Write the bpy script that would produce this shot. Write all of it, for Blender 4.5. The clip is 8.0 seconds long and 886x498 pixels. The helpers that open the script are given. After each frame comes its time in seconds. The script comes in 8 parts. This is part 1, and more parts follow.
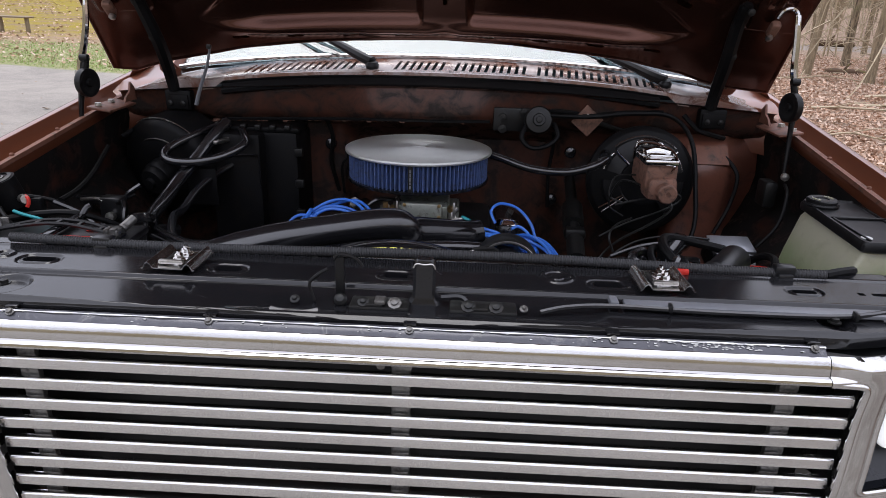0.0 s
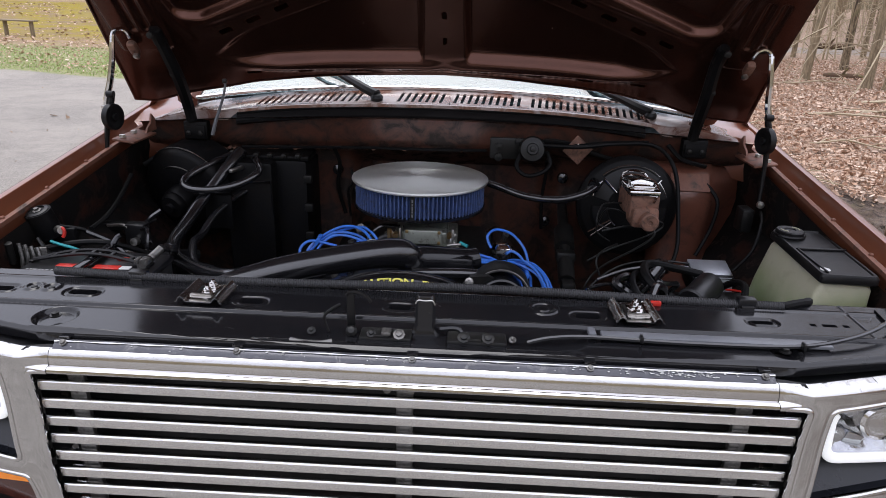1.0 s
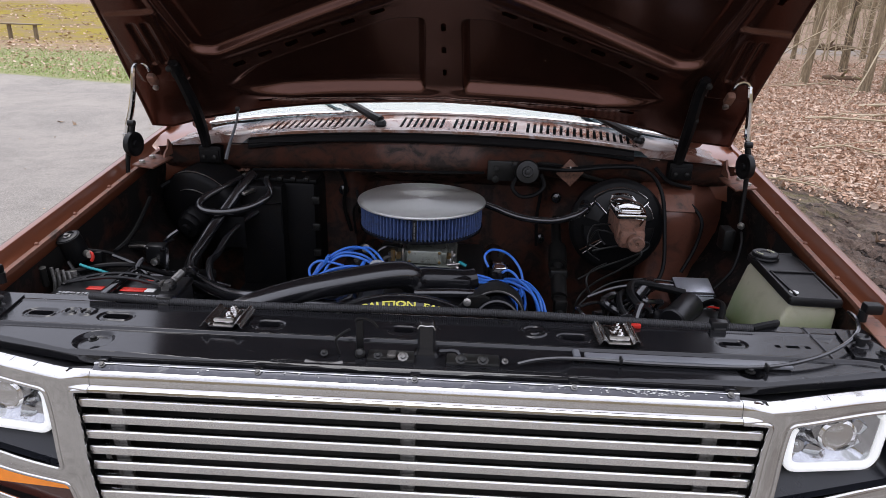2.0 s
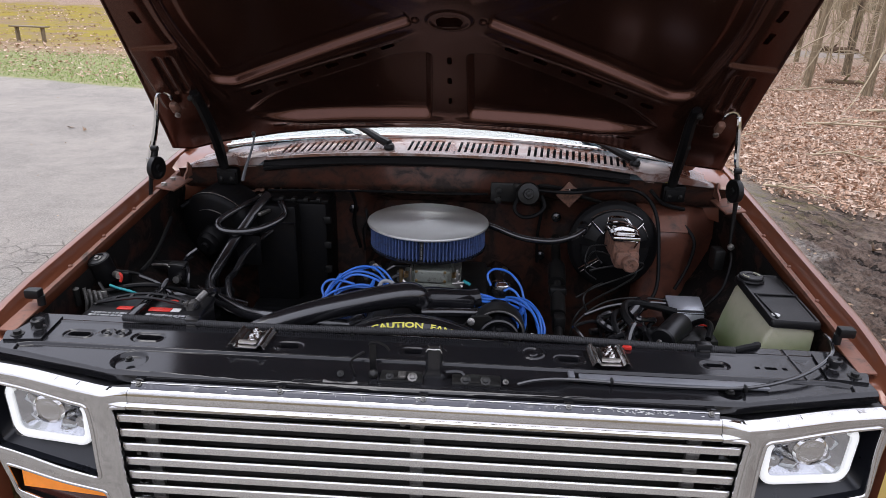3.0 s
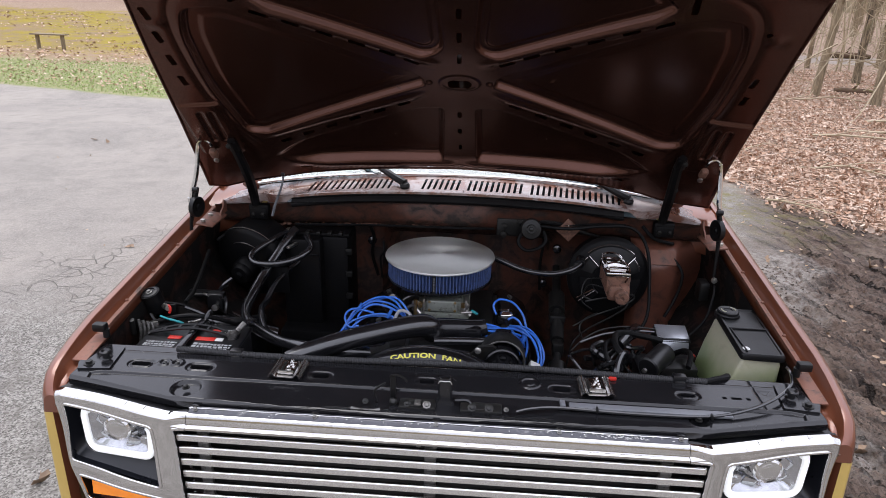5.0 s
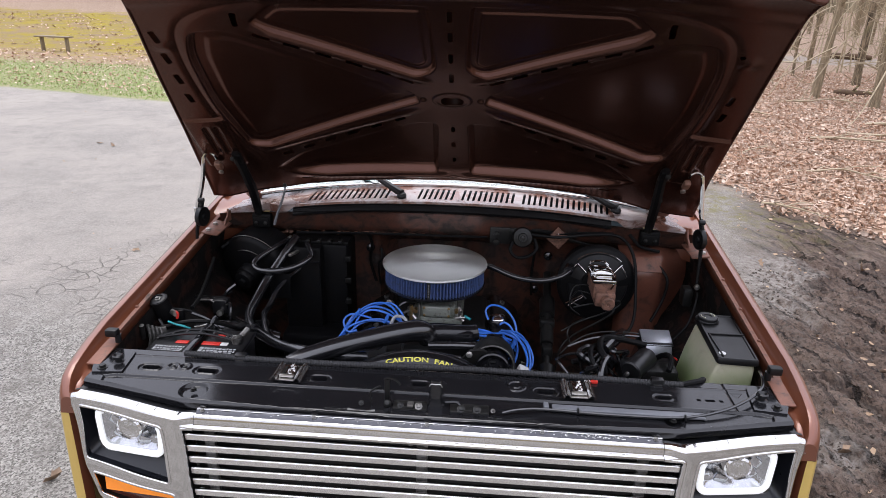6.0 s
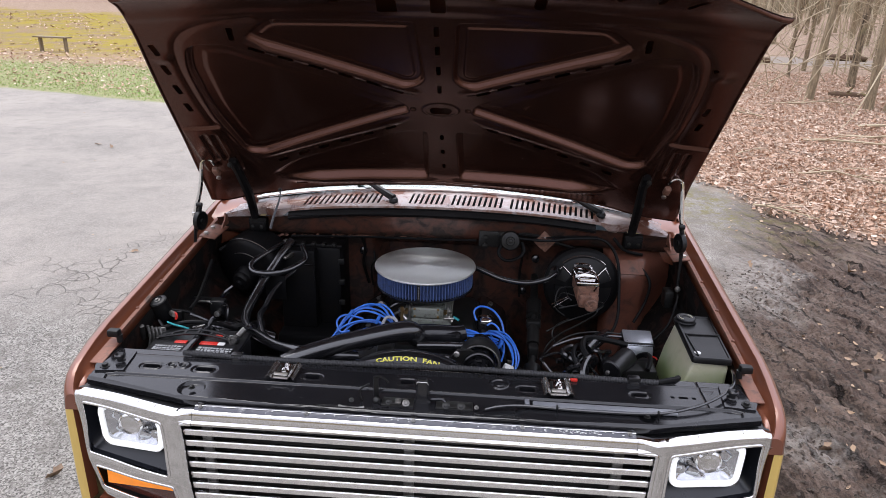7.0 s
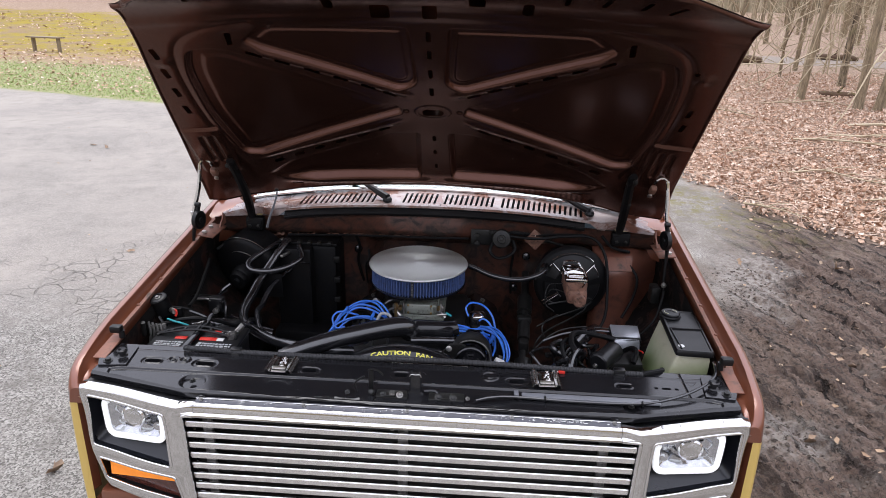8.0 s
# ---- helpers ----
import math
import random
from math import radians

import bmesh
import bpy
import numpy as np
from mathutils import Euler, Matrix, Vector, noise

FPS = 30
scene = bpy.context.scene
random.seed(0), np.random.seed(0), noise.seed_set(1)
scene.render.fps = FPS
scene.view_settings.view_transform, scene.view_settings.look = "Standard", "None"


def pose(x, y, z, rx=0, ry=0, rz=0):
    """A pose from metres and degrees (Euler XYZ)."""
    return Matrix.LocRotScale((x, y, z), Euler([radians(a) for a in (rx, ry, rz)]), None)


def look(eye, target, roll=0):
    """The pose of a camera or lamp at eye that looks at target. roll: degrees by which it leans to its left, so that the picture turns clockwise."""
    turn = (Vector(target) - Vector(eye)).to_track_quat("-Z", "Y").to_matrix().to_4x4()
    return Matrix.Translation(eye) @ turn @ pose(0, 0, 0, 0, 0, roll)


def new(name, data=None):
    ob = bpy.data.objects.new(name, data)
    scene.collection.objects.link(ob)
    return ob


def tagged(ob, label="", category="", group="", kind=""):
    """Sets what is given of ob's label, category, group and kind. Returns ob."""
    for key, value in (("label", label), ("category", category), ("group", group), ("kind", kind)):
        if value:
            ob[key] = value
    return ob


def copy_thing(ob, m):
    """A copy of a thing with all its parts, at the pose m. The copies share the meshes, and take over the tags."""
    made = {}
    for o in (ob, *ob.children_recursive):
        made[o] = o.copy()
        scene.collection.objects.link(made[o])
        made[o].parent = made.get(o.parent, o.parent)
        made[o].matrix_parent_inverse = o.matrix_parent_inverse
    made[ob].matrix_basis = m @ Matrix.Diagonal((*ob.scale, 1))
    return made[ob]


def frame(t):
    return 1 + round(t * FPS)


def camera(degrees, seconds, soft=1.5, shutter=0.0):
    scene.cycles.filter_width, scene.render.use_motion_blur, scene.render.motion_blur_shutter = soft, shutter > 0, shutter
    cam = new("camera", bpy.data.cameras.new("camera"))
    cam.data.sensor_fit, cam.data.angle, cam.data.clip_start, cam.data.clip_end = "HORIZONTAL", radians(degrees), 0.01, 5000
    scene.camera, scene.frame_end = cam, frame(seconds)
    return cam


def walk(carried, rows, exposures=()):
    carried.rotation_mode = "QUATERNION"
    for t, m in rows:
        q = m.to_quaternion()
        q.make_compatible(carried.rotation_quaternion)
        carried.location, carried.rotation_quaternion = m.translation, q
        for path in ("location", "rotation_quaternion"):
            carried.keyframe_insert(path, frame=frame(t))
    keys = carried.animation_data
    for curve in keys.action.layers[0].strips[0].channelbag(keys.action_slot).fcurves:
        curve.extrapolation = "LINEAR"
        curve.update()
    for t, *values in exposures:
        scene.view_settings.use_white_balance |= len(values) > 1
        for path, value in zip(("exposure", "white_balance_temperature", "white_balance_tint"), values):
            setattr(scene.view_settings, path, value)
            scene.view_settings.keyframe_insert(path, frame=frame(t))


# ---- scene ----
cam = camera(67.3, 8.0, soft=0.75)
PATH = [
    (0, (0.065, -0.638, 1.306), (0.006, 1.232, 0.599), 1.8),
    (0.5, (0.068, -0.686, 1.355), (0.008, 1.184, 0.65), 1.8),
    (1, (0.07, -0.728, 1.398), (0.007, 1.142, 0.692), 1.8),
    (1.5, (0.075, -0.77, 1.44), (0.01, 1.1, 0.733), 1.7),
    (3, (0.071, -0.886, 1.567), (-0.007, 0.983, 0.859), 1.7),
    (3.5, (0.068, -0.922, 1.609), (-0.021, 0.947, 0.903), 1.7),
    (4, (0.071, -0.966, 1.655), (-0.031, 0.903, 0.95), 1.6),
    (4.5, (0.071, -1.004, 1.692), (-0.035, 0.865, 0.988), 1.6),
    (6, (0.105, -1.119, 1.782), (-0.013, 0.749, 1.078), 1.5),
    (6.5, (0.124, -1.153, 1.804), (0.007, 0.715, 1.099), 1.5),
    (7, (0.137, -1.185, 1.82), (0.024, 0.683, 1.116), 1.6),
    (7.5, (0.143, -1.215, 1.832), (0.038, 0.653, 1.126), 1.5),
    (8, (0.147, -1.242, 1.836), (0.05, 0.627, 1.131), 1.6),
]
walk(cam, [(t, look(eye, target, roll)) for t, eye, target, roll in PATH], exposures=[(0, 0.24), (3.5, 0.29), (4.5, 0.34), (6.5, 0.46), (8, 0.52)])

# ---- world and light: a bright overcast day in late winter ----
world = bpy.data.worlds.new("overcast_sky")
scene.world = world
world.use_nodes = True
wn, wl = world.node_tree.nodes, world.node_tree.links
sky = wn.new("ShaderNodeTexSky")
sky.sky_type = "NISHITA"
sky.sun_disc = False
sky.sun_elevation, sky.sun_rotation = radians(72), radians(-31)
sky.air_density, sky.dust_density = 1.0, 4.0
cloud = wn.new("ShaderNodeTexNoise")
cloud.inputs["Scale"].default_value = 1.6
cloud.inputs["Detail"].default_value = 5.0
sky_dir = wn.new("ShaderNodeTexCoord")
sky_z = wn.new("ShaderNodeSeparateXYZ")
wl.new(sky_dir.outputs["Generated"], sky_z.inputs[0])
# an overcast sky: about three times as bright overhead as at the horizon
height_ramp = wn.new("ShaderNodeMapRange")
height_ramp.inputs[1].default_value, height_ramp.inputs[2].default_value = 0.0, 1.0
height_ramp.inputs[3].default_value, height_ramp.inputs[4].default_value = 5.6, 12.6
wl.new(sky_z.outputs[2], height_ramp.inputs[0])
patches = wn.new("ShaderNodeMapRange")
patches.inputs[1].default_value, patches.inputs[2].default_value = 0.3, 0.75
patches.inputs[3].default_value, patches.inputs[4].default_value = 0.8, 1.15
wl.new(cloud.outputs["Fac"], patches.inputs[0])
level = wn.new("ShaderNodeMath")
level.operation = "MULTIPLY"
wl.new(height_ramp.outputs[0], level.inputs[0])
wl.new(patches.outputs[0], level.inputs[1])
grey = wn.new("ShaderNodeVectorMath")
grey.operation = "SCALE"
grey.inputs[0].default_value = (0.985, 1.0, 1.165)
wl.new(level.outputs[0], grey.inputs["Scale"])
cover = wn.new("ShaderNodeMix")
cover.data_type = "RGBA"
cover.inputs[0].default_value = 0.85
wl.new(sky.outputs[0], cover.inputs[6])
wl.new(grey.outputs[0], cover.inputs[7])
wl.new(cover.outputs[2], wn["Background"].inputs[0])
wn["Background"].inputs[1].default_value = 0.15

sun = new("sun", bpy.data.lights.new("sun", "SUN"))
sun.data.energy, sun.data.angle, sun.data.color = 1.3, radians(40), (1.0, 0.985, 0.97)
sun.matrix_world = look((-3, 5, 19), (0, 0, 0))


# ---- materials ----
def nodes_of(name):
    m = bpy.data.materials.new(name)
    m.use_nodes = True
    return m, m.node_tree.nodes, m.node_tree.links, m.node_tree.nodes["Principled BSDF"]


def mixer(n, l, fac, a, b, mode="MIX"):
    k = n.new("ShaderNodeMix")
    k.data_type, k.blend_type = "RGBA", mode
    for sock, v in ((k.inputs[0], fac), (k.inputs[6], a), (k.inputs[7], b)):
        if isinstance(v, bpy.types.NodeSocket):
            l.new(v, sock)
        elif isinstance(v, (int, float)):
            sock.default_value = v
        else:
            sock.default_value = (*v, 1)
    return k.outputs[2]


def mathn(n, l, op, a, b=0.0, clamp=False):
    k = n.new("ShaderNodeMath")
    k.operation, k.use_clamp = op, clamp
    for sock, v in ((k.inputs[0], a), (k.inputs[1], b)):
        if isinstance(v, bpy.types.NodeSocket):
            l.new(v, sock)
        else:
            sock.default_value = v
    return k.outputs[0]


def noisy(n, l, scale, detail=4.0, rough=0.55, vec=None, distort=0.0):
    k = n.new("ShaderNodeTexNoise")
    k.inputs["Scale"].default_value, k.inputs["Detail"].default_value = scale, detail
    k.inputs["Roughness"].default_value, k.inputs["Distortion"].default_value = rough, distort
    l.new(vec if vec else n["coords"].outputs["Object"], k.inputs["Vector"])
    return k.outputs["Fac"]


def ramp(n, l, fac, lo, hi):
    k = n.new("ShaderNodeMapRange")
    k.inputs[1].default_value, k.inputs[2].default_value = lo, hi
    l.new(fac, k.inputs[0])
    return k.outputs[0]


def bumped(n, l, bsdf, height, strength, dist=0.002):
    k = n.new("ShaderNodeBump")
    k.inputs["Strength"].default_value, k.inputs["Distance"].default_value = strength, dist
    l.new(height, k.inputs["Height"])
    l.new(k.outputs[0], bsdf.inputs["Normal"])


def surface(name, col, rough=0.5, metal=0.0, var=0.25, scale=6.0, grain=90.0, bump=0.15, dirt=None, dirt_at=0.6,
            coat=0.0, rough_var=0.12, emit=None, strength=0.0, spec=0.5, alpha=None, random_tint=0.0):
    """A plain material: two scales of tone, grain relief, and soiling in patches."""
    m, n, l, b = nodes_of(name)
    n.new("ShaderNodeTexCoord").name = "coords"
    big, small = noisy(n, l, scale), noisy(n, l, grain, 3.0)
    tone = mathn(n, l, "MULTIPLY_ADD", big, var * 1.4)
    n_last = n[-1]
    n_last.inputs[2].default_value = 1 - var * 0.7
    tone2 = mathn(n, l, "MULTIPLY_ADD", small, var * 0.6)
    n[-1].inputs[2].default_value = 1 - var * 0.3
    both = mathn(n, l, "MULTIPLY", tone, tone2)
    if random_tint:
        inf = n.new("ShaderNodeObjectInfo")
        r = mathn(n, l, "MULTIPLY_ADD", inf.outputs["Random"], random_tint)
        n[-1].inputs[2].default_value = 1 - random_tint / 2
        both = mathn(n, l, "MULTIPLY", both, r)
    sc = n.new("ShaderNodeVectorMath")
    sc.operation = "SCALE"
    sc.inputs[0].default_value = col
    l.new(both, sc.inputs["Scale"])
    colour = sc.outputs[0]
    rg = mathn(n, l, "MULTIPLY_ADD", big, rough_var * 2)
    n[-1].inputs[2].default_value = rough - rough_var
    if dirt:
        patch = ramp(n, l, noisy(n, l, scale * 2.3, 7.0, 0.65, distort=0.6), dirt_at - 0.09, dirt_at + 0.09)
        colour = mixer(n, l, patch, colour, dirt)
        rg = mathn(n, l, "MAXIMUM", rg, mathn(n, l, "MULTIPLY", patch, 0.8))
        if metal:
            l.new(mathn(n, l, "MULTIPLY_ADD", patch, -metal), b.inputs["Metallic"])
            n[-1].inputs[2].default_value = metal
    l.new(colour, b.inputs["Base Color"])
    l.new(rg, b.inputs["Roughness"])
    if not (dirt and metal):
        b.inputs["Metallic"].default_value = metal
    b.inputs["Specular IOR Level"].default_value = spec
    b.inputs["Coat Weight"].default_value = coat
    b.inputs["Coat Roughness"].default_value = 0.12
    if bump:
        bumped(n, l, b, small, bump, 0.0015)
    if emit:
        b.inputs["Emission Color"].default_value = (*emit, 1)
        b.inputs["Emission Strength"].default_value = strength
    if alpha is not None:
        b.inputs["Transmission Weight"].default_value = alpha
    return m


BROWN = surface("brown_metallic_paint", (0.185, 0.058, 0.028), 0.34, 0.35, 0.18, 5, 400, 0.03, coat=1.0, rough_var=0.05)
# the body's brown again, darkened for the shade under the hood
BROWN_IN_SHADE = surface("brown_paint_inside_shaded", (0.098, 0.0415, 0.0285), 0.24, 0.82, 0.35, 5, 120, 0.02, dirt=(0.03, 0.02, 0.016), dirt_at=0.74, coat=0.16, rough_var=0.05)
FIREWALL = surface("brown_paint_soiled", (0.1, 0.041, 0.028), 0.34, 0.15, 0.5, 7, 120, 0.12, dirt=(0.022, 0.014, 0.011), dirt_at=0.5, coat=0.2)
# dark patches hold grime and also the shade low in the bay
BROWN_DIRT_SHADE = surface("brown_paint_grime_and_shade", (0.05, 0.019, 0.013), 0.55, 0.1, 0.4, 6, 130, 0.2, dirt=(0.007, 0.006, 0.0055), dirt_at=0.4, spec=0.22)
BLACK_DULL = surface("dull_black_plastic", (0.005, 0.005, 0.0055), 0.5, 0.0, 0.4, 12, 220, 0.15, dirt=(0.008, 0.0065, 0.0055), dirt_at=0.6, spec=0.16)
BLACK_SATIN = surface("satin_black_enamel", (0.008, 0.008, 0.0085), 0.36, 0.0, 0.35, 14, 200, 0.06, dirt=(0.016, 0.013, 0.011), dirt_at=0.66, spec=0.3)
# pale patches hold both peeling lacquer and the sky's sheen on the cowl
PEEL_SHEEN = surface("brown_paint_with_peel_and_sky_sheen", (0.2, 0.09, 0.062), 0.16, 0.1, 0.2, 5, 300, 0.03, dirt=(0.38, 0.325, 0.31), dirt_at=0.54, coat=1.0, rough_var=0.05)
# a lighter copy of the bay's brown, lifted for the footwell's sheen
FOOTWELL = surface("brown_paint_with_sheen", (0.15, 0.056, 0.036), 0.33, 0.1, 0.3, 6, 130, 0.08, dirt=(0.05, 0.022, 0.016), dirt_at=0.62, coat=0.3)
LEDGE = surface("brown_primer_worn", (0.2, 0.085, 0.055), 0.55, 0.1, 0.35, 14, 160, 0.15, dirt=(0.06, 0.04, 0.03), dirt_at=0.6)
GOLD = surface("gold_metallic_paint", (0.62, 0.43, 0.12), 0.4, 0.0, 0.12, 5, 400, 0.03, coat=0.4, rough_var=0.05)
BLACK_GLOSS = surface("black_satin_paint", (0.0105, 0.0105, 0.012), 0.14, 0.0, 0.4, 10, 160, 0.02, dirt=(0.02, 0.019, 0.018), dirt_at=0.72, spec=0.55, rough_var=0.07)
BLACK = surface("black_plastic", (0.01, 0.01, 0.011), 0.32, 0.0, 0.4, 12, 220, 0.06, spec=0.5)
BLACK_GRIME = surface("black_metal_grimy", (0.012, 0.012, 0.0115), 0.4, 0.1, 0.5, 16, 140, 0.2, dirt=(0.025, 0.02, 0.016), dirt_at=0.66, spec=0.4)
RUBBER = surface("black_rubber", (0.011, 0.011, 0.0125), 0.19, 0.0, 0.35, 30, 260, 0.03, spec=0.9, coat=0.4, rough_var=0.06)
RUBBER_GREY = surface("perished_grey_rubber", (0.034, 0.034, 0.036), 0.55, 0.0, 0.35, 20, 200, 0.2)
CHROME = surface("chrome", (0.74, 0.73, 0.72), 0.06, 1.0, 0.1, 30, 8, 0.22, rough_var=0.03)
# dull patches stand in for broken-up reflections in the bezel's chrome
CHROME_TRIM = surface("mottled_chrome_trim", (0.72, 0.71, 0.7), 0.07, 1.0, 0.2, 14, 9, 0.3, dirt=(0.4, 0.37, 0.34), dirt_at=0.71, rough_var=0.05)
CHROME_OLD = surface("pitted_chrome", (0.72, 0.71, 0.7), 0.09, 1.0, 0.14, 26, 500, 0.04, dirt=(0.16, 0.14, 0.12), dirt_at=0.76, rough_var=0.05)
ALUMINIUM = surface("brushed_aluminium", (0.84, 0.83, 0.82), 0.2, 1.0, 0.1, 12, 500, 0.05)
STEEL = surface("zinc_steel", (0.55, 0.53, 0.5), 0.35, 1.0, 0.3, 40, 300, 0.15, dirt=(0.12, 0.09, 0.06), dirt_at=0.64)
CAST = surface("dull_cast_metal", (0.2, 0.195, 0.185), 0.42, 0.85, 0.35, 30, 200, 0.3, dirt=(0.04, 0.033, 0.027), dirt_at=0.58)
ZINC = surface("bright_zinc", (0.7, 0.69, 0.67), 0.22, 1.0, 0.2, 40, 300, 0.08)
RUST = surface("rusty_cast_iron", (0.22, 0.11, 0.075), 0.65, 0.1, 0.35, 30, 200, 0.4, dirt=(0.09, 0.05, 0.035), dirt_at=0.55)
BLUE_WIRE = surface("blue_silicone", (0.05, 0.19, 0.68), 0.2, 0.0, 0.2, 30, 200, 0.05)
BLUE_FILTER = surface("blue_filter_gauze", (0.06, 0.1, 0.25), 0.6, 0.0, 0.35, 40, 700, 0.5, dirt=(0.045, 0.055, 0.1), dirt_at=0.58)
CARB_METAL = surface("dichromate_cast_zinc", (0.36, 0.38, 0.33), 0.4, 0.55, 0.3, 30, 240, 0.2, dirt=(0.1, 0.09, 0.07), dirt_at=0.62)
BRASS = surface("dull_brass", (0.4, 0.27, 0.12), 0.35, 0.9, 0.3, 30, 200, 0.1)
RED = surface("red_label", (0.6, 0.03, 0.02), 0.4, 0.0, 0.15, 20, 200, 0.05)
WHITE = surface("white_label", (0.7, 0.7, 0.68), 0.45, 0.0, 0.15, 30, 200, 0.05, dirt=(0.3, 0.29, 0.27), dirt_at=0.68)
GREY_LABEL = surface("printed_grey_label", (0.4, 0.41, 0.42), 0.45, 0.0, 0.5, 60, 200, 0.05)
# grey mixed into the black stands in for sky sheen on the flange
WORN_FLANGE_SHEEN = surface("worn_black_paint_with_sheen", (0.085, 0.085, 0.096), 0.2, 0.35, 0.5, 14, 200, 0.08, dirt=(0.2, 0.197, 0.195), dirt_at=0.66)
MODULE = surface("pale_zinc_casting", (0.46, 0.475, 0.51), 0.3, 0.6, 0.3, 20, 200, 0.08)
GREY = surface("grey_plastic", (0.16, 0.165, 0.18), 0.4, 0.0, 0.2, 20, 200, 0.08)
YELLOW = surface("yellow_paint", (0.86, 0.78, 0.12), 0.5, 0.0, 0.2, 60, 300, 0.05)
TEAL = surface("teal_plastic", (0.02, 0.3, 0.33), 0.4)


def bottle_material():
    """Yellowed translucent plastic, green where the coolant stands behind it."""
    m, n, l, b = nodes_of("aged_translucent_plastic")
    c = n.new("ShaderNodeTexCoord")
    c.name = "coords"
    xyz = n.new("ShaderNodeSeparateXYZ")
    l.new(c.outputs["Object"], xyz.inputs[0])
    big, stain = noisy(n, l, 7), noisy(n, l, 16, 6.0, 0.7, distort=0.8)
    level = mathn(n, l, "ADD", xyz.outputs[2], mathn(n, l, "MULTIPLY", mathn(n, l, "SUBTRACT", big, 0.5), 0.16))
    wet = ramp(n, l, level, 0.93, 0.83)
    col = mixer(n, l, big, (0.42, 0.41, 0.28), (0.54, 0.52, 0.39))
    col = mixer(n, l, mathn(n, l, "MULTIPLY", wet, 0.8), col, (0.2, 0.29, 0.09))
    col = mixer(n, l, mathn(n, l, "MULTIPLY", ramp(n, l, stain, 0.55, 0.72), 0.5), col, (0.3, 0.28, 0.17))
    l.new(col, b.inputs["Base Color"])
    b.inputs["Roughness"].default_value = 0.34
    b.inputs["Subsurface Weight"].default_value = 0.25
    b.inputs["Subsurface Radius"].default_value = (0.02, 0.02, 0.012)
    b.inputs["Subsurface Scale"].default_value = 0.6
    bumped(n, l, b, noisy(n, l, 90, 3.0), 0.08, 0.0015)
    return m


POLY = bottle_material()
AMBER = surface("amber_lens", (0.85, 0.24, 0.01), 0.16, 0.0, 0.5, 12, 60, 0.5, coat=0.6, emit=(1.0, 0.3, 0.02), strength=0.22)
DARK_RED = surface("dark_red_lens", (0.07, 0.02, 0.014), 0.25, 0.0, 0.2, 20, 150, 0.1, coat=0.4)
POCKET = surface("smooth_black_moulding", (0.011, 0.012, 0.016), 0.3, 0.0, 0.3, 12, 220, 0.02, spec=0.5)
HALO = surface("lit_light_tube", (0.9, 0.9, 0.9), 0.3, 0.0, 0.02, 10, 100, 0.0, emit=(0.94, 0.97, 1.0), strength=0.4)
LAMP_LIT = surface("lit_lamp_lens", (0.45, 0.46, 0.48), 0.2, 0.0, 0.05, 30, 100, 0.0, emit=(0.96, 0.98, 1.0), strength=0.3)
REFLECTOR = surface("lamp_reflector", (0.56, 0.57, 0.6), 0.13, 1.0, 0.35, 60, 90, 0.5)


def glass(name, tint=(1, 1, 1), least=0.05, clear=1.0):
    """A thin pane: clear, with the gloss of its surface growing towards the edge."""
    m, n, l, b = nodes_of(name)
    n.remove(b)
    t, g, f, mx = n.new("ShaderNodeBsdfTransparent"), n.new("ShaderNodeBsdfGlossy"), n.new("ShaderNodeLayerWeight"), n.new("ShaderNodeMixShader")
    t.inputs[0].default_value = (*[c * clear for c in tint], 1)
    g.inputs["Roughness"].default_value = 0.02
    k = mathn(n, l, "POWER", f.outputs["Facing"], 4.0)
    k = mathn(n, l, "MULTIPLY_ADD", k, 0.65 - least)
    n[-1].inputs[2].default_value = least
    l.new(k, mx.inputs[0])
    l.new(t.outputs[0], mx.inputs[1])
    l.new(g.outputs[0], mx.inputs[2])
    l.new(mx.outputs[0], n["Material Output"].inputs[0])
    return m


GLASS = glass("clear_lens_glass")
SCREEN = glass("windscreen_glass", (0.62, 0.74, 0.78), 0.13, 0.8)


def lid_material():
    """Spun aluminium: fine rings about the middle, so the gloss fans out from it."""
    m, n, l, b = nodes_of("spun_aluminium")
    c = n.new("ShaderNodeTexCoord")
    c.name = "coords"
    xyz = n.new("ShaderNodeSeparateXYZ")
    l.new(c.outputs["Object"], xyz.inputs[0])
    dx = mathn(n, l, "ADD", xyz.outputs[0], 0.047)
    dy = mathn(n, l, "ADD", xyz.outputs[1], -0.9)
    r = mathn(n, l, "SQRT", mathn(n, l, "ADD", mathn(n, l, "MULTIPLY", dx, dx), mathn(n, l, "MULTIPLY", dy, dy)))
    v = n.new("ShaderNodeCombineXYZ")
    l.new(r, v.inputs[0])
    rings = noisy(n, l, 900, 2.0, 0.5, v.outputs[0])
    l.new(mixer(n, l, rings, (0.78, 0.8, 0.77), (0.93, 0.95, 0.92)), b.inputs["Base Color"])
    b.inputs["Metallic"].default_value = 1.0
    b.inputs["Roughness"].default_value = 0.5
    b.inputs["Anisotropic"].default_value = 0.65
    b.inputs["Anisotropic Rotation"].default_value = 0.25
    t = n.new("ShaderNodeTangent")
    t.direction_type, t.axis = "RADIAL", "Z"
    l.new(t.outputs[0], b.inputs["Tangent"])
    bumped(n, l, b, rings, 0.35, 0.0006)
    return m


SPUN = lid_material()


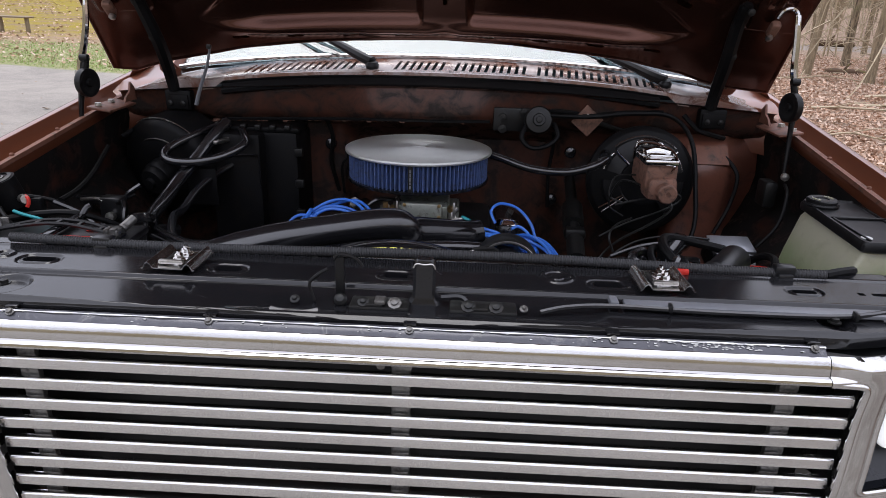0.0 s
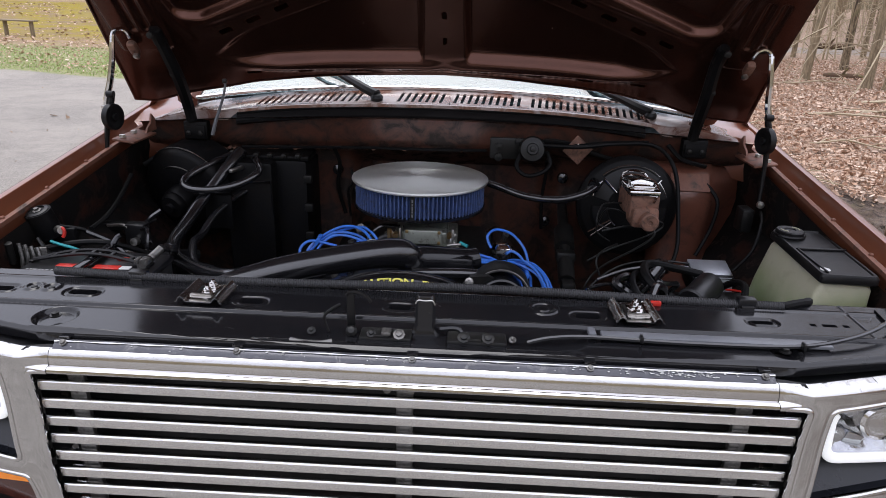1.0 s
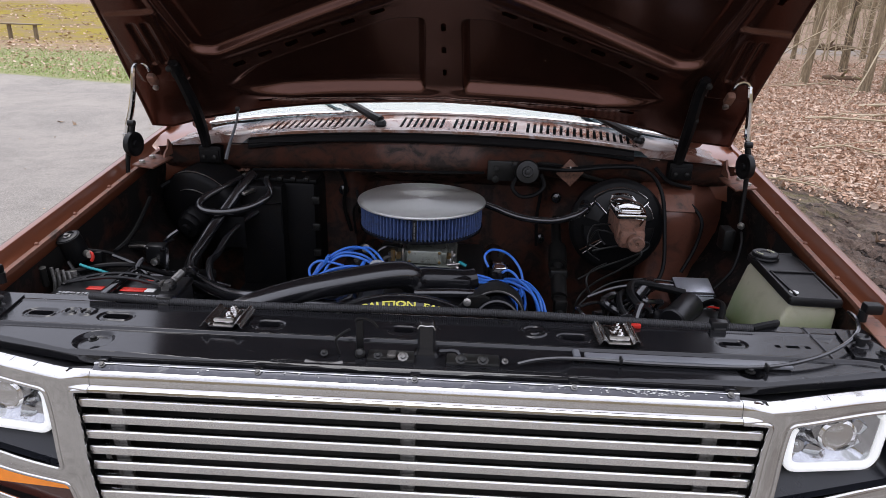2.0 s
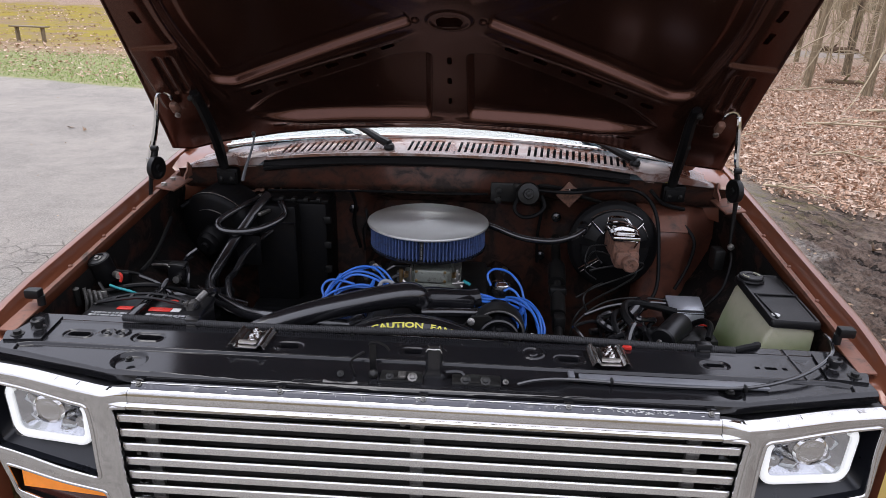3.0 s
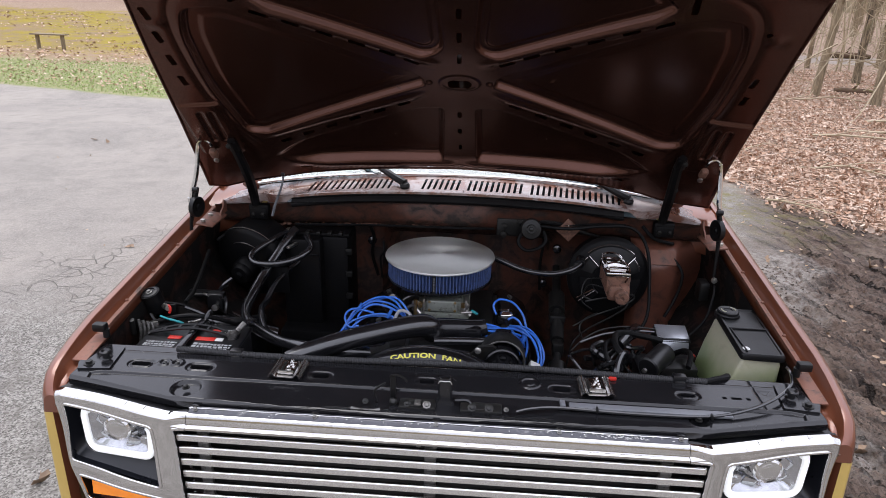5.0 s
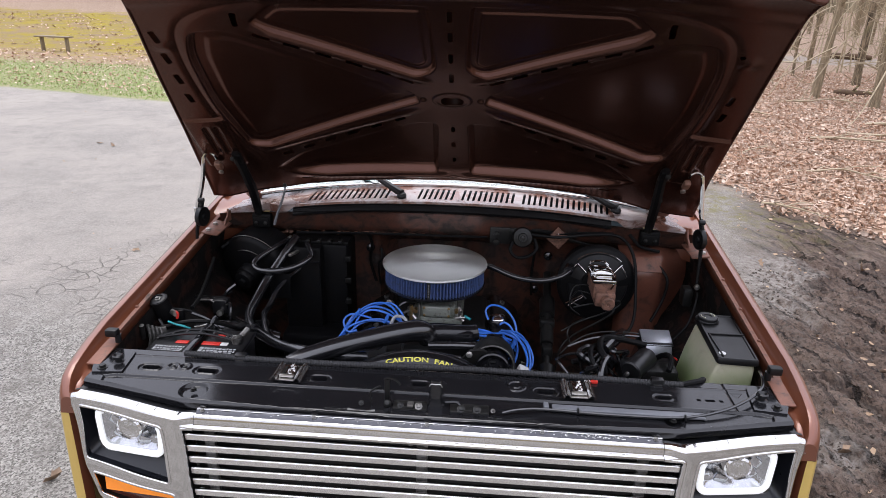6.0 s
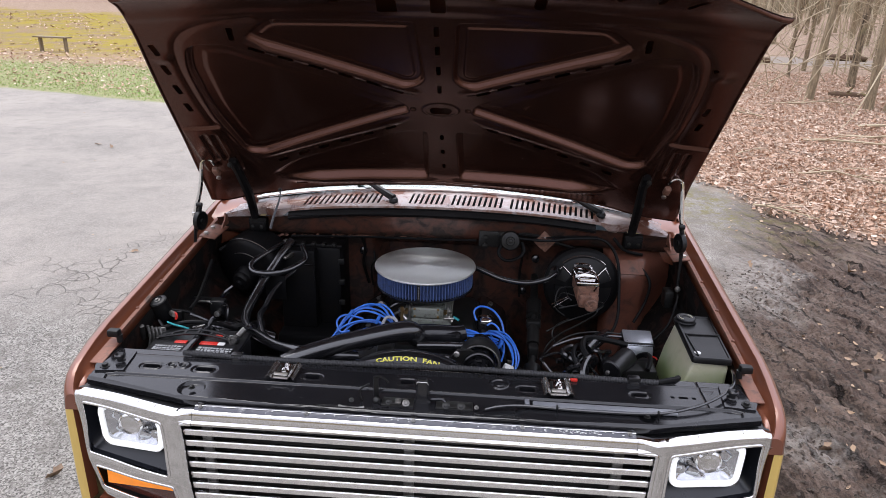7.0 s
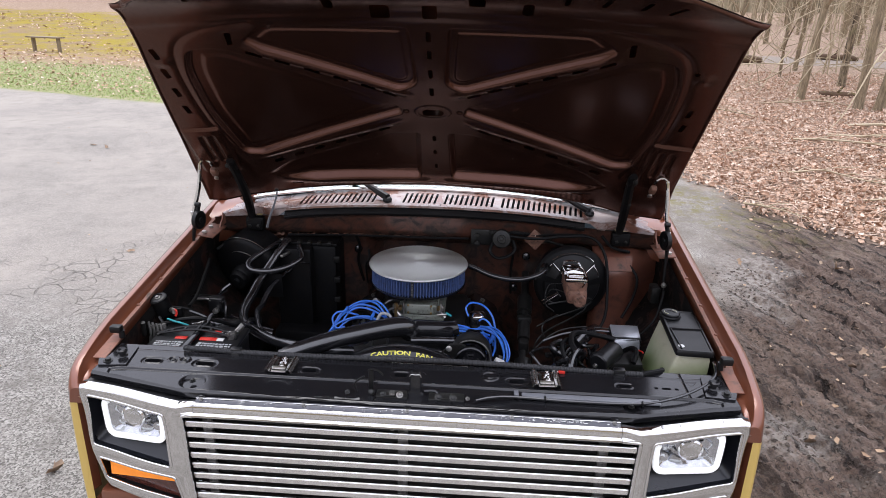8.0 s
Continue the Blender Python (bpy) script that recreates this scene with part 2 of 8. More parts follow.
# ---- mesh helpers ----
class Geo:
    """Gathers vertices and faces of one part."""

    def __init__(self):
        self.v, self.f = [], []

    def add(self, v, f, m=None):
        k = len(self.v)
        self.v += [tuple(m @ Vector(p)) for p in v] if m else [tuple(p) for p in v]
        self.f += [tuple(i + k for i in q) for q in f]
        return self

    def box(self, c, s, bevel=0.004, m=None, seg=2):
        bm = bmesh.new()
        bmesh.ops.create_cube(bm, size=1.0)
        for p in bm.verts:
            p.co = (p.co.x * s[0], p.co.y * s[1], p.co.z * s[2])
        if bevel:
            bmesh.ops.bevel(bm, geom=list(bm.edges), offset=min(bevel, 0.45 * min(s)), segments=seg, affect="EDGES", profile=0.5)
        t = Matrix.Translation(c)
        bm.verts.index_update()
        self.add([(t @ (m @ p.co if m else p.co)) for p in bm.verts], [[p.index for p in q.verts] for q in bm.faces])
        bm.free()
        return self

    def cyl(self, a, b, r, r2=None, n=16, caps=True):
        return self.tube([a, b], [r, r if r2 is None else r2], n, False, caps)

    def tube(self, pts, r, n=8, smooth=True, caps=True, per=6):
        pts = [Vector(p) for p in pts]
        rs = list(r) if isinstance(r, (list, tuple)) else [r] * len(pts)
        if smooth and len(pts) > 2:
            out, ro = [], []
            for i in range(len(pts) - 1):
                p0, p1, p2, p3 = pts[max(i - 1, 0)], pts[i], pts[i + 1], pts[min(i + 2, len(pts) - 1)]
                for k in range(per):
                    t = k / per
                    out.append(0.5 * (2 * p1 + (p2 - p0) * t + (2 * p0 - 5 * p1 + 4 * p2 - p3) * t * t + (3 * p1 - p0 - 3 * p2 + p3) * t ** 3))
                    ro.append(rs[i] * (1 - t) + rs[i + 1] * t)
            pts, rs = out + [pts[-1]], ro + [rs[-1]]
        v, f, side = [], [], None
        for i, p in enumerate(pts):
            d = (pts[min(i + 1, len(pts) - 1)] - pts[max(i - 1, 0)]).normalized()
            if side is None:
                side = d.orthogonal().normalized()
            side = (side - d * side.dot(d))
            side = side.normalized() if side.length > 1e-6 else d.orthogonal().normalized()
            up = d.cross(side)
            for k in range(n):
                a = 2 * math.pi * k / n
                v.append(p + (side * math.cos(a) + up * math.sin(a)) * rs[i])
        for i in range(len(pts) - 1):
            for k in range(n):
                q = (k + 1) % n
                f.append((i * n + k, i * n + q, (i + 1) * n + q, (i + 1) * n + k))
        if caps:
            f.append(tuple(range(n - 1, -1, -1)))
            f.append(tuple((len(pts) - 1) * n + k for k in range(n)))
        return self.add(v, f)

    def lathe(self, prof, m, n=32, wave=None):
        """prof: rows of (radius, height along the axis z of m)."""
        v, f = [], []
        for r, z in prof:
            for k in range(n):
                a = 2 * math.pi * k / n
                rr = r * (wave(k) if wave else 1)
                v.append((rr * math.cos(a), rr * math.sin(a), z))
        for i in range(len(prof) - 1):
            for k in range(n):
                q = (k + 1) % n
                f.append((i * n + k, i * n + q, (i + 1) * n + q, (i + 1) * n + k))
        if prof[0][0] > 1e-5:
            f.append(tuple(range(n - 1, -1, -1)))
        if prof[-1][0] > 1e-5:
            f.append(tuple((len(prof) - 1) * n + k for k in range(n)))
        return self.add(v, f, m)

    def loft(self, rings, closed=True, cap0=False, cap1=False):
        k = len(rings[0])
        v = [p for r in rings for p in r]
        f = []
        for i in range(len(rings) - 1):
            for j in range(k if closed else k - 1):
                q = (j + 1) % k
                f.append((i * k + j, i * k + q, (i + 1) * k + q, (i + 1) * k + j))
        if cap0:
            f.append(tuple(range(k - 1, -1, -1)))
        if cap1:
            f.append(tuple((len(rings) - 1) * k + j for j in range(k)))
        return self.add(v, f)

    def prism(self, poly, depth, m):
        """A flat polygon (x, y) of m with a thickness along z."""
        k = len(poly)
        v = [(x, y, 0) for x, y in poly] + [(x, y, depth) for x, y in poly]
        f = [tuple(range(k - 1, -1, -1)), tuple(range(k, 2 * k))] + [(i, (i + 1) % k, k + (i + 1) % k, k + i) for i in range(k)]
        return self.add(v, f, m)

    def mirror(self):
        g = Geo()
        g.v = [(-x, y, z) for x, y, z in self.v]
        g.f = [tuple(reversed(q)) for q in self.f]
        return g

    def mesh(self, name, mat, sharp=38):
        me = bpy.data.meshes.new(name)
        me.from_pydata(self.v, [], self.f)
        me.materials.append(mat)
        me.polygons.foreach_set("use_smooth", [True] * len(me.polygons))
        me.set_sharp_from_angle(angle=radians(sharp))
        me.update()
        return me


def part(name, geo, mat, parent, label="", sharp=38):
    ob = new(name, geo.mesh(name, mat, sharp))
    ob.parent = parent
    return tagged(ob, label)


def empty(name, label, category, at=(0, 0, 0), group=""):
    ob = new(name)
    ob.location = at
    return tagged(ob, label, category, group)


def axis(p, d, up=(0, 0, 1)):
    """A pose at p whose z axis points along d."""
    q = Vector(d).to_track_quat("Z", "Y")
    return Matrix.Translation(p) @ q.to_matrix().to_4x4()


def rquad(c, r, k=6, e=6):
    """A rounded polygon through the corners c, as points in order."""
    pts = []
    n = len(c)
    for i in range(n):
        p0, p, p2 = Vector(c[i - 1]), Vector(c[i]), Vector(c[(i + 1) % n])
        rad = r[i] if isinstance(r, (list, tuple)) else r
        a, b = p + (p0 - p).normalized() * rad, p + (p2 - p).normalized() * rad
        for j in range(k + 1):
            t = j / k
            pts.append((1 - t) ** 2 * a + 2 * t * (1 - t) * p + t * t * b)
        rn = r[(i + 1) % n] if isinstance(r, (list, tuple)) else r
        b2 = p2 + (p - p2).normalized() * rn
        for j in range(1, e):
            pts.append(b + (b2 - b) * (j / e))
    return pts


def grid_faces(nx, ny):
    return [(j * nx + i, j * nx + i + 1, (j + 1) * nx + i + 1, (j + 1) * nx + i) for j in range(ny - 1) for i in range(nx - 1)]


def ss(d, w):
    """0 outside, 1 inside, over the width w at the edge (d: signed distance, negative inside)."""
    t = np.clip(0.5 - d / w, 0, 1)
    return t * t * (3 - 2 * t)


def sd_box(x, y, cx, cy, hx, hy, r=0.0, ang=0.0):
    c, s = math.cos(ang), math.sin(ang)
    px, py = (x - cx) * c + (y - cy) * s, -(x - cx) * s + (y - cy) * c
    qx, qy = np.abs(px) - (hx - r), np.abs(py) - (hy - r)
    return np.hypot(np.maximum(qx, 0), np.maximum(qy, 0)) + np.minimum(np.maximum(qx, qy), 0) - r


def sd_poly(x, y, pts):
    """Signed distance to a polygon."""
    d = np.full_like(x, 1e9)
    inside = np.zeros(x.shape, bool)
    n = len(pts)
    for i in range(n):
        (ax, ay), (bx, by) = pts[i], pts[(i + 1) % n]
        ex, ey = bx - ax, by - ay
        t = np.clip(((x - ax) * ex + (y - ay) * ey) / (ex * ex + ey * ey), 0, 1)
        d = np.minimum(d, np.hypot(x - ax - ex * t, y - ay - ey * t))
        if ay != by:
            inside ^= ((ay > y) != (by > y)) & (x < ex * (y - ay) / ey + ax)
    return np.where(inside, -d, d)


def sd_seg(x, y, a, b):
    ex, ey = b[0] - a[0], b[1] - a[1]
    t = np.clip(((x - a[0]) * ex + (y - a[1]) * ey) / (ex * ex + ey * ey), 0, 1)
    return np.hypot(x - a[0] - ex * t, y - a[1] - ey * t)


def pierced(U, V, D, place, cell, wall, flip=False):
    """A sheet on the grid U, V, cut along D = 0 (kept where D > 0) with clean edges and walls
    that go back by the vector wall; place(U, V) gives the points in space."""
    gy, gx = np.gradient(D)
    du, dv = U[0, 1] - U[0, 0], np.gradient(V, axis=0)
    gx, gy = gx / du, gy / dv
    k = np.maximum(np.hypot(gx, gy), 0.3)
    near = np.abs(D) < cell * 0.75
    U2, V2 = U - np.where(near, D * gx / k ** 2, 0), V - np.where(near, D * gy / k ** 2, 0)
    pts = place(U2, V2).reshape(-1, 3)
    gone = ((D < 0) & ~near).ravel()
    edge = near.ravel()
    faces = [q for q in grid_faces(U.shape[1], U.shape[0]) if not any(gone[a] for a in q) and not (all(edge[a] for a in q) and D.ravel()[list(q)].mean() < 0)]
    seen = {}
    for q in faces:
        for a, b in zip(q, q[1:] + q[:1]):
            seen[(a, b)] = seen.get((a, b), 0) + 1
    g = Geo()
    used = sorted({a for q in faces for a in q})
    at = {a: i for i, a in enumerate(used)}
    g.v = [tuple(p) for p in pts[used].tolist()]
    g.f = [tuple(at[a] for a in q) for q in faces]
    low = {}
    for a, b in seen:
        if (b, a) not in seen:
            for c in (a, b):
                if c not in low:
                    low[c] = len(g.v)
                    g.v.append(tuple(Vector(pts[c]) + Vector(wall)))
            g.f.append((at[b], at[a], low[a], low[b]))
    if flip:
        g.f = [q[::-1] for q in g.f]
    return g


# ---- the truck: body ----
truck = empty("pickup_truck", "brown and gold pickup truck with its hood open, parked on asphalt", "truck")


def fender_top(y):
    return 0.955 + 0.13 * (y - 0.15)


def fender(side):
    top, low = Geo(), Geo()
    ys = [0.112, 0.118, 0.13, 0.15, 0.18, 0.22, 0.28, 0.36, 0.46, 0.58, 0.7, 0.82, 0.94, 1.06, 1.12, 1.18, 1.26, 1.36]
    rings, lows = [], []
    for y in ys:
        k = min(1.0, (y - 0.112) / 0.22) ** 0.55
        out, z = 0.838 + 0.042 * k, fender_top(y) - 0.035 * (1 - min(1.0, (y - 0.112) / 0.06)) ** 2
        led = 0.03 if y > 0.2 else 0.024
        inn = 0.824 - 0.02 * max(0.0, min(1.0, (0.34 - y) / 0.1))
        back = max(0.0, min(1.0, (y - 1.06) / 0.06))
        led, inn = led - 0.022 * back, inn - 0.07 * back
        rings.append([(side * x, y, zz) for x, zz in (
            (inn, z - 0.12), (inn, z - led - 0.003), (inn + 0.003, z - led), (inn + 0.012, z - led + 0.001), (out - 0.034, z - led * 0.55), (out - 0.031, z - 0.006),
            (out - 0.028, z - 0.001), (out - 0.022, z + 0.001), (out - 0.014, z), (out - 0.006, z - 0.005), (out - 0.002, z - 0.014), (out, 0.873 + (z - 0.873) * 0.35), (out + 0.002, 0.873))])
        arch = 0.4 ** 2 - (y - 0.82) ** 2
        zb = max(0.46, 0.36 + math.sqrt(arch)) if arch > 0 else 0.46
        lows.append([(side * (out + 0.002 + 0.004 * math.sin(math.pi * t)), y, 0.873 * (1 - t) + zb * t) for t in (0, 0.05, 0.2, 0.5, 0.8, 1.0)])
    if side > 0:
        rings, lows = [r[::-1] for r in rings], [r[::-1] for r in lows]
    top.loft(rings, closed=False)
    low.loft(lows, closed=False)
    e = lows[0] if side < 0 else lows[0][::-1]
    low.loft([[(side * 0.824, 0.1155, q[2]) for q in e], [(side * 0.834, 0.1105, q[2]) for q in e], e] if side < 0 else [e, [(side * 0.834, 0.1105, q[2]) for q in e], [(side * 0.824, 0.1155, q[2]) for q in e]], closed=False)
    # the nose, closed down to the lamp trim
    e = rings[0] if side < 0 else rings[0][::-1]
    top.add([p for p in e[3:]] + [(side * 0.79, 0.112, 0.873)], [tuple(range(11))])
    for za, zb in ((0.873, 0.74), (0.74, 0.6)):
        top.add([(side * x, y, z) for x, y, z in ((0.826, 0.115, za), (0.826, 0.115, zb), (0.817, 0.14, zb), (0.817, 0.14, za))], [(0, 1, 2, 3) if side < 0 else (3, 2, 1, 0)])
    p = part("fender", top, BROWN, truck, "brown metallic front fender with a worn inner lip")
    part("lower_panel", low, GOLD, p, "gold painted lower fender panel")
    lip = Geo()
    zz = [(y, fender_top(y)) for y in (0.22, 0.26, 0.3, 0.36, 0.5, 0.66, 0.82, 0.98, 1.08)]
    lip.loft([[(side * (0.812 if y < 0.31 else 0.8225), y, z - 0.036), (side * (0.813 if y < 0.31 else 0.8235), y, z - 0.0275), (side * 0.829, y, z - 0.0262), (side * 0.834, y, z - 0.027)] for y, z in zz], closed=False)
    part("lip_edge", lip, LEDGE, p, "worn inner lip of the fender")
    for y in (0.47, 0.62, 0.78):
        part("bolt", Geo().lathe([(0.005, 0), (0.005, 0.004), (0.003, 0.006), (0, 0.006)], axis((side * 0.832, y, fender_top(y) - 0.028), (0, 0, 1)), 6), LEDGE, p)
    part("stop_bracket", Geo().box((side * 0.806, 0.255, 0.953), (0.034, 0.1, 0.004), 0.0015, Matrix.Rotation(radians(7), 3, "X")), LEDGE, p, "worn brown bracket below the hood bumper")
    return p


def apron(side):
    """The inner fender: a pressed panel that bulges inward over the wheel."""
    ny, nz = 60, 34
    v = []
    for j in range(nz):
        for i in range(ny):
            y, t = 0.26 + 0.9 * i / (ny - 1), j / (nz - 1)
            z = (fender_top(y) - 0.05) * (1 - t) + 0.45 * t
            bulge = 0.14 * max(0.0, 1 - ((y - 0.8) / 0.42) ** 2) * max(0.0, min(1.0, (0.86 - z) / 0.12))
            rib = 0.006 * max(0.0, math.cos((y - 0.3) * 30)) ** 2 * max(0.0, 1 - abs(t - 0.25) * 4)
            step = 0.022 * min(1.0, max(0.0, (t - 0.06) / 0.08))
            v.append((side * (0.815 + 0.3 * step - bulge - rib), y, z))
    f = grid_faces(ny, nz)
    return part("inner_fender", Geo().add(v, f if side < 0 else [q[::-1] for q in f]), BROWN_DIRT_SHADE, truck, "grimy brown inner fender panel, darkened for shade")


for s in (-1, 1):
    fender(s)
    apron(s)


def strut_tower():
    """The brown raised footwell pressing beside the brake booster."""
    g = Geo()
    prof = [(1.12, 1.0), (1.05, 0.995), (1.02, 0.985), (0.99, 0.948), (0.98, 0.9), (1.0, 0.84), (0.985, 0.77), (0.98, 0.7), (0.95, 0.6), (0.95, 0.48)]
    cols = [(0.575, 0.05), (0.585, 0.012), (0.6, 0.0), (0.65, -0.004), (0.7, 0.0), (0.72, 0.012), (0.745, 0.06), (0.815, 0.1)]
    g.loft([[(x, min(y + d, 1.16), z) for x, d in cols] for y, z in prof], closed=False)
    p = part("footwell_panel", g, FOOTWELL, truck, "brown pressed footwell panel beside the booster")
    # the plate's paler brown stands in for skylight on the top face
    part("cap_plate", Geo().box((0.657, 1.0, 0.962), (0.1, 0.006, 0.052), 0.002, Matrix.Rotation(radians(-39), 3, "X")), LEDGE, p)
    return p


strut_tower()


def firewall():
    nx = 90
    prof = [(1.035, 1.098), (1.048, 1.092), (1.056, 1.07), (1.062, 1.035), (1.075, 1.012), (1.1, 0.998), (1.125, 0.985), (1.135, 0.94), (1.138, 0.85), (1.14, 0.75), (1.14, 0.62), (1.14, 0.45)]
    v = []
    for y, z in prof:
        for i in range(nx):
            x = -0.82 + 1.64 * i / (nx - 1)
            drop = 0.03 * (x / 0.75) ** 2
            deep = 0.07 * max(0.0, min(1.0, (0.3 - abs(x - 0.03)) / 0.05)) * max(0.0, min(1.0, (0.98 - z) / 0.03))
            v.append((x, y + deep + 0.004 * noise.noise((x * 9, z * 9, 3)), z - drop * max(0.0, (z - 0.95) / 0.15)))
    p = part("firewall", Geo().add(v, [q[::-1] for q in grid_faces(nx, len(prof))]), FIREWALL, truck, "brown painted firewall with grime")
    for x, z in ((-0.3, 0.93), (-0.25, 0.86), (0.34, 0.93), (0.3, 0.8)):
        part("grommet", Geo().lathe([(0.016, 0), (0.014, 0.01), (0.006, 0.014), (0, 0.014)], axis((x, 1.125 if abs(x) > 0.28 else 1.16, z), (0, -1, 0)), 14), RUBBER, p)
    for i in range(9):
        part("spot_weld", Geo().lathe([(0.008, 0), (0.006, 0.003), (0, 0.003)], axis((-0.55 + 0.075 * i, 1.09, 1.004 - 0.03 * ((-0.55 + 0.075 * i) / 0.75) ** 2), (0, -0.4, 1)), 8), BROWN_IN_SHADE, p)
    return p


firewall()


def cowl():
    """The vent panel below the windscreen: bars with slanted slots between them."""
    def z_at(x, y):
        return 1.134 - 0.05 * x * x - 0.10 * abs(x) ** 4 + 0.17 * (y - 1.084) + 3.0 * max(0.0, y - 1.15) ** 2

    def y_at(x, t):
        return 1.046 + 0.19 * t - 0.05 * x * x * (1 if t < 0.5 else 1.6) + 0.05 * (1 - t) * min(1.0, max(0.0, (abs(x) - 0.6) / 0.06))

    g = Geo()
    edges = [(-0.8, -0.515, 0)]
    x = -0.515
    while x < 0.52:
        gap = -0.235 < x < -0.135 or -0.002 < x < 0.012 or 0.205 < x < 0.215
        w = 0.0105 if not gap else 0.019
        edges.append((x, x + w, 0))
        if not gap:
            edges.append((x + w, x + 0.019, 1))
        x += 0.019
    edges.append((x, 0.8, 0))
    solid = [(0.11, 0.2), (0.62, 0.74)]

    def patch(x0, x1, t0, t1, nx, nt):
        v = []
        for th in (0, 0.004):
            for j in range(nt + 1):
                for i in range(nx + 1):
                    t, u = t0 + (t1 - t0) * j / nt, x0 + (x1 - x0) * i / nx
                    yy = y_at(u, t)
                    v.append((u + 0.022 * (t - 0.41), yy, z_at(u, yy) - th))
        n = (nx + 1) * (nt + 1)
        f = grid_faces(nx + 1, nt + 1)
        rim = [i for i in range(nx + 1)] + [(j + 1) * (nx + 1) - 1 for j in range(1, nt + 1)] + [nt * (nx + 1) + i for i in range(nx - 1, -1, -1)] + [j * (nx + 1) for j in range(nt - 1, 0, -1)]
        f2 = [(rim[i], rim[i - 1], rim[i - 1] + n, rim[i] + n) for i in range(len(rim))]
        g.add(v, f + [tuple(a + n for a in q[::-1]) for q in f] + f2)

    for t0, t1 in solid:
        patch(-0.8, 0.8, t0, t1, 60, 4)
    for x0, x1, hole in edges:
        if not hole:
            patch(x0, x1, 0.2, 0.62, 1 if x1 - x0 < 0.1 else 20, 2)
    # front lip that turns down to the seal
    xs = [-0.79 + 1.58 * i / 60 for i in range(61)]
    g.loft([[(x, y_at(x, 0.11) - d, z_at(x, y_at(x, 0.11)) - e * (0.35 if abs(x) < 0.56 else 1)) for x in xs] for d, e in ((0.0, 0.0), (0.005, 0.004), (0.006, 0.026))][::-1], closed=False)
    p = part("cowl_panel", g, PEEL_SHEEN, truck, "brown cowl panel with rows of vent slots, peeling lacquer and painted sky sheen")
    xs = [-0.556 + 1.09 * i / 40 for i in range(41)]
    seal = Geo().loft([[(x, y_at(x, 0.11) + d, z_at(x, y_at(x, 0.11)) - e) for x in xs] for d, e in ((0.012, 0.007), (-0.002, 0.007), (-0.006, 0.011), (-0.004, 0.016), (-0.01, 0.022), (-0.016, 0.03), (-0.014, 0.038), (-0.004, 0.043), (0.012, 0.043))][::-1], closed=False)
    part("cowl_seal", seal, BLACK_SATIN, p, "black weathered rubber cowl seal")
    part("panel_joint", Geo().tube([(0.014, y_at(0.01, t), z_at(0.01, y_at(0.01, t)) + 0.0005) for t in (0.12, 0.2)], 0.0012, 5), BLACK_DULL, p)
    part("vent_tray", Geo().box((0, 1.14, 1.06), (1.3, 0.14, 0.01), 0.002), BLACK, p)
    return p


cowl()


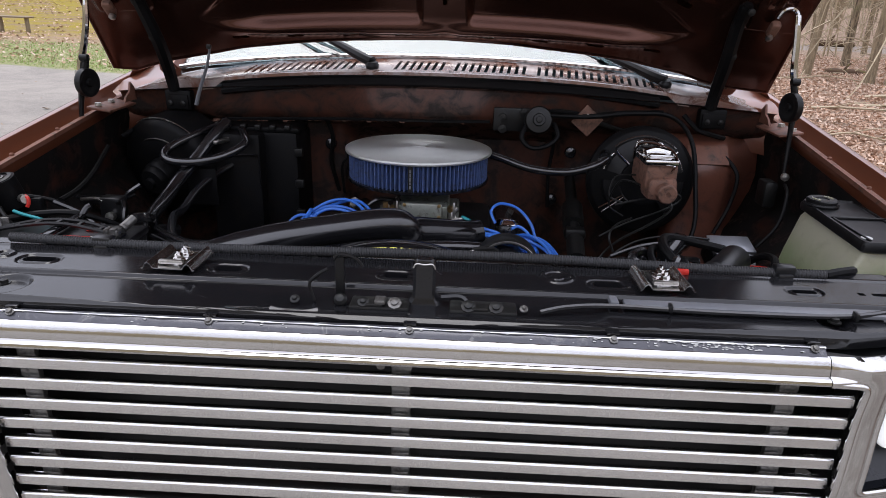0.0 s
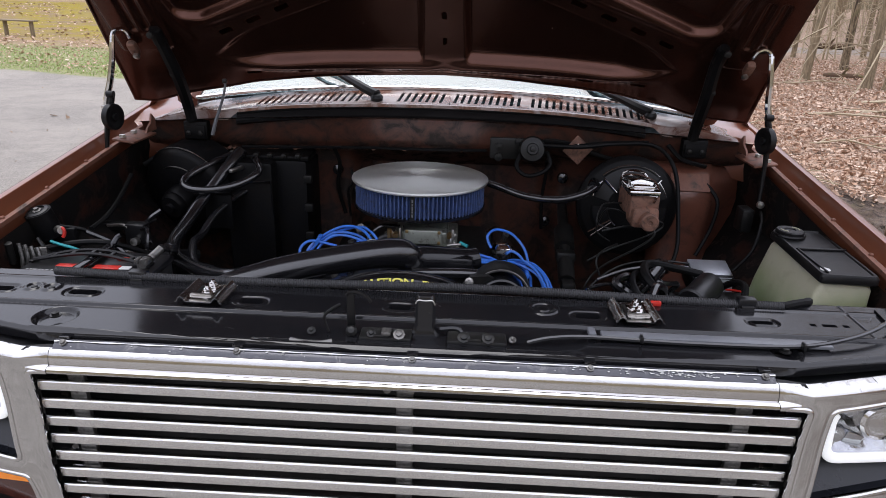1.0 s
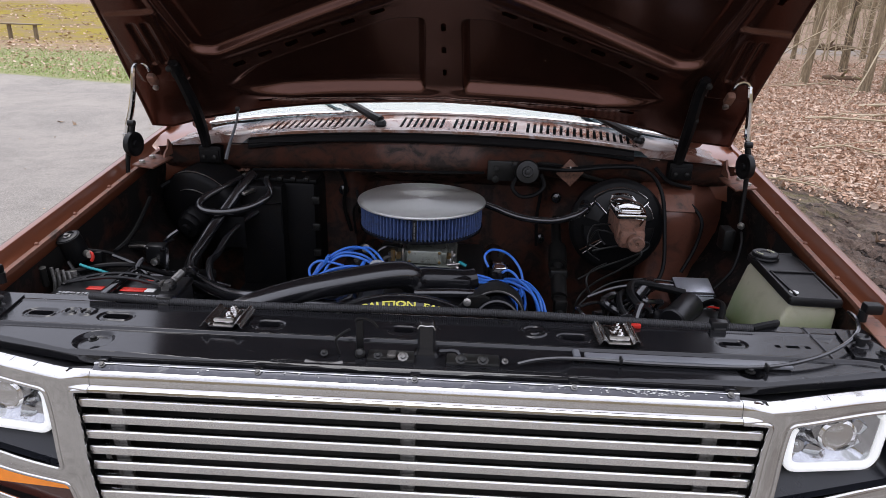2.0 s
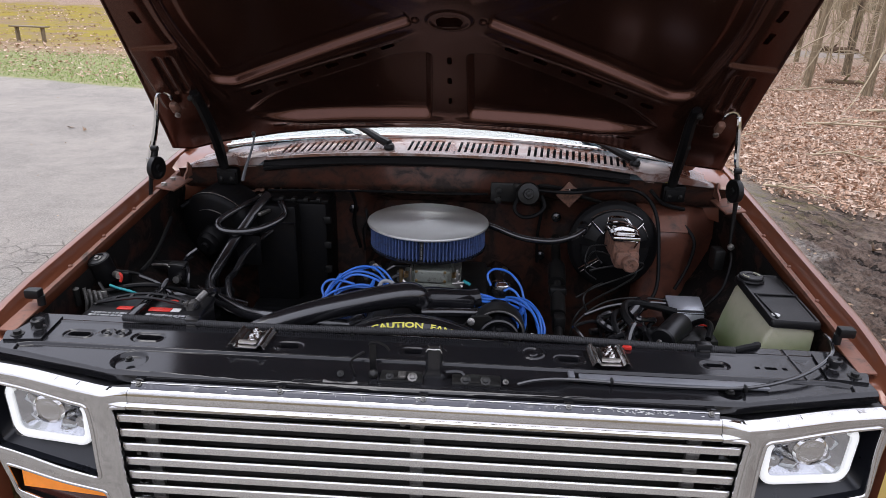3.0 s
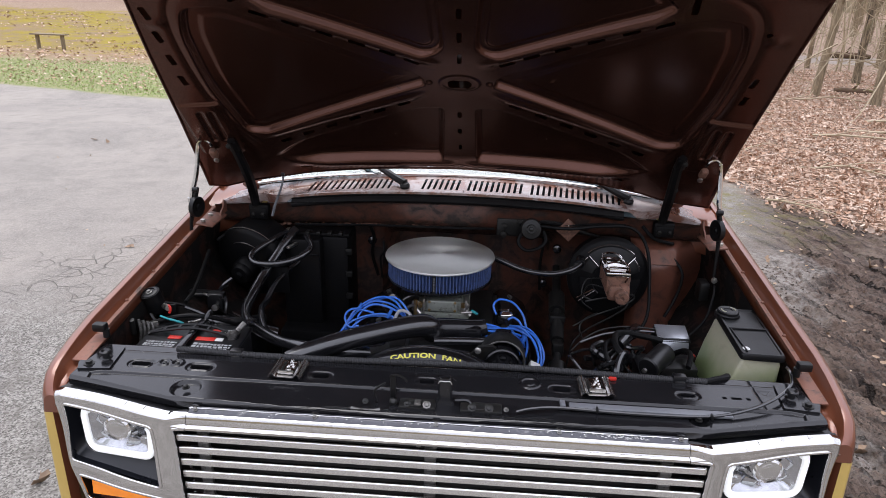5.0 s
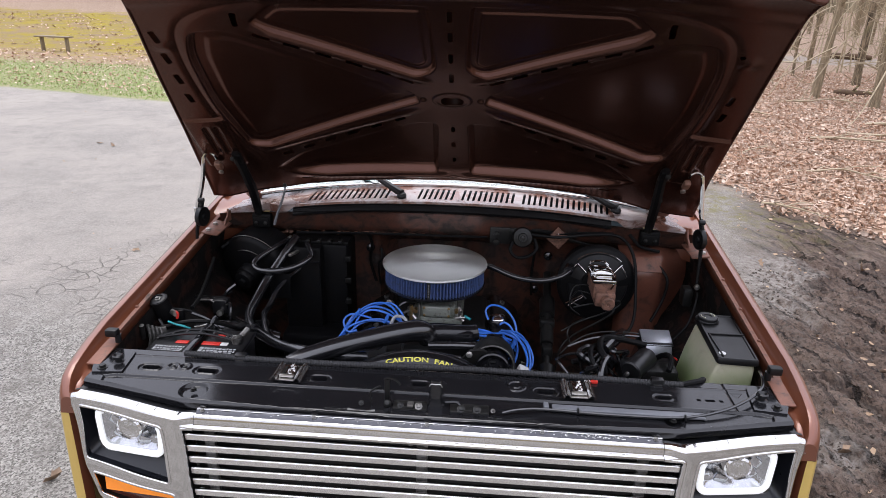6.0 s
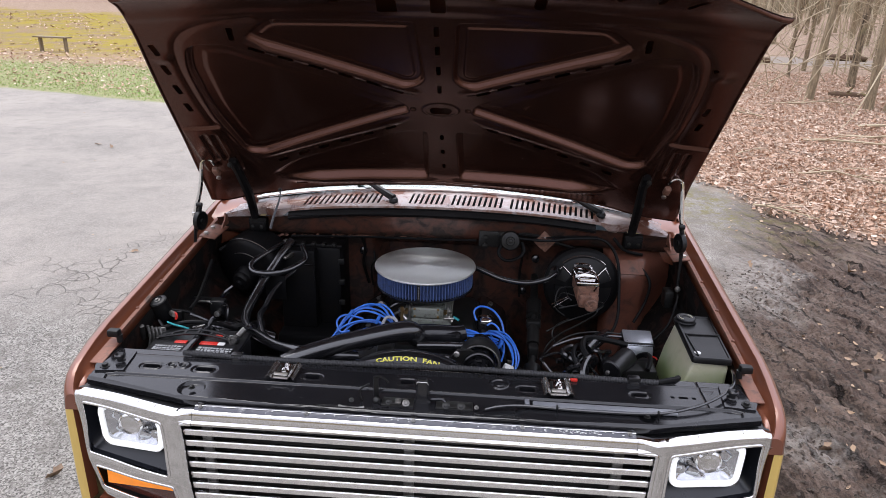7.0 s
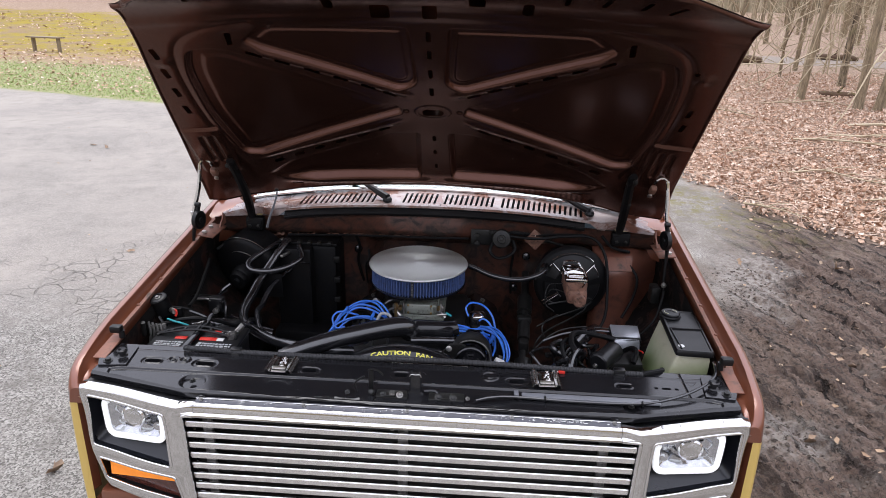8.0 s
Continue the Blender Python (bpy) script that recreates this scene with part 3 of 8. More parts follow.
def glazing():
    """The windscreen, wrapped at the sides, with its trim, and a plain cab behind."""
    rings = []
    for t in (0, 0.25, 0.5, 0.75, 1.0):
        row = []
        for i in range(25):
            x = (-0.72 + 1.44 * i / 24) * (1 - 0.1 * t)
            row.append((x, 1.187 + 0.55 * t - 0.06 * (x / 0.72) ** 2 + 0.03 * t * (x / 0.7) ** 2, 1.156 - 0.06 * x * x * (1 - t) - 0.06 * x ** 4 * (1 - t) + 0.42 * t - 0.03 * t * t))
        rings.append(row)
    g = Geo().loft(rings, closed=False)
    back = [[(x, y + 0.004, z - 0.004) for x, y, z in r] for r in rings]
    g.loft([r[::-1] for r in back], closed=False)
    w = part("windscreen", g, SCREEN, truck, "windscreen glass reflecting the pale sky")
    part("trim", Geo().tube([(x, y - 0.004, z + 0.004) for x, y, z in rings[0]], 0.0055, 6), ZINC, w, "bright metal windscreen trim")
    cab = Geo()
    top = [(x, y, z) for x, y, z in rings[-1]]
    cab.loft([top, [(x, y + 0.06, z + 0.03) for x, y, z in top], [(x, 2.3, 1.63 - 0.06 * x * x) for x, y, z in top], [(x, 2.45, 1.58) for x, y, z in top], [(x, 2.5, 1.1) for x, y, z in top]], closed=False)
    for s in (-1, 1):
        a, b = (rings[0][-1], rings[-1][-1]) if s > 0 else (rings[0][0], rings[-1][0])
        cab.tube([a, b], [0.03, 0.03], 8)
        cab.tube([(s * 0.66, 2.4, 1.55), (s * 0.76, 2.46, 1.08)], [0.05, 0.06], 8)
        cab.tube([b, (s * 0.65, 2.35, 1.57)], [0.03, 0.04], 8)
    part("cab", cab, BROWN, truck, "brown cab roof and pillars")
    for s in (-1, 1):
        side = Geo().loft([[(s * 0.84, y, 1.1), (s * 0.878, y, 1.04), (s * 0.884, y, 0.873)] for y in (1.165, 1.8, 2.5, 4.3)], closed=False)
        p = part("body_side", side, BROWN, truck)
        lo = []
        for i in range(50):
            y = 1.165 + 3.135 * i / 49
            arch = 0.4 ** 2 - (y - 3.65) ** 2
            lo.append([(s * 0.884, y, 0.873), (s * 0.886, y, 0.65 if arch <= 0 else max(0.65, 0.36 + math.sqrt(arch))), (s * 0.87, y, 0.4 if arch <= 0 else max(0.4, 0.36 + math.sqrt(arch)))])
        part("lower_panel", Geo().loft(lo, closed=False), GOLD, p)
        part("side_glass", Geo().box((s * 0.77, 1.95, 1.32), (0.006, 0.85, 0.42), 0.001, Matrix.Rotation(radians(-s * 12), 3, "Y")), SCREEN, truck)
    part("bed", Geo().box((0, 3.4, 0.72), (1.5, 1.75, 0.03), 0.005).box((0, 4.3, 0.85), (1.74, 0.04, 0.5), 0.01).box((0, 2.54, 0.85), (1.6, 0.03, 0.5), 0.01), BROWN, truck)
    seat = Geo().box((0, 2.15, 0.85), (1.3, 0.5, 0.2), 0.05).box((0, 2.38, 1.1), (1.3, 0.14, 0.5), 0.05)
    part("seat", seat, BROWN_DIRT_SHADE, truck)
    part("dashboard", Geo().box((0, 1.45, 1.06), (1.4, 0.4, 0.12), 0.03), BLACK, truck)


glazing()


def wheel(x, y):
    m = axis((x, y, 0.36), (1 if x > 0 else -1, 0, 0))
    p = part("wheel", Geo().lathe([(0.19, -0.08), (0.2, 0.07), (0.12, 0.09), (0.0, 0.08)], m, 28), STEEL, truck)
    part("tyre", Geo().lathe([(0.2, -0.1), (0.3, -0.11), (0.35, -0.09), (0.36, -0.03), (0.36, 0.03), (0.35, 0.09), (0.3, 0.11), (0.2, 0.09), (0.19, 0.0), (0.2, -0.1)], m, 40), RUBBER, p)


for wx in (-0.74, 0.74):
    for wy in (0.82, 3.65):
        wheel(wx, wy)


# ---- hood ----
HOOD_O, HOOD_S, HOOD_N = np.array((0, 1.043, 1.249)), np.array((0, -0.695, 0.719)), np.array((0, -0.719, -0.695))


def hood_point(x, s, h):
    return (x, 1.043 - 0.695 * s - 0.719 * h, 1.249 + 0.719 * s - 0.695 * h)


def hood_base(x, s):
    nose = np.maximum(0, s - 0.735) / 0.14
    return 0.047 * (x / 0.8) ** 2 + 0.045 * np.where(nose < 1, nose ** 2, 2 * nose - 1)


def hood_width(s, x=-1.0):
    left = np.interp(s, (-0.16, -0.04, 0.06, 0.245, 0.378, 0.5, 0.614, 0.678, 0.749, 0.8, 0.826, 0.845), (0.86, 0.846, 0.836, 0.816, 0.804, 0.793, 0.78, 0.772, 0.767, 0.763, 0.767, 0.79))
    right = np.interp(s, (-0.16, 0.06, 0.25, 0.4, 0.55, 0.75, 0.78, 0.81, 0.83), (0.822, 0.805, 0.801, 0.799, 0.796, 0.795, 0.796, 0.799, 0.806))
    return np.where(x > 0, right, left)


def hood_rear(x):
    left = np.interp(-x, (0.0, 0.07, 0.26, 0.36, 0.49, 0.55, 0.67, 0.76, 0.82), (-0.055, -0.057, -0.064, -0.072, -0.086, -0.1, -0.122, -0.15, -0.136))
    right = np.interp(x, (0.0, 0.16, 0.26, 0.36, 0.46, 0.5, 0.59, 0.65, 0.72, 0.82), (-0.055, -0.062, -0.072, -0.08, -0.09, -0.1, -0.118, -0.14, -0.151, -0.152))
    return np.where(x > 0, right, left)


def hood_front(x):
    return np.interp(np.abs(x), (0.0, 0.25, 0.45, 0.6, 0.65, 0.715, 0.76, 0.79, 0.82), (1.0, 0.997, 0.983, 0.945, 0.913, 0.869, 0.843, 0.83, 0.827))


def field(ax, s, rim, depth, wide=0.017, lower=None, crest=0.0):
    """A panel pressed back behind the frame: steep rounded walls, and a rolled crest along its lower side."""
    d = sd_poly(ax, s, rim)
    t = np.clip(-d / wide, 0, 1)
    drop = depth * t * t * (3 - 2 * t)
    if lower:
        (x0, s0), (x1, s1) = lower
        k = math.hypot(x1 - x0, s1 - s0)
        below = ((ax - x0) * (s1 - s0) - (s - s0) * (x1 - x0)) / k
        along = ((ax - x0) * (x1 - x0) + (s - s0) * (s1 - s0)) / k / k
        fade = np.clip((along + 0.06) / 0.12, 0, 1) * np.clip((1.04 - along) / 0.14, 0, 1)
        drop -= crest * fade * np.exp(-((below - 0.006) / 0.011) ** 2)
    return drop


def hood():
    nx, ny = 640, 400
    a = np.linspace(-1, 1, nx)[None, :].repeat(ny, 0)
    b = np.linspace(0, 1, ny)[:, None].repeat(nx, 1)
    s = hood_rear(a * 0.82) * (1 - b) + hood_front(a * 0.82) * b
    x = a * hood_width(s, a)
    h = hood_base(x, s) + 0.008
    ax = np.abs(x)
    rim = np.minimum(np.minimum(b, 1 - b) * 0.95, (1 - np.abs(a)) * 0.8)
    # triangular side fields, the two upper fields, the two rear fields
    tri = rquad([(0.088, 0.362), (0.1, 0.4), (0.27, 0.492), (0.56, 0.652), (0.655, 0.648), (0.684, 0.56), (0.686, 0.37), (0.644, 0.15), (0.582, 0.142)], [0.014, 0.015, 0.03, 0.04, 0.03, 0.04, 0.06, 0.032, 0.02], 5, 2)
    tri = [(q[0], q[1]) for q in tri]
    h -= field(ax, s, tri, 0.02, 0.015, ((0.105, 0.332), (0.6, 0.134)), 0.0045)
    h += 0.002 * ss(sd_poly(ax, s, tri) + 0.045, 0.016)
    trap = [(q[0], q[1]) for q in rquad([(0.036, 0.5), (0.048, 0.724), (0.43, 0.732), (0.5, 0.672), (0.46, 0.64), (0.085, 0.468)], [0.03, 0.02, 0.03, 0.02, 0.02, 0.03], 5, 2)]
    h -= field(ax, s, trap, 0.015, 0.013, ((0.07, 0.46), (0.49, 0.648)), 0.005)
    h += 0.003 * ss(sd_poly(ax, s, trap) + 0.03, 0.008)
    back = [(q[0], q[1]) for q in rquad([(0.042, 0.27), (0.12, 0.268), (0.5, 0.1), (0.6, 0.02), (0.52, -0.012), (0.3, 0.0), (0.05, 0.004)], [0.02, 0.03, 0.04, 0.03, 0.04, 0.05, 0.02], 5, 2)]
    deep = 0.021 * np.clip((0.6 - ax) / 0.16, 0, 1)
    h -= field(ax, s, back, 1.0, 0.019) * deep
    # the rolled rear rail below them
    rail = s - (0.004 - 0.02 * ax * ax)
    ends = np.clip((0.56 - ax) / 0.14, 0, 1) * np.clip(0.55 + ax / 0.09, 0, 1)
    h += 0.016 * np.exp(-((rail + 0.014) / 0.018) ** 2) * ends
    # perimeter channel
    run = [(0.46, 0.742), (0.6, 0.72), (0.68, 0.672), (0.702, 0.57), (0.702, 0.42), (0.69, 0.29), (0.62, 0.09)]
    for _ in range(2):
        run = run[:1] + [(p[0] + (q[0] - p[0]) * k, p[1] + (q[1] - p[1]) * k) for p, q in zip(run, run[1:]) for k in (0.25, 0.75)] + run[-1:]
    ch = np.minimum.reduce([sd_seg(ax, s, p, q) for p, q in zip(run, run[1:])])
    h -= 0.005 * ss(ch, 0.042)
    h += 0.003 * np.exp(-((s - 0.765 + 0.02 * ax) / 0.016) ** 2)
    # side pressing with a stepped end
    st = sd_box(ax, s, 0.735, 0.18, 0.06, 0.12, 0.01)
    h += 0.01 * ss(st, 0.012)
    for sy in (0.72, 0.752):
        h -= 0.006 * ss(sd_box(ax, s, sy - 0.012, 0.2, 0.008, 0.07, 0.006), 0.008)
    h += 0.004 * ss(np.hypot((ax - 0.73) * 0.75, s - 0.605) - 0.014, 0.03)
    # rounded boss about the middle hole, and dimples beside it
    h += 0.002 * ss(np.abs(np.hypot(x, (s - 0.376) * 1.7) - 0.05) - 0.004, 0.014)
    h -= 0.005 * ss(np.hypot(ax - 0.082, s - 0.378) - 0.006, 0.01)
    # slots
    slots = []
    for px, ps in ((0.474, 0.628), (0.405, 0.597), (0.33, 0.562), (0.255, 0.527), (0.182, 0.494), (0.122, 0.462)):
        slots += [(sg * px, ps - 0.003, 0.023, 0.0085, 0.006, sg * 0.45) for sg in (-1, 1)]
    for i in range(6):
        t = i / 5
        slots += [(sg * (0.155 + 0.375 * t), 0.286 - 0.176 * t, 0.021, 0.0085, 0.006, -sg * 0.43) for sg in (-1, 1)]
    for px in (0.1, 0.23, 0.365, 0.5):
        slots += [(sg * px, -0.03 - 0.02 * px, 0.022, 0.0065, 0.005, -sg * 0.1) for sg in (-1, 1)]
    slots += [(-0.738, p, 0.0095, 0.021, 0.005, 0.12) for p in (0.638, 0.56, 0.478, 0.398)]
    slots += [(0.732, p, 0.0085, 0.019, 0.004, -0.15) for p in (0.46, 0.392)]
    slots += [(sg * 0.525, 0.684, 0.009, 0.024, 0.005, sg * 0.1) for sg in (-1, 1)]
    slots += [(0, p, 0.0075, 0.018, 0.003, 0) for p in (0.692, 0.624, 0.547, 0.47)] + [(0, p, 0.0065, 0.014, 0.003, 0) for p in (0.238, 0.16, 0.076)]
    slots += [(0, 0.372, 0.034, 0.017, 0.016, 0), (-0.116, 0.785, 0.026, 0.026, 0.008, 0), (0.008, 0.785, 0.019, 0.028, 0.006, 0), (0.125, 0.838, 0.022, 0.024, 0.006, 0), (0.248, 0.813, 0.015, 0.029, 0.011, 0)]
    slots += [(sg * p, ps, 0.008, 0.03, 0.005, -sg * an) for sg in (-1, 1) for p, ps, an in ((0.333, 0.876, 0.0), (0.421, 0.878, 0.1), (0.511, 0.878, 0.16), (0.584, 0.863, 0.45))]
    slots += [(-0.24, 0.82, 0.014, 0.026, 0.008, 0), (0.705, 0.622, 0.008, 0.008, 0.007, 0)]
    hole = np.zeros_like(x)
    for px, ps, hx, hy, r, an in slots:
        hole = np.maximum(hole, ss(sd_box(x, s, px, ps, hx, hy, r, an), 0.005))
    h = np.where(rim < 0.012, hood_base(x, s) + 0.008 * np.clip(rim / 0.012, 0, 1) + 0.006 * np.sin(np.clip(rim / 0.012, 0, 1) * math.pi), h)
    v = np.stack([x, 1.043 - 0.695 * s - 0.719 * h, 1.249 + 0.719 * s - 0.695 * h], -1).reshape(-1, 3)
    ho = hole.ravel() > 0.5
    f = [q for q in grid_faces(nx, ny) if not (ho[q[0]] and ho[q[1]] and ho[q[2]] and ho[q[3]])]
    inner = Geo()
    inner.v, inner.f = [tuple(p) for p in v.tolist()], [q[::-1] for q in f]
    p = part("hood", inner, BROWN_IN_SHADE, truck, "open hood, its brown underside braced with pressed ribs", 60)
    # outer skin
    nx, ny = 70, 44
    a = np.linspace(-1, 1, nx)[None, :].repeat(ny, 0)
    b = np.linspace(0, 1, ny)[:, None].repeat(nx, 1)
    s = hood_rear(a * 0.82) * (1 - b) + hood_front(a * 0.82) * b
    x = a * hood_width(s, a) * 1.003
    e = np.clip(1 - np.maximum(np.abs(a), np.abs(2 * b - 1)) ** 10, 0, 1)
    h = hood_base(x, s) - 0.004 - 0.042 * e
    v = np.stack([x, 1.043 - 0.695 * s - 0.719 * h, 1.249 + 0.719 * s - 0.695 * h], -1).reshape(-1, 3)
    o = Geo()
    o.v, o.f = [tuple(q) for q in v.tolist()], grid_faces(nx, ny)
    part("outer_skin", o, BROWN, p, "brown metallic outer hood skin")
    for sx, sp in ((-0.287, 0.47), (0.272, 0.46), (-0.2, 0.11), (0.26, 0.115), (-0.24, 0.3), (0.3, 0.3)):
        part("stud", Geo().lathe([(0.006, 0), (0.005, 0.006), (0.002, 0.008), (0, 0.008)], axis(hood_point(sx, sp, float(hood_base(np.array(sx), np.array(sp))) - 0.021), (0, -0.719, -0.695)), 8), STEEL, p)
    return p


hood()


def hinge(side):
    """A black hinge arm, and the bright prop rod with its roller beside it."""
    x0 = 0.018 if side > 0 else 0.0
    arm = Geo().tube([(side * (0.688 - 2 * x0), 0.9, 1.31), (side * (0.685 - 2 * x0), 0.93, 1.272), (side * (0.67 - x0), 0.97, 1.187), (side * (0.675 - x0), 1.02, 1.115), (side * (0.672 - x0), 1.03, 1.07)], [0.012, 0.015, 0.0165, 0.0155, 0.014], 8, per=4)
    arm.box((side * (0.686 - 2 * x0), 0.915, 1.29), (0.03, 0.022, 0.05), 0.008, Matrix.Rotation(radians(40), 3, "X"))
    p = part("hood_hinge", arm, BLACK_DULL, truck, "black steel hood hinge arm")
    part("hinge_box", Geo().box((side * 0.664, 1.04, 1.045), (0.066, 0.03, 0.05), 0.006).box((side * 0.664, 1.022, 1.042), (0.056, 0.006, 0.036), 0.003), BLACK_DULL, p, "black hinge mounting box")
    for dx in (-0.016, 0.016):
        part("bolt", Geo().lathe([(0.007, 0), (0.007, 0.004), (0, 0.006)], axis((side * 0.664 + dx, 1.019, 1.04), (0, -1, 0)), 6), BLACK_GRIME, p)
    for q in ((side * (0.69 - 2 * x0), 0.885, 1.296), (side * (0.676 - x0), 0.955, 1.2)):
        part("bolt", Geo().lathe([(0.008, 0), (0.008, 0.006), (0, 0.008)], axis(q, (0, -1, -0.2)), 8), BLACK_GRIME, p)

    def X(v):
        return side * (v - (0.03 if side > 0 else 0.0))
    low = 0.007 if side > 0 else 0.0
    rod = Geo().tube([(X(0.755), 0.915, 1.285), (X(0.762), 0.91, 1.3), (X(0.777), 0.908, 1.306), (X(0.791), 0.906, 1.297), (X(0.795), 0.902, 1.27), (X(0.8), 0.9, 1.228), (X(0.811 - low), 0.898, 1.18), (X(0.824 - 1.5 * low), 0.896, 1.14), (X(0.832 - 2 * low), 0.893, 1.09)], [0.0045, 0.005, 0.005, 0.0055, 0.006, 0.007, 0.0075, 0.0075, 0.007], 8)
    part("prop_rod", rod, CHROME, p, "bright steel hood prop rod")
    body = Geo().tube([(X(0.806), 0.89, 1.15), (X(0.813), 0.889, 1.125), (X(0.824 - low), 0.888, 1.09), (X(0.833 - 2 * low), 0.884, 1.03), (X(0.831 - 2 * low), 0.87, 0.945)], [0.007, 0.008, 0.008, 0.0055, 0.0045], 8)
    body.cyl((X(0.798), 0.884, 1.155), (X(0.815), 0.884, 1.155), 0.008, n=10)
    part("link", body, BLACK_SATIN, p, "black folded prop link")
    part("roller", Geo().lathe([(0.02, -0.007), (0.0265, -0.006), (0.0275, 0.0), (0.0265, 0.006), (0.02, 0.007), (0.016, 0.005), (0.008, 0.005), (0.007, 0.009), (0, 0.009)], axis((X(0.808), 0.884, 1.1), (-side, -0.22, 0)) @ Matrix.Scale(1.2, 4), 24), BLACK_SATIN, p, "black roller wheel")
    part("pin", Geo().lathe([(0.009, -0.004), (0.009, 0.004), (0, 0.006)], axis((X(0.831 - 2 * low), 0.862, 0.948), (0, -1, 0)), 8), STEEL, p)
    part("sleeve", Geo().cyl((X(0.83 - 2 * low), 0.893, 1.112), (X(0.83 - 2 * low), 0.893, 1.126), 0.0085, n=10), ZINC, p)
    br = Geo().box((side * 0.793, 0.95, fender_top(0.95) - 0.02), (0.056, 0.13, 0.006), 0.002, Matrix.Rotation(radians(-8 * side), 3, "Y"))
    part("bracket", br, LEDGE, p, "worn brown hinge bracket")
    part("gusset", Geo().prism([(-0.03, 0), (0.03, 0), (0.026, 0.03), (0.01, 0.045), (0.0, 0.022), (-0.02, 0.012)], 0.005, Matrix(((0, 0, 1, side * 0.776), (1, 0, 0, 1.0), (0, 1, 0, fender_top(0.95) - 0.015), (0, 0, 0, 1)))), LEDGE, p)
    for dy in (-0.03, 0.03):
        part("bolt", Geo().lathe([(0.009, 0), (0.008, 0.007), (0, 0.008)], axis((side * 0.805, 0.94 + dy, fender_top(0.95) - 0.015), (0, 0, 1)), 6), STEEL, p)
    part("socket", Geo().box((X(0.752), 0.92, 1.262), (0.022, 0.02, 0.04), 0.007, Matrix.Rotation(radians(46), 3, "X")), RUST, p, "rusty prop rod socket")
    part("bolt", Geo().lathe([(0.008, 0), (0.008, 0.006), (0, 0.008)], axis((X(0.742), 0.912, 1.246), (0, -0.72, -0.69)), 8), STEEL, p)


hinge(-1)
hinge(1)


# ---- radiator support panel ----
def panel_front(x):
    ax = abs(x)
    return 0.0865 + max(0.0, ax - 0.53) * 0.22


def header_panel():
    nx, ny = 900, 150
    xs = np.linspace(-0.795, 0.795, nx)
    U = xs[None, :].repeat(ny, 0)
    front = np.array([panel_front(q) for q in xs])[None, :].repeat(ny, 0)
    B = np.linspace(0, 1, ny)[:, None].repeat(nx, 1)
    V = front * (1 - B) + 0.3 * B
    slots = [(-0.668, 0.214, 0.0215, 0.0085), (-0.532, 0.213, 0.023, 0.009), (-0.26, 0.208, 0.0195, 0.0085), (-0.026, 0.21, 0.018, 0.008), (0.266, 0.21, 0.0205, 0.0085), (0.535, 0.215, 0.0165, 0.006)]
    small = [(0.611, 0.0045), (0.636, 0.011), (0.661, 0.0045)]

    def holes(X, Y):
        d = np.full_like(X, 1.0)
        for px, py, hx, hy in slots:
            d = np.minimum(d, sd_box(X, Y, px, py, hx, hy, hy - 0.0005))
        for px, hx in small:
            d = np.minimum(d, sd_box(X, Y, px, 0.213, hx, 0.0045, 0.0015))
        return d

    def place(X, Y):
        Z = np.full_like(X, 0.944)
        ax = np.abs(X)
        # the lower front field with its raised border
        fld = sd_poly(ax, Y, [(-0.1, 0.172), (0.735, 0.174), (0.757, 0.166), (0.752, 0.147), (0.552, 0.0985), (-0.1, 0.08)])
        Z -= 0.0045 * ss(fld, 0.0035)
        Z += 0.0006 * np.exp(-((fld - 0.003) / 0.0015) ** 2)
        Z -= np.clip((0.0945 + np.maximum(0.0, ax - 0.53) * 0.22 - Y) / 0.008, 0, 1) * 0.005
        # latch bay
        Z -= 0.004 * ss(sd_box(X, Y, 0.01, 0.128, 0.235, 0.028, 0.008), 0.02)
        for px, py, hx, hy in slots:
            d = sd_box(X, Y, px, py, hx, hy, hy - 0.0005)
            Z -= 0.003 * ss(d - 0.008, 0.005) - 0.0022 * np.exp(-((d - 0.0005) / 0.003) ** 2)
        for px, py, r in ((-0.531, 0.136, 0.029), (0.534, 0.13, 0.018)):
            Z -= 0.008 * ss(np.hypot(X - px, Y - py) - r, 0.008)
        for px in (-0.618, -0.589):
            Z += 0.003 * np.exp(-((np.hypot(X - px, Y - 0.223) - 0.012) / 0.003) ** 2)
        d = np.hypot(X - 0.198, Y - 0.224)
        Z += 0.004 * np.exp(-((d - 0.02) / 0.004) ** 2) + 0.003 * ss(d - 0.01, 0.004)
        # shallow triangle pressed near the corner, a cross seam, a long crease
        Z -= 0.002 * ss(sd_poly(X, Y, [(0.69, 0.25), (0.718, 0.25), (0.704, 0.232)]), 0.004)
        Z -= 0.0015 * np.exp(-((X - 0.685) / 0.002) ** 2) * (Y > 0.17)
        Z += 0.0012 * np.exp(-((Y - 0.262) / 0.004) ** 2)
        Z -= np.clip((Y - 0.288) / 0.012, 0, 1) ** 2 * 0.008
        return np.stack([X, Y, Z], -1)
    g = pierced(U, V, holes(U, V), place, 0.0018, (0, 0, -0.014))
    p = part("radiator_support", g, BLACK_GLOSS, truck, "black painted radiator support panel with slots", 45)
    for px, py in ((-0.531, 0.135), (-0.618, 0.223), (-0.589, 0.223), (0.198, 0.224), (0.534, 0.13), (0.15, 0.255), (-0.15, 0.262)):
        part("bolt", Geo().lathe([(0.008, 0), (0.008, 0.002), (0.005, 0.002), (0.005, 0.006), (0, 0.007)], axis((px, py, 0.9395), (0, 0, 1)), 10), BLACK_GRIME, p)
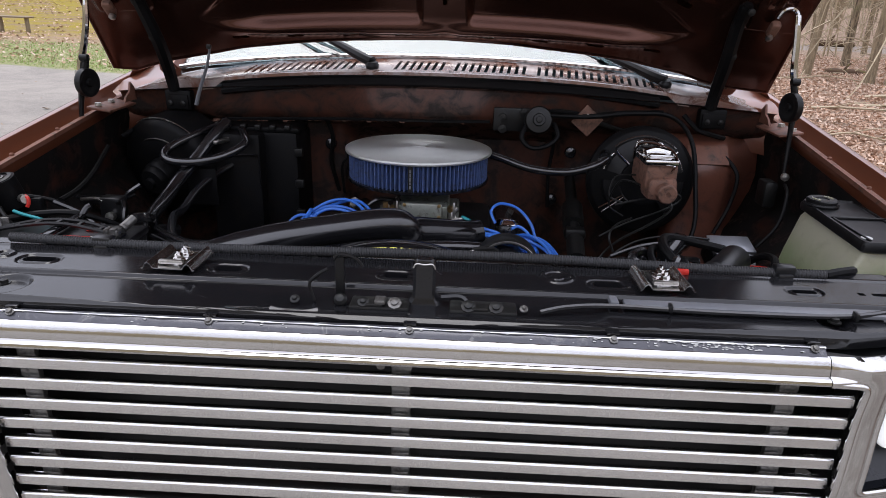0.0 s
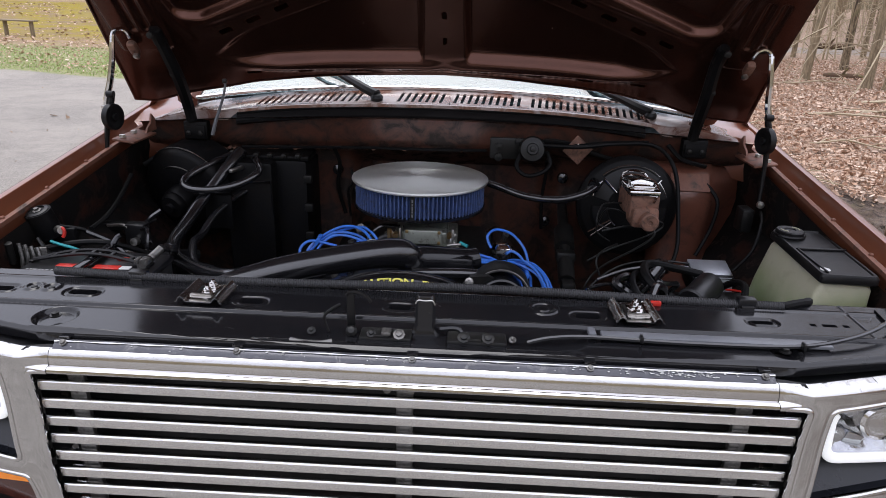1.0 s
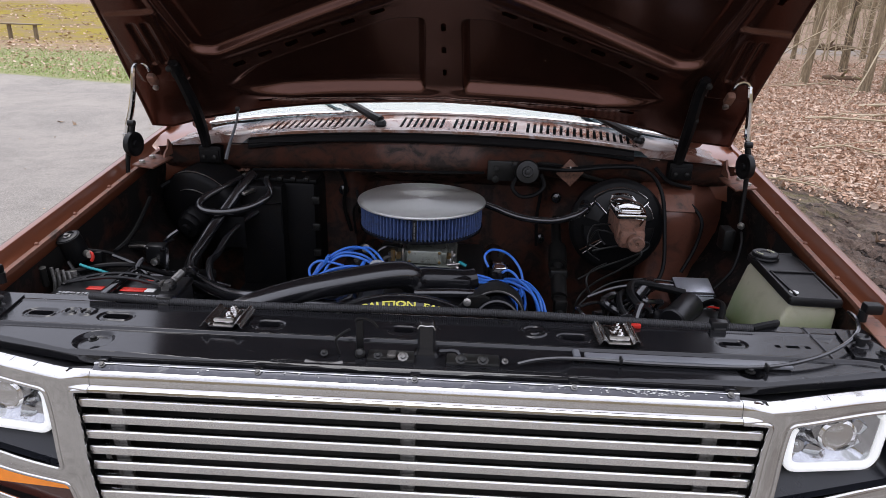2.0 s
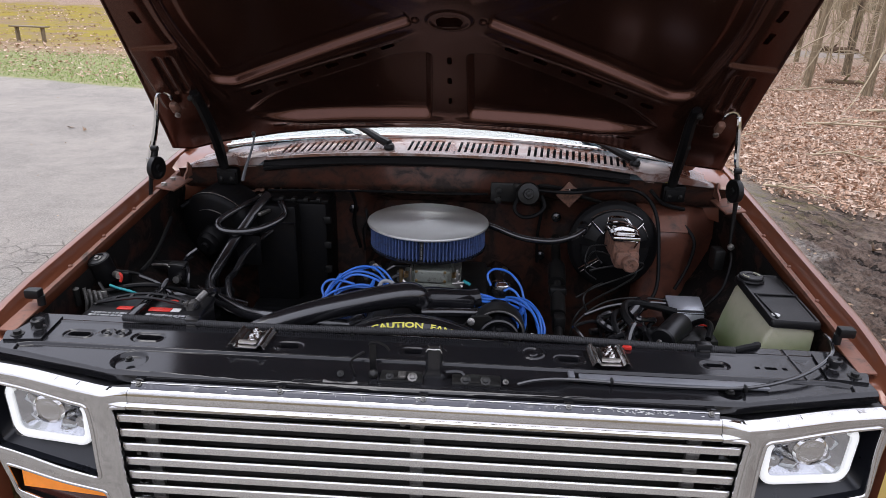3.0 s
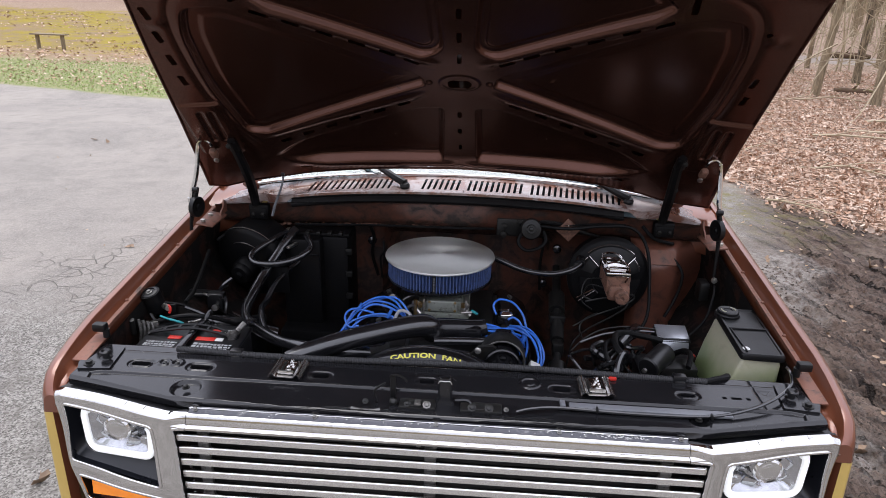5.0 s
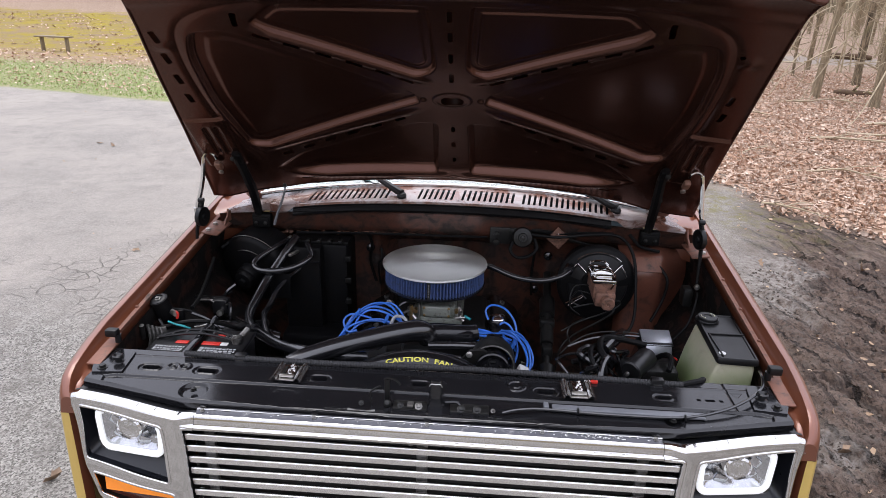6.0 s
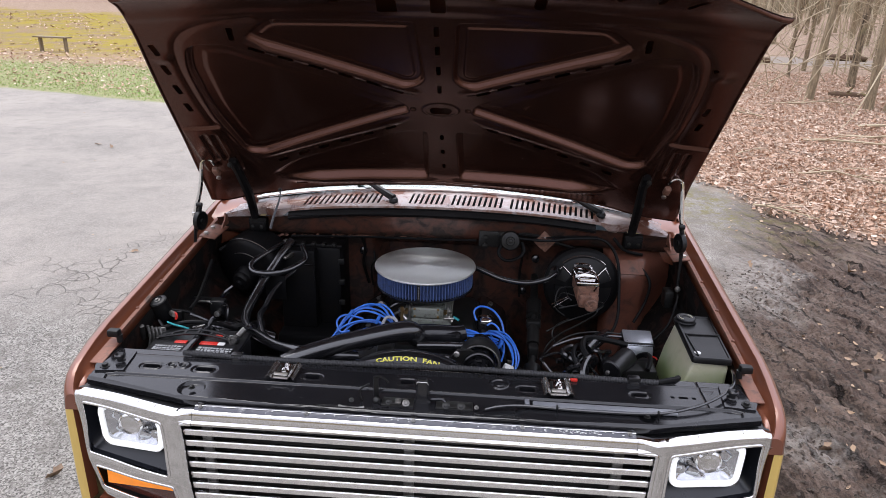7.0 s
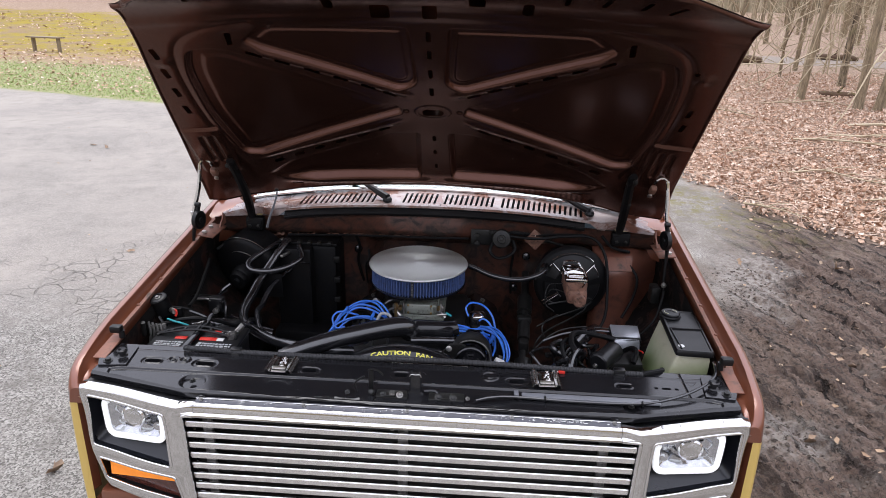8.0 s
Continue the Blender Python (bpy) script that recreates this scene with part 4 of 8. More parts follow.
    # corner posts
    for s in (-1, 1):
        g = Geo().lathe([(0.015, 0), (0.013, 0.003), (0.008, 0.005), (0.008, 0.012), (0.0125, 0.014), (0.0125, 0.019), (0.0095, 0.021), (0.0075, 0.019), (0.005, 0.017), (0, 0.017)], axis((s * 0.752, 0.222, 0.946), (0, 0, 1)), 16)
        part("hood_stop", g, BLACK, p, "black hood stop post")
        part("bolt", Geo().lathe([(0.012, 0), (0.012, 0.003), (0.007, 0.003), (0.007, 0.009), (0, 0.01)], axis((s * 0.775, 0.193, 0.947), (0, 0, 1)), 8), BLACK_GRIME, p)
        part("corner_plate", Geo().prism([(0.722, 0.18), (0.79, 0.172), (0.803, 0.2), (0.79, 0.285), (0.735, 0.272)] if s > 0 else [(-0.735, 0.272), (-0.79, 0.285), (-0.803, 0.2), (-0.79, 0.172), (-0.722, 0.18)], 0.005, Matrix.Translation((0, 0, 0.9435))), BLACK_GLOSS, p)
        part("rubber_bumper", Geo().box((s * 0.803, 0.296, 0.985), (0.031, 0.022, 0.02), 0.005).cyl((s * 0.79, 0.296, 0.96), (s * 0.79, 0.296, 0.98), 0.008), BLACK_SATIN, p, "black rubber hood bumper")
    return p


support = header_panel()


def latch_plate(x, tilt):
    g = Geo()
    m = pose(x, 0.212, 0.949, 0, 0, tilt)
    fold = [(-0.037, 0.003), (-0.0345, 0.0025), (-0.033, 0.005), (-0.031, 0.0095), (-0.0275, 0.0115), (-0.024, 0.0095), (-0.0215, 0.005), (-0.019, 0.0035), (0.019, 0.0035), (0.0215, 0.005), (0.024, 0.0095), (0.0275, 0.0115), (0.031, 0.0095), (0.033, 0.005), (0.0345, 0.0025), (0.037, 0.003)]
    prof = fold + [(a, b - 0.0016) for a, b in fold[::-1]]
    g.loft([[tuple(m @ Vector((px, py, pz))) for px, pz in prof] for py in (0.036, -0.034)], closed=True, cap0=True, cap1=True)
    p = part("latch_plate", g, ZINC, support, "shiny folded steel latch plate with two bolts")
    for dx in (-0.0135, 0.0135):
        part("slot", Geo().box(tuple(m @ Vector((dx, 0.002, 0.0038))), (0.006, 0.05, 0.0012), 0.0006), BLACK_GRIME, p)
    for dy in (-0.004, 0.018):
        part("bolt", Geo().lathe([(0.0115, 0), (0.0115, 0.0015), (0.009, 0.002), (0.0085, 0.005), (0.0065, 0.0055), (0.006, 0.0105), (0.003, 0.0115), (0.003, 0.015), (0, 0.015)], m @ Matrix.Translation((0.004, dy, 0.003)), 8), CHROME, p)
    part("striker_bar", Geo().box(tuple(m @ Vector((0, -0.02, 0.008))), (0.034, 0.008, 0.006), 0.002), STEEL, p)


latch_plate(-0.332, -2)
latch_plate(0.338, 2)


def hood_latch():
    # rounded upright loop with flared feet
    g = Geo().loft([[(0.018 + sx * w, 0.145 + sy * d, z) for sx, sy in ((-1, -0.5), (-0.72, -1), (0.72, -1), (1, -0.5), (1, 1), (-1, 1))] for w, d, z in ((0.024, 0.012, 0.934), (0.018, 0.01, 0.942), (0.0145, 0.008, 0.95), (0.0145, 0.008, 0.985), (0.0135, 0.0075, 0.992), (0.01, 0.006, 0.9965))], cap0=True, cap1=True)
    p = part("hood_latch", g, BLACK_GLOSS, truck, "black hood latch with bolts and a release lever")
    part("bright_line", Geo().tube([(0.004, 0.1365, 0.986), (0.008, 0.1365, 0.9915), (0.018, 0.137, 0.9905), (0.028, 0.1365, 0.9915), (0.032, 0.1365, 0.985)], 0.0011, 5), STEEL, p)
    part("hook", Geo().tube([(-0.096, 0.136, 0.994), (-0.091, 0.136, 1.0), (-0.08, 0.136, 1.0), (-0.068, 0.136, 0.995), (-0.06, 0.136, 0.985)], 0.0022, 6).tube([(-0.122, 0.13, 0.938), (-0.128, 0.132, 0.96), (-0.118, 0.134, 0.972), (-0.105, 0.136, 0.98)], 0.0022, 6).box((-0.09, 0.139, 0.965), (0.012, 0.005, 0.062), 0.002), BLACK_SATIN, p)
    part("pivot", Geo().lathe([(0.0085, 0), (0.0085, 0.004), (0.005, 0.008), (0, 0.009)], axis((-0.088, 0.13, 0.94), (0, -0.7, 0.7)), 12), BLACK_GRIME, p)
    part("lever", Geo().tube([(-0.172, 0.105, 0.936), (-0.158, 0.102, 0.935), (-0.13, 0.1, 0.935), (-0.112, 0.104, 0.937)], 0.0038, 6), CAST, p, "bare metal release lever")
    part("bracket", Geo().box((-0.0365, 0.124, 0.945), (0.014, 0.018, 0.006), 0.002), CAST, p)
    for x, w in ((-0.038, 0.076), (0.094, 0.086)):
        part("plate", Geo().box((x, 0.132, 0.936), (w, 0.034, 0.007), 0.003).box((x - 0.006, 0.126, 0.94), (w * 0.3, 0.02, 0.006), 0.002), BLACK_GRIME, p)
    for x, r, mt in ((-0.058, 0.006, BLACK_GRIME), (-0.018, 0.0075, CAST), (0.075, 0.008, BLACK_GRIME), (0.11, 0.008, BLACK_GRIME), (-0.145, 0.005, BLACK_GRIME), (0.145, 0.004, CAST)):
        part("bolt", Geo().lathe([(r + 0.0015, 0), (r + 0.0015, 0.002), (r * 0.7, 0.003), (r * 0.7, 0.006), (r * 0.4, 0.007), (0, 0.007)], axis((x, 0.122, 0.942), (0, -0.6, 1)), 8), mt, p)
    part("cable_bracket", Geo().tube([(0.04, 0.14, 0.945), (0.065, 0.138, 0.948), (0.075, 0.13, 0.944)], 0.004, 6), BLACK_GLOSS, p)


hood_latch()


def panel_cables():
    """The ribbed conduit along the panel's back edge, the release cable and its plastic guide."""
    pts, rs = [], []
    n = 620
    for i in range(n):
        t = i / (n - 1)
        x = -0.61 + 1.2 * t
        pts.append((x, 0.271 + 0.003 * math.sin(x * 5), 0.9525 + 0.003 * math.sin(x * 7 + 1) - 0.003 * t))
        rs.append(0.0079 if i % 2 else 0.0066)
    c = part("conduit", Geo().tube(pts, rs, 9, smooth=False), RUBBER_GREY, truck, "ribbed black cable conduit")
    part("end_sleeve", Geo().tube([pts[-1], (0.615, 0.282, 0.948), (0.64, 0.295, 0.946), (0.652, 0.32, 0.935), (0.652, 0.36, 0.9)], 0.0068, 8), BLACK_DULL, c)
    for x in (-0.47, 0.53):
        part("clip", Geo().box((x, 0.273, 0.951), (0.03, 0.0185, 0.0175), 0.004).box((x, 0.268, 0.944), (0.022, 0.018, 0.01), 0.003), BLACK, c)
    r = part("release_cable", Geo().tube([(0.165, 0.118, 0.941), (0.2, 0.128, 0.945), (0.26, 0.135, 0.946), (0.4, 0.131, 0.945), (0.55, 0.135, 0.946), (0.64, 0.16, 0.951), (0.71, 0.2, 0.958), (0.76, 0.25, 0.962), (0.775, 0.29, 0.968), (0.785, 0.33, 0.96)], 0.0035, 7), RUBBER, truck, "thin black hood release cable")
    part("cable_guide", Geo().box((0.44, 0.147, 0.9445), (0.33, 0.02, 0.006), 0.002), GREY, r, "grey plastic cable guide strip")
    part("cable_guide", Geo().box((0.262, 0.15, 0.946), (0.011, 0.022, 0.008), 0.002), GREY, r)
    for x in (0.33, 0.56):
        part("clip", Geo().box((x, 0.133, 0.948), (0.005, 0.012, 0.011), 0.002), BLACK, r)


panel_cables()


# ---- front: chrome header, grille, headlamps ----
def bezel_y(ax, z):
    return 0.058 + max(0.0, ax - 0.545) * 0.21


def header_profile():
    """A smooth roll from the top edge down the face, then the bead at its foot."""
    prof = [(0.09, 0.9228), (0.069, 0.9225)]
    for lean, run in ((65, 0.003), (44, 0.003), (32, 0.0035), (25, 0.0045), (19, 0.0055), (14, 0.006), (9, 0.0065), (3, 0.0055)):
        y, z = prof[-1]
        prof.append((y - 0.64 * run * math.sin(radians(lean)), z - 0.64 * run * math.cos(radians(lean))))
    return prof + [(0.0583, 0.9006), (0.0555, 0.9002), (0.0525, 0.8983), (0.0516, 0.8955), (0.053, 0.8925), (0.058, 0.8915), (0.075, 0.8915)]


def chrome_header():
    g = Geo()
    prof = header_profile()
    rings = [[(0.5027 * (i / 30 - 1), y, z) for y, z in prof] for i in range(61)]
    g.loft(rings[::-1], closed=False)
    p = part("chrome_header", g, CHROME_OLD, truck, "chrome header moulding with chipped edge")
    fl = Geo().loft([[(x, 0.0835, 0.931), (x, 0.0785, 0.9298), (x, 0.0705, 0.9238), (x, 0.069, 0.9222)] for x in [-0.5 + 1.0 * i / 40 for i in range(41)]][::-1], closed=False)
    part("flange", fl, WORN_FLANGE_SHEEN, p, "black painted flange, greyed for sky sheen, with flaking paint")
    # chrome tube drawn in place of the highlight along the flange's edge
    part("bright_line", Geo().tube([(x, 0.0783 + 0.0004 * math.sin(x * 90), 0.9305) for x in [-0.5 + 1.0 * i / 60 for i in range(61)]], [0.0013 + 0.0006 * math.sin(i * 1.7) for i in range(61)], 6, smooth=False), CHROME_OLD, p, "bright line standing in for the highlight on the flange's edge")
    for x in (-0.487, -0.24, 0.005, 0.25, 0.487):
        part("bolt", Geo().lathe([(0.0055, 0), (0.0055, 0.0015), (0.0035, 0.002), (0.0035, 0.005), (0, 0.006)], axis((x, 0.0765, 0.929), (0, -0.6, 1)), 8), CAST, p)
        part("tab", Geo().box((x, 0.085, 0.9345), (0.016, 0.01, 0.003), 0.0012), BLACK_GLOSS, p)
    random.seed(5)
    fk = Geo()
    for i in range(210):
        x = random.choice((random.uniform(-0.5, 0.5), random.gauss(0.36, 0.05), random.gauss(0.33, 0.07), random.gauss(0.36, 0.05)))
        x = max(-0.5, min(0.5, x))
        y = random.choice((random.uniform(0.0715, 0.0785), random.gauss(0.078, 0.0005)))
        r = random.uniform(0.0004, 0.0017)
        fk.add([(x + r * math.cos(a) * random.uniform(0.6, 2.6), y + r * math.sin(a), 0.9238 + (y - 0.0705) * 0.75 + 0.0008) for a in [k * 1.05 for k in range(6)]], [tuple(range(6))])
    tagged(part("paint_chips", fk, WHITE, p), "flaked bare spots in the paint", kind="stuff")
    return p


chrome_header()


LAMP_HOLE = [(0.579, 0.889), (0.792, 0.902), (0.797, 0.756), (0.574, 0.735)]
MARKER_HOLE = [(0.57, 0.706), (0.788, 0.718), (0.777, 0.654), (0.557, 0.63)]


def inset(poly, d):
    cx, cz = sum(p[0] for p in poly) / 4, sum(p[1] for p in poly) / 4
    return [(p[0] + math.copysign(d, cx - p[0]), p[1] + math.copysign(d, cz - p[1])) for p in poly]


def bezel(side):
    """One chrome moulding round lamp, marker and the grille's end, with a bead on every edge."""
    off = 0.006 if side > 0 else -0.008
    us, vs = np.arange(0.5037, 0.822, 0.0012), np.arange(0.59, 0.936, 0.0012)
    U, V = np.meshgrid(us, vs)
    foot = sorted(header_profile()[1:-1], key=lambda q: q[1])

    def fields(u, v):
        def rounded(poly, r):
            c = np.array(poly).mean(0)
            return sd_poly(u, v, [tuple(np.array(p) + (c - np.array(p)) / np.abs(c - np.array(p)) * r) for p in poly]) - r
        out = -(sd_poly(u, v, [(0.4, 0.9145), (0.52, 0.9145), (0.62, 0.9185), (0.79, 0.922), (0.804, 0.918), (0.807, 0.9), (0.799, 0.735), (0.782, 0.65), (0.768, 0.632), (0.54, 0.6), (0.4, 0.59)]) - 0.008)
        lamp, mark = rounded(LAMP_HOLE, 0.01), rounded(MARKER_HOLE, 0.007)
        gr = sd_poly(u, v, [(0.3, 0.8825), (0.5315 + off, 0.8825), (0.515 + off, 0.5), (0.3, 0.5)]) - 0.0105
        return out, lamp, mark, gr

    def place(u, v):
        y = 0.0562 + np.maximum(0, u - 0.545) * 0.21
        y += 0.003 * np.sin(v * 31 + 0.4) + 0.0022 * np.sin(u * 26 + v * 9)
        d = np.clip(np.minimum.reduce(fields(u, v)), 0, 0.014)
        y -= 0.0035 * (1 - (1 - d / 0.014) ** 2.4)
        rim_d = np.clip(fields(u, v)[0], 0, 0.009)
        y += 0.007 * (1 - rim_d / 0.009) ** 2
        # the inner end meets the header moulding in one line
        meet = np.clip((0.545 - u) / 0.04, 0, 1) * np.clip((v - 0.886) / 0.006, 0, 1)
        meet = meet * meet * (3 - 2 * meet)
        y = y * (1 - meet) + meet * np.interp(v, [q[1] for q in foot], [q[0] for q in foot])
        return np.stack([side * u, y, v], -1)
    g = pierced(U, V, np.minimum.reduce(fields(U, V)), place, 0.0012, (0, 0.014, 0), side < 0)
    p = part("lamp_bezel", g, CHROME_TRIM, truck, "chrome headlamp and marker bezel", 60)

    def rim(pts, r, closed, d=0.0005):
        pts = [(side * q[0], 0.0562 + max(0.0, q[0] - 0.545) * 0.21 + 0.003 * math.sin(q[1] * 31 + 0.4) + 0.0022 * math.sin(q[0] * 26 + q[1] * 9) - d, q[1]) for q in pts]
        b = Geo().tube(pts + pts[:2] if closed else pts, r, 10, smooth=False, caps=False)
        part("bead", b, CHROME, p, "", 180)
    rim(rquad(LAMP_HOLE, 0.012, 8, 14), 0.0038, True)
    rim(rquad(MARKER_HOLE, 0.009, 8, 14), 0.0034, True)
    g_edge = [(0.5045, 0.8935)] + [tuple(q) for q in rquad([(0.5045, 0.8935), (0.5424 + off, 0.8935), (0.5288 + off, 0.58)], [0.001, 0.012, 0.001], 8, 12)[9:42]]
    rim([q for q in g_edge if q[1] > 0.595], 0.0045, False, 0.0012)
    return p


def front_end(side):
    bez = bezel(side)

    def at(p, d):
        return (side * p[0], bezel_y(p[0], p[1]) - d, p[1])
    inner = rquad(inset(LAMP_HOLE, 0.002), 0.01)
    back = rquad([(0.582, 0.885), (0.78, 0.897), (0.77, 0.785), (0.582, 0.775)], [0.012, 0.012, 0.012, 0.008])
    rg = [[at(p, 0.001) for p in inner], [at(p, -0.012) for p in inner], [at(p, -0.046) for p in back]]
    if side > 0:
        rg = [r[::-1] for r in rg]
    part("lamp_pocket", Geo().loft(rg[::-1], cap0=True), POCKET, bez, "black headlamp pocket")
    # lamp: reflector bowl, projector, halo tube, cover glass
    lo = [(0.583, 0.883), (0.764, 0.894), (0.76, 0.781), (0.588, 0.793)]

    def lamp_ring(k, d, rr):
        c = Vector((sum(p[0] for p in lo) / 4, sum(p[1] for p in lo) / 4))
        q = rquad([c + (Vector(p) - c) * k for p in lo], rr)
        return [at(p, d) for p in q]
    body = Geo()
    rg = [lamp_ring(1.02, -0.046, 0.014), lamp_ring(1.02, -0.02, 0.014), lamp_ring(0.99, -0.012, 0.014)]
    body.loft((rg if side < 0 else [r[::-1] for r in rg])[::-1])
    lamp = part("headlamp", body, BLACK, truck, "rectangular headlamp with a lit white light ring")
    # halo runs round three sides
    pts = [p for p in rquad([Vector(p) * 1 for p in lo], 0.027, 8, 8)]
    cen = Vector((0.672, 0.838))
    pts = [cen + (p - cen) * 0.9 for p in pts]
    keep = [p for p in pts if not (p.y > 0.866 and 0.6 < p.x < 0.74)]
    k0 = max(range(len(keep)), key=lambda i: (keep[i] - keep[i - 1]).length)
    keep = keep[k0:] + keep[:k0]
    ring = []
    for i, q in enumerate(keep):
        d = (keep[min(i + 1, len(keep) - 1)] - keep[max(i - 1, 0)]).normalized()
        out = Vector((-d.y, d.x)) * (1 if Vector((-d.y, d.x)).dot(q - cen) > 0 else -1)
        ring.append([at(q + out * (0.0082 * math.cos(w)), -0.013 + 0.006 * math.sin(w)) for w in [2 * math.pi * k / 10 for k in range(10)]])
    part("light_ring", Geo().loft(ring, cap0=True, cap1=True), HALO, lamp, "glowing white light ring")
    rf = [lamp_ring(0.88, -0.018, 0.014), lamp_ring(0.7, -0.033, 0.014), lamp_ring(0.4, -0.045, 0.01)]
    part("reflector", Geo().loft((rf if side < 0 else [r[::-1] for r in rf])[::-1], cap0=True), REFLECTOR, lamp, "faceted bright reflector")
    c = at((0.68, 0.845), -0.042)
    part("projector", Geo().lathe([(0.03, 0), (0.03, 0.022), (0.026, 0.026), (0.024, 0.022)], axis(c, (0, -1, 0)), 24), CHROME, lamp)
    part("lens", Geo().lathe([(0.024, 0.016), (0.02, 0.024), (0.012, 0.029), (0.0, 0.031)], axis(c, (0, -1, 0)), 20), GLASS, lamp)
    part("bulb", Geo().lathe([(0.02, 0.004), (0.017, 0.009), (0.008, 0.013), (0.0, 0.014)], axis(c, (0, -1, 0)), 16), LAMP_LIT if side > 0 else REFLECTOR, lamp)
    c2 = at((0.617, 0.825), -0.04)
    part("projector", Geo().lathe([(0.013, 0), (0.013, 0.012), (0.01, 0.012), (0.0, 0.008)], axis(c2, (0, -1, 0)), 16), REFLECTOR, lamp)
    for i, (fx, fz, an) in enumerate(((0.722, 0.85, 35), (0.64, 0.865, -30), (0.715, 0.82, -40), (0.65, 0.812, 20))):
        part("facet", Geo().box(at((fx, fz), -0.035), (0.028, 0.01, 0.02), 0.003, Matrix.Rotation(radians(an), 3, "Y")), REFLECTOR, lamp)
    gl = [lamp_ring(0.99, -0.012, 0.014), lamp_ring(0.93, -0.004, 0.014), lamp_ring(0.6, -0.001, 0.012)]
    gg = Geo().loft((gl if side < 0 else [r[::-1] for r in gl])[::-1], cap0=True)
    cover = part("cover_glass", gg, GLASS, lamp, "clear lamp cover")
    cover.visible_shadow = False
    # marker lamp
    mk = rquad(inset(MARKER_HOLE, 0.002), 0.007)
    rg = [[at(p, 0.001) for p in mk], [at(p, -0.035) for p in mk]]
    rg = rg if side < 0 else [r[::-1] for r in rg]
    ml = part("marker_lamp", Geo().loft(rg[::-1], cap0=True), BLACK_DULL, truck, "amber corner marker lamp in a black pocket")
    am = [(0.575, 0.702), (0.764, 0.712), (0.767, 0.661), (0.577, 0.684)]
    rg = [[at(p, -0.03) for p in am], [at(p, -0.011) for p in am], [at(((p[0] - 0.67) * 0.985 + 0.67, (p[1] - 0.69) * 0.95 + 0.69), -0.008) for p in am]]
    part("amber_lens", Geo().loft((rg if side < 0 else [r[::-1] for r in rg])[::-1], cap0=True), AMBER, ml, "amber plastic lens")
    dr = [(0.577, 0.682), (0.767, 0.659), (0.765, 0.65), (0.566, 0.634)]
    rg = [[at(p, -0.03) for p in dr], [at(p, -0.013) for p in dr]]
    part("lower_lens", Geo().loft((rg if side < 0 else [r[::-1] for r in rg])[::-1], cap0=True), DARK_RED, ml, "dark red-brown lower lens")
    # black sheet put in place of the shade in the gap behind the bezel
    fill = Geo().add([(side * x, y, z) for x, y, z in ((0.5, 0.068, 0.912), (0.812, 0.132, 0.92), (0.812, 0.24, 0.93), (0.5, 0.12, 0.93))], [(0, 1, 2, 3) if side > 0 else (3, 2, 1, 0)])
    part("gap_filler", fill, BLACK, bez)


for s in (-1, 1):
    front_end(s)


BAR = [(0.066, -0.0155), (0.0655, -0.0149), (0.0655, -0.0034), (0.0662, -0.0018), (0.0676, -0.0006), (0.0692, 0.0), (0.0745, 0.0), (0.0745, -0.0158), (0.0667, -0.0158)]


def grille():
    p = part("grille", Geo().box((0, 0.165, 0.75), (1.1, 0.02, 0.34), 0.002), BLACK_GRIME, truck, "billet grille of horizontal aluminium bars")
    fr = Geo()
    for s in (-1, 1):
        fr.box((0.007 + s * 0.552, 0.1, 0.74), (0.006, 0.06, 0.32), 0.001)
    fr.box((0, 0.1, 0.886), (1.1, 0.05, 0.004), 0.001)
    part("surround", fr, BLACK, p)
    for i in range(11):
        z = 0.8722 - 0.0302 * i
        w = 2 * (0.536 - 0.00132 * i)
        part("bar", Geo().loft([[(0.007 + x, y, z + h) for y, h in BAR] for x in (w / 2, -w / 2)], cap0=True, cap1=True), ALUMINIUM, p)
    for x in (-0.475, 0.0, 0.475):
        part("upright", Geo().box((x - 0.005, 0.083, 0.72), (0.024, 0.01, 0.33), 0.002), CAST, p, "dull aluminium upright behind the bars")
    part("screw", Geo().lathe([(0.006, 0), (0.006, 0.002), (0, 0.003)], axis((-0.028, 0.064, 0.8875), (0, -1, 0.3)), 8), CAST, p)
    part("screw", Geo().lathe([(0.006, 0), (0.006, 0.002), (0, 0.003)], axis((0.005, 0.064, 0.8875), (0, -1, 0.3)), 8), CAST, p)
    part("lower_rail", Geo().box((0, 0.075, 0.54), (1.12, 0.03, 0.03), 0.006), CHROME, p)
    v = part("front_valance", Geo().box((0, 0.14, 0.5), (1.66, 0.08, 0.16), 0.02).box((-0.7, 0.13, 0.585), (0.2, 0.06, 0.06), 0.01).box((0.7, 0.13, 0.585), (0.2, 0.06, 0.06), 0.01), BROWN, truck)
    return p


grille()


# ---- engine bay ----
def text_mesh(body, size):
    """The built-in font as a plain mesh lying in x, y."""
    cu = bpy.data.curves.new("lettering", "FONT")
    cu.body, cu.size, cu.align_x = body, size, "CENTER"
    cu.resolution_u = 3
    tmp = bpy.data.objects.new("lettering", cu)
    scene.collection.objects.link(tmp)
    dg = bpy.context.evaluated_depsgraph_get()
    me = bpy.data.meshes.new_from_object(tmp.evaluated_get(dg))
    v, f = [tuple(p.co) for p in me.vertices], [tuple(q.vertices) for q in me.polygons]
    bpy.data.objects.remove(tmp)
    bpy.data.meshes.remove(me)
    return v, f


